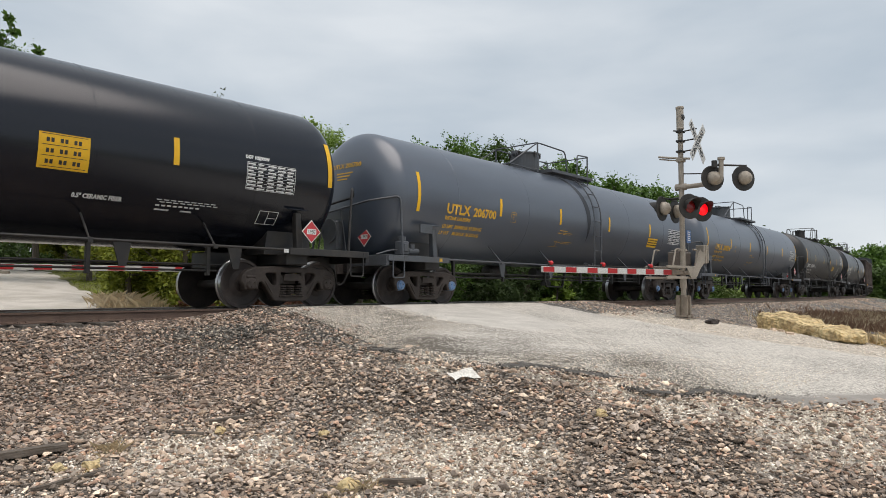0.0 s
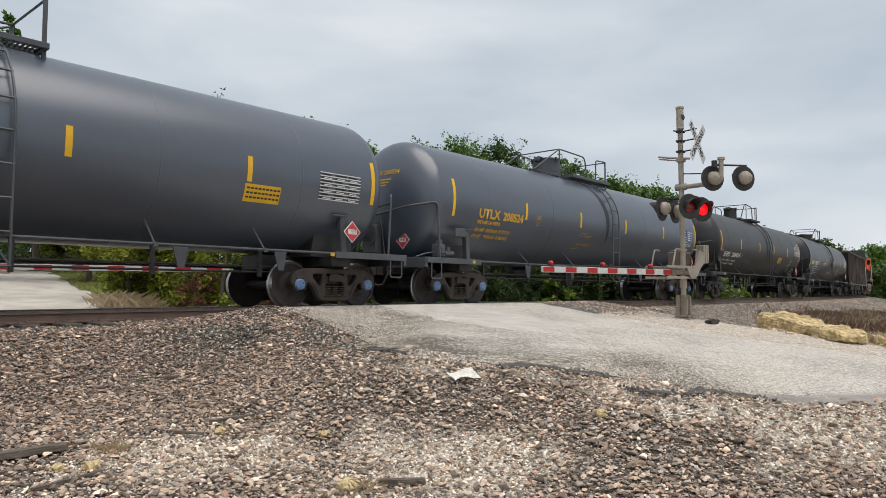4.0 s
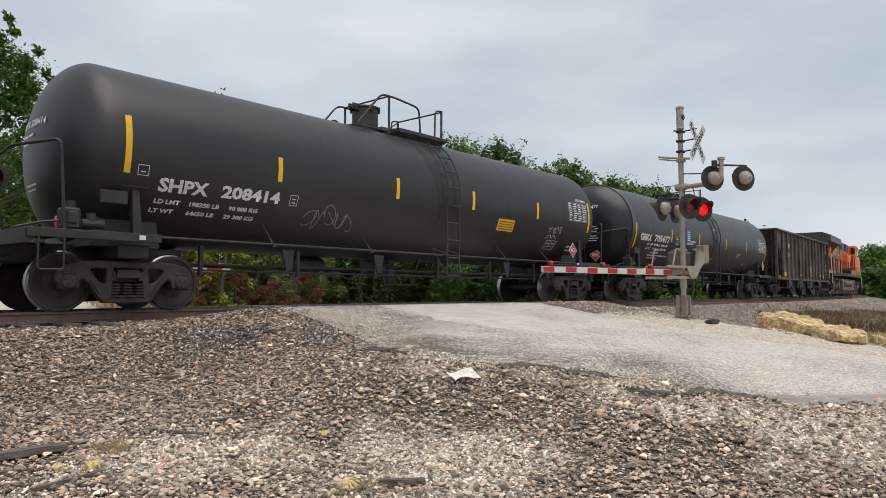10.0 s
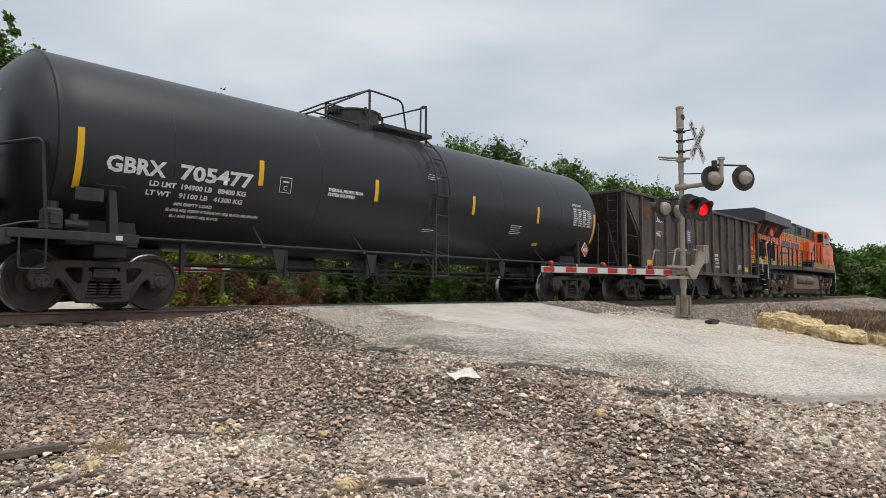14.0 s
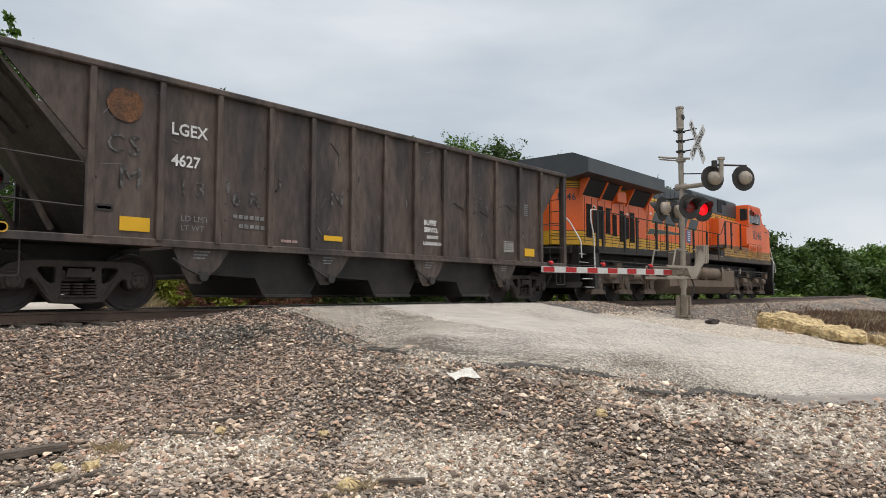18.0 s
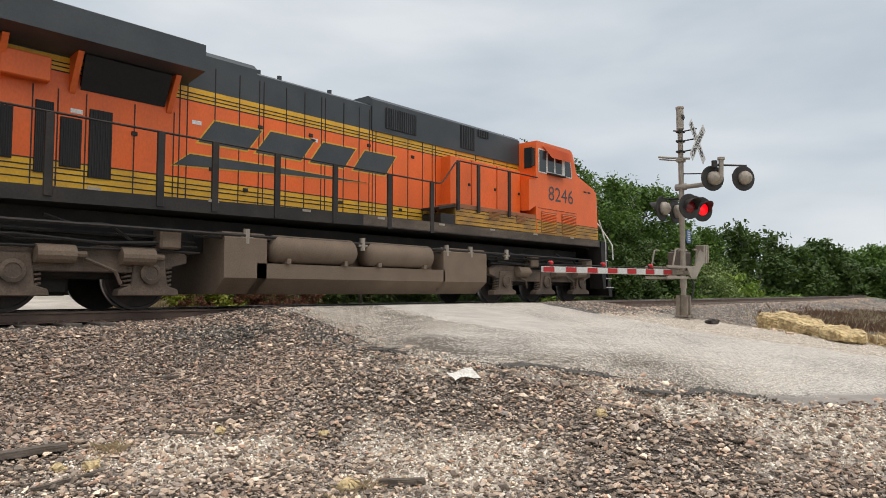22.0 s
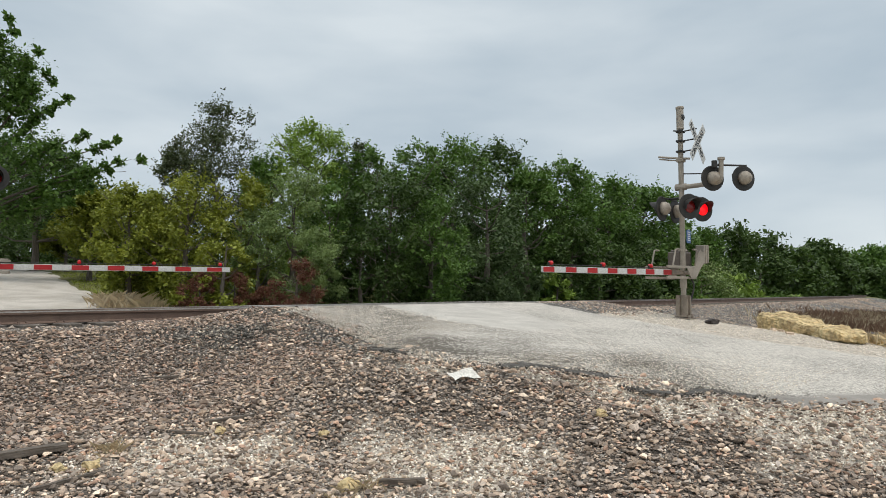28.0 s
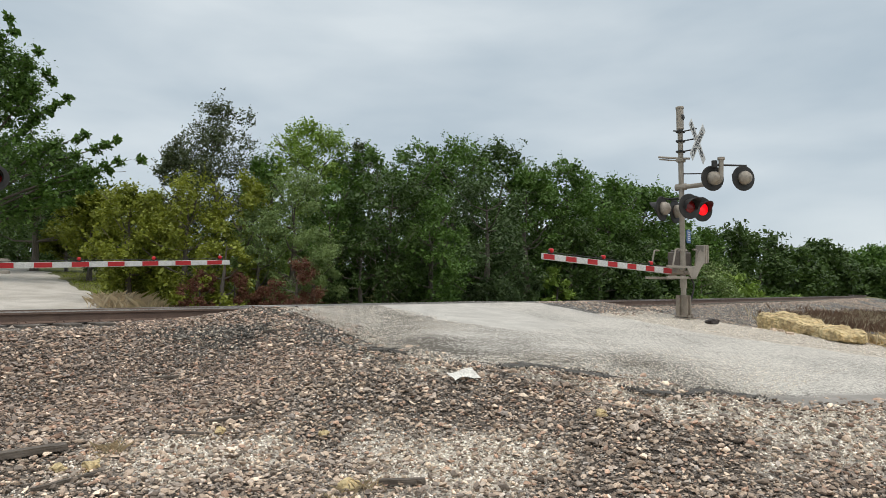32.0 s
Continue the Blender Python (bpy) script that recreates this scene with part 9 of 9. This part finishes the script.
    scatter("verge_chippings", "white limestone chippings on the road verge", x, y, height(x, y) + 0.004, r.uniform(0.010, 0.034, len(x)), M_CHIP, 39, fine=True)
    n = 70000
    x, y = r.uniform(5.0, 13, n), r.uniform(-10.0, -1.6, n)
    keep = (x > road_left(y) - 0.1) & (x < road_left(y) + 0.1 + 4.2 * r.uniform(0, 1, n) ** 1.1)
    x, y = x[keep], y[keep]
    scatter("road_chippings", "loose chippings on the crumbling road edge", x, y, road_height(y) + grade(x) + 0.031, r.uniform(0.010, 0.021, len(x)), M_CHIP, 41, flat=0.7, tilt=0.5, fine=True)


build_gravel()


def boulder(name, label, x, y, lx, ly, lz, turn, material, seed, tilt=0.0, bury=0.3, cat="rock", taper=0.0):
    """A rough stone: a block broken up by noise."""
    bm = bmesh.new()
    bmesh.ops.create_cube(bm, size=1.0)
    bmesh.ops.subdivide_edges(bm, edges=bm.edges[:], cuts=34 if lx > 3 else 13, use_grid_fill=True)
    for v in bm.verts:
        p = v.co.copy()
        e = 6 if lx > 0.5 else 2.6
        k = 1 / max(0.5, (abs(p.x) ** e + abs(p.y) ** e + abs(p.z) ** e) ** (1 / e) * 2)
        p = p * (0.35 + 0.65 * k)
        thin = 1 - taper * (0.5 - p.x)
        q = Vector((p.x * lx, p.y * ly * (0.6 + 0.4 * thin), p.z * lz * thin))
        o = noise.noise_vector(q * 1.1 + Vector((seed, 0, 0))) * 0.10 + noise.noise_vector(q * 3.4 + Vector((0, seed, 0))) * 0.07 + noise.noise_vector(q * 9) * 0.05 + noise.noise_vector(q * 21) * 0.05
        o.z -= max(0.0, noise.noise(q * 6.5 + Vector((2, 0, seed))) - 0.30) * 0.22
        if lx < 0.5:
            o = noise.noise_vector(q * (2.2 / lx) + Vector((seed, 0, 0))) * 0.35 + noise.noise_vector(q * (6 / lx) + Vector((0, seed, 0))) * 0.12
        v.co = q + Vector((o.x * min(1, lx), o.y * min(1, ly), o.z * min(0.8, lz)))
    ob = part(name, bm, material)
    zb = float(height(np.array(x), np.array(y)))
    ob.matrix_world = Matrix.Translation((x, y, zb + lz * (0.5 - bury))) @ Euler((0, radians(tilt), radians(turn))).to_matrix().to_4x4()
    return tagged(ob, label, cat)


boulder("limestone_slab", "long rough yellow limestone slab lying on the verge", 16.75, -8.1, 3.9, 0.8, 0.66, 38, M_LIMESTONE, 3, -1.0, 0.30, taper=0.7)
boulder("limestone_block", "broken brown limestone block at the slab's end", 15.9, -9.9, 1.3, 0.7, 0.30, 30, M_LIMESTONE, 8, 0, 0.3)
for _k, (_x, _y, _s) in enumerate(((15.9, -6.3, 0.32), (16.3, -7.5, 0.16), (15.7, -8.0, 0.14), (16.9, -7.9, 0.2), (16.2, -7.7, 0.13))):
    boulder("verge_stone", "grey stone on the white verge", _x, _y, _s, _s * 0.7, _s * 0.5, 40 * _k, M_CAST if _k == 0 else M_STONE, 20 + _k)
for _k, (_x, _y, _s) in enumerate(((2.27, -6.44, 0.13), (3.56, -6.14, 0.10), (4.1, -7.01, 0.09), (3.45, -8.15, 0.13), (2.05, -6.35, 0.10), (5.79, -8.96, 0.11))):
    boulder("yellow_stone", "cream-yellow limestone lump in the gravel", _x, _y, _s, _s * 0.8, _s * 0.6, 50 * _k, M_LIMESTONE, 40 + _k, bury=-0.05)


def plank(x, y, length, w, h, turn, label, seed):
    bm = bmesh.new()
    rnd = random.Random(seed)
    pts = np.linspace(-length / 2, length / 2, 9)
    rings = []
    for p in pts:
        j = [rnd.uniform(-0.15, 0.15) for _ in range(8)]
        rings.append([bm.verts.new((p + 0.02 * rnd.uniform(-1, 1), sy * w / 2 * (1 + j[i]), sz * h / 2 * (1 + j[i + 4]))) for i, (sy, sz) in enumerate(((-1, -1), (1, -1), (1, 1), (-1, 1)))])
    for a, b in zip(rings, rings[1:]):
        for k in range(4):
            bm.faces.new((a[k], a[(k + 1) % 4], b[(k + 1) % 4], b[k]))
    bm.faces.new(rings[0])
    bm.faces.new(rings[-1])
    bmesh.ops.recalc_face_normals(bm, faces=bm.faces[:])
    ob = part("wood_scrap", bm, M_TIMBER)
    zb = float(height(np.array(x), np.array(y)))
    ob.location, ob.rotation_euler = (x, y, zb + h * 0.45 + 0.028), (0, 0, radians(turn))
    return tagged(ob, label, "wood")


plank(1.95, -5.95, 0.62, 0.10, 0.05, -5, "weathered grey sleeper splinter in the gravel", 1)
plank(3.82, -5.92, 0.5, 0.06, 0.035, -6, "short weathered timber piece in the gravel", 2)
plank(3.19, -6.03, 0.56, 0.026, 0.022, -65, "thin weathered stick in the gravel", 3)
plank(2.03, -6.66, 0.56, 0.028, 0.025, 15, "thin weathered stick in the gravel", 4)
plank(3.77, -8.37, 0.36, 0.05, 0.04, -44, "weathered timber scrap in the gravel", 5)
plank(4.1, -3.82, 0.42, 0.03, 0.025, -16, "thin weathered stick in the gravel", 6)
plank(6.08, -3.37, 0.3, 0.04, 0.03, -17, "thin weathered stick by the crumbled asphalt", 7)

_bm = bmesh.new()
for _i in range(5):
    for _j in range(4):
        _bm.verts.new((0.30 * (_i / 4 - 0.5), 0.19 * (_j / 3 - 0.5) + 0.02 * math.sin(_i), 0.02 * math.sin(_i * 1.3 + _j) + 0.03 * (_j == 3)))
_bm.verts.ensure_lookup_table()
for _i in range(4):
    for _j in range(3):
        _bm.faces.new([_bm.verts[k] for k in (_i * 4 + _j, _i * 4 + 4 + _j, _i * 4 + 5 + _j, _i * 4 + 1 + _j)])
_p = part("paper_scrap", _bm, M_PAPER)
_p.matrix_world = Matrix.Translation((5.58, -7.48, float(height(np.array(5.58), np.array(-7.48))) + 0.06)) @ Euler((0.15, -0.1, -0.35)).to_matrix().to_4x4()
_s = _p.modifiers.new("thickness", "SOLIDIFY")
_s.thickness = 0.004
tagged(_p, "crumpled white paper scrap on the gravel", "litter")

# ---- what moves ----
# metres the train has rolled, every half second from the start
ROLLED = [0.0, 2.01, 4.02, 6.18, 8.21, 10.25, 12.31, 14.38, 16.44, 18.52, 20.61, 22.71, 24.85, 26.99, 29.15, 31.32, 33.51, 35.71, 37.88, 40.12, 42.33, 44.55, 46.76,
          49.0, 51.27, 53.56, 55.84, 58.12, 60.42, 62.72, 65.01, 67.3, 69.6, 71.9, 74.26, 76.58, 78.76, 81.08, 83.42, 85.79, 88.08, 90.39, 92.67, 95.0, 97.35, 99.72,
          102.09, 104.48, 106.84, 109.22, 111.56]


def rolled(t):
    i = t * 2
    if i >= len(ROLLED) - 1:
        return ROLLED[-1] + (t - (len(ROLLED) - 1) / 2) * 4.72
    k = int(i)
    return ROLLED[k] + (ROLLED[k + 1] - ROLLED[k]) * (i - k)


def motions():
    half = {car.name: t for car, t in MOVING}
    for car, q in TRAIN:
        rows = []
        for k in range(65):
            t = k / 2
            s = q - rolled(t)
            a, b = on_track(s - half[car.name])[0], on_track(s + half[car.name])[0]
            d = b - a
            rows.append((t, Matrix.Translation((a + b) / 2) @ Euler((0, -math.atan2(d.z, d.length), math.atan2(d.y, d.x))).to_matrix().to_4x4()))
        walk(car, rows)
    for ax, x, r in TURNING:
        rows = []
        t = 0.0
        while t < 32.0001:
            rows.append((t, Matrix.Translation((x, 0, r)) @ Euler((0, -rolled(t) / r, 0)).to_matrix().to_4x4()))
            t += 4 / 30
        if rows[-1][0] < 31.99:
            rows.append((32.0, Matrix.Translation((x, 0, r)) @ Euler((0, -rolled(32.0) / r, 0)).to_matrix().to_4x4()))
        walk(ax, rows)
    gate_motions()


motions()
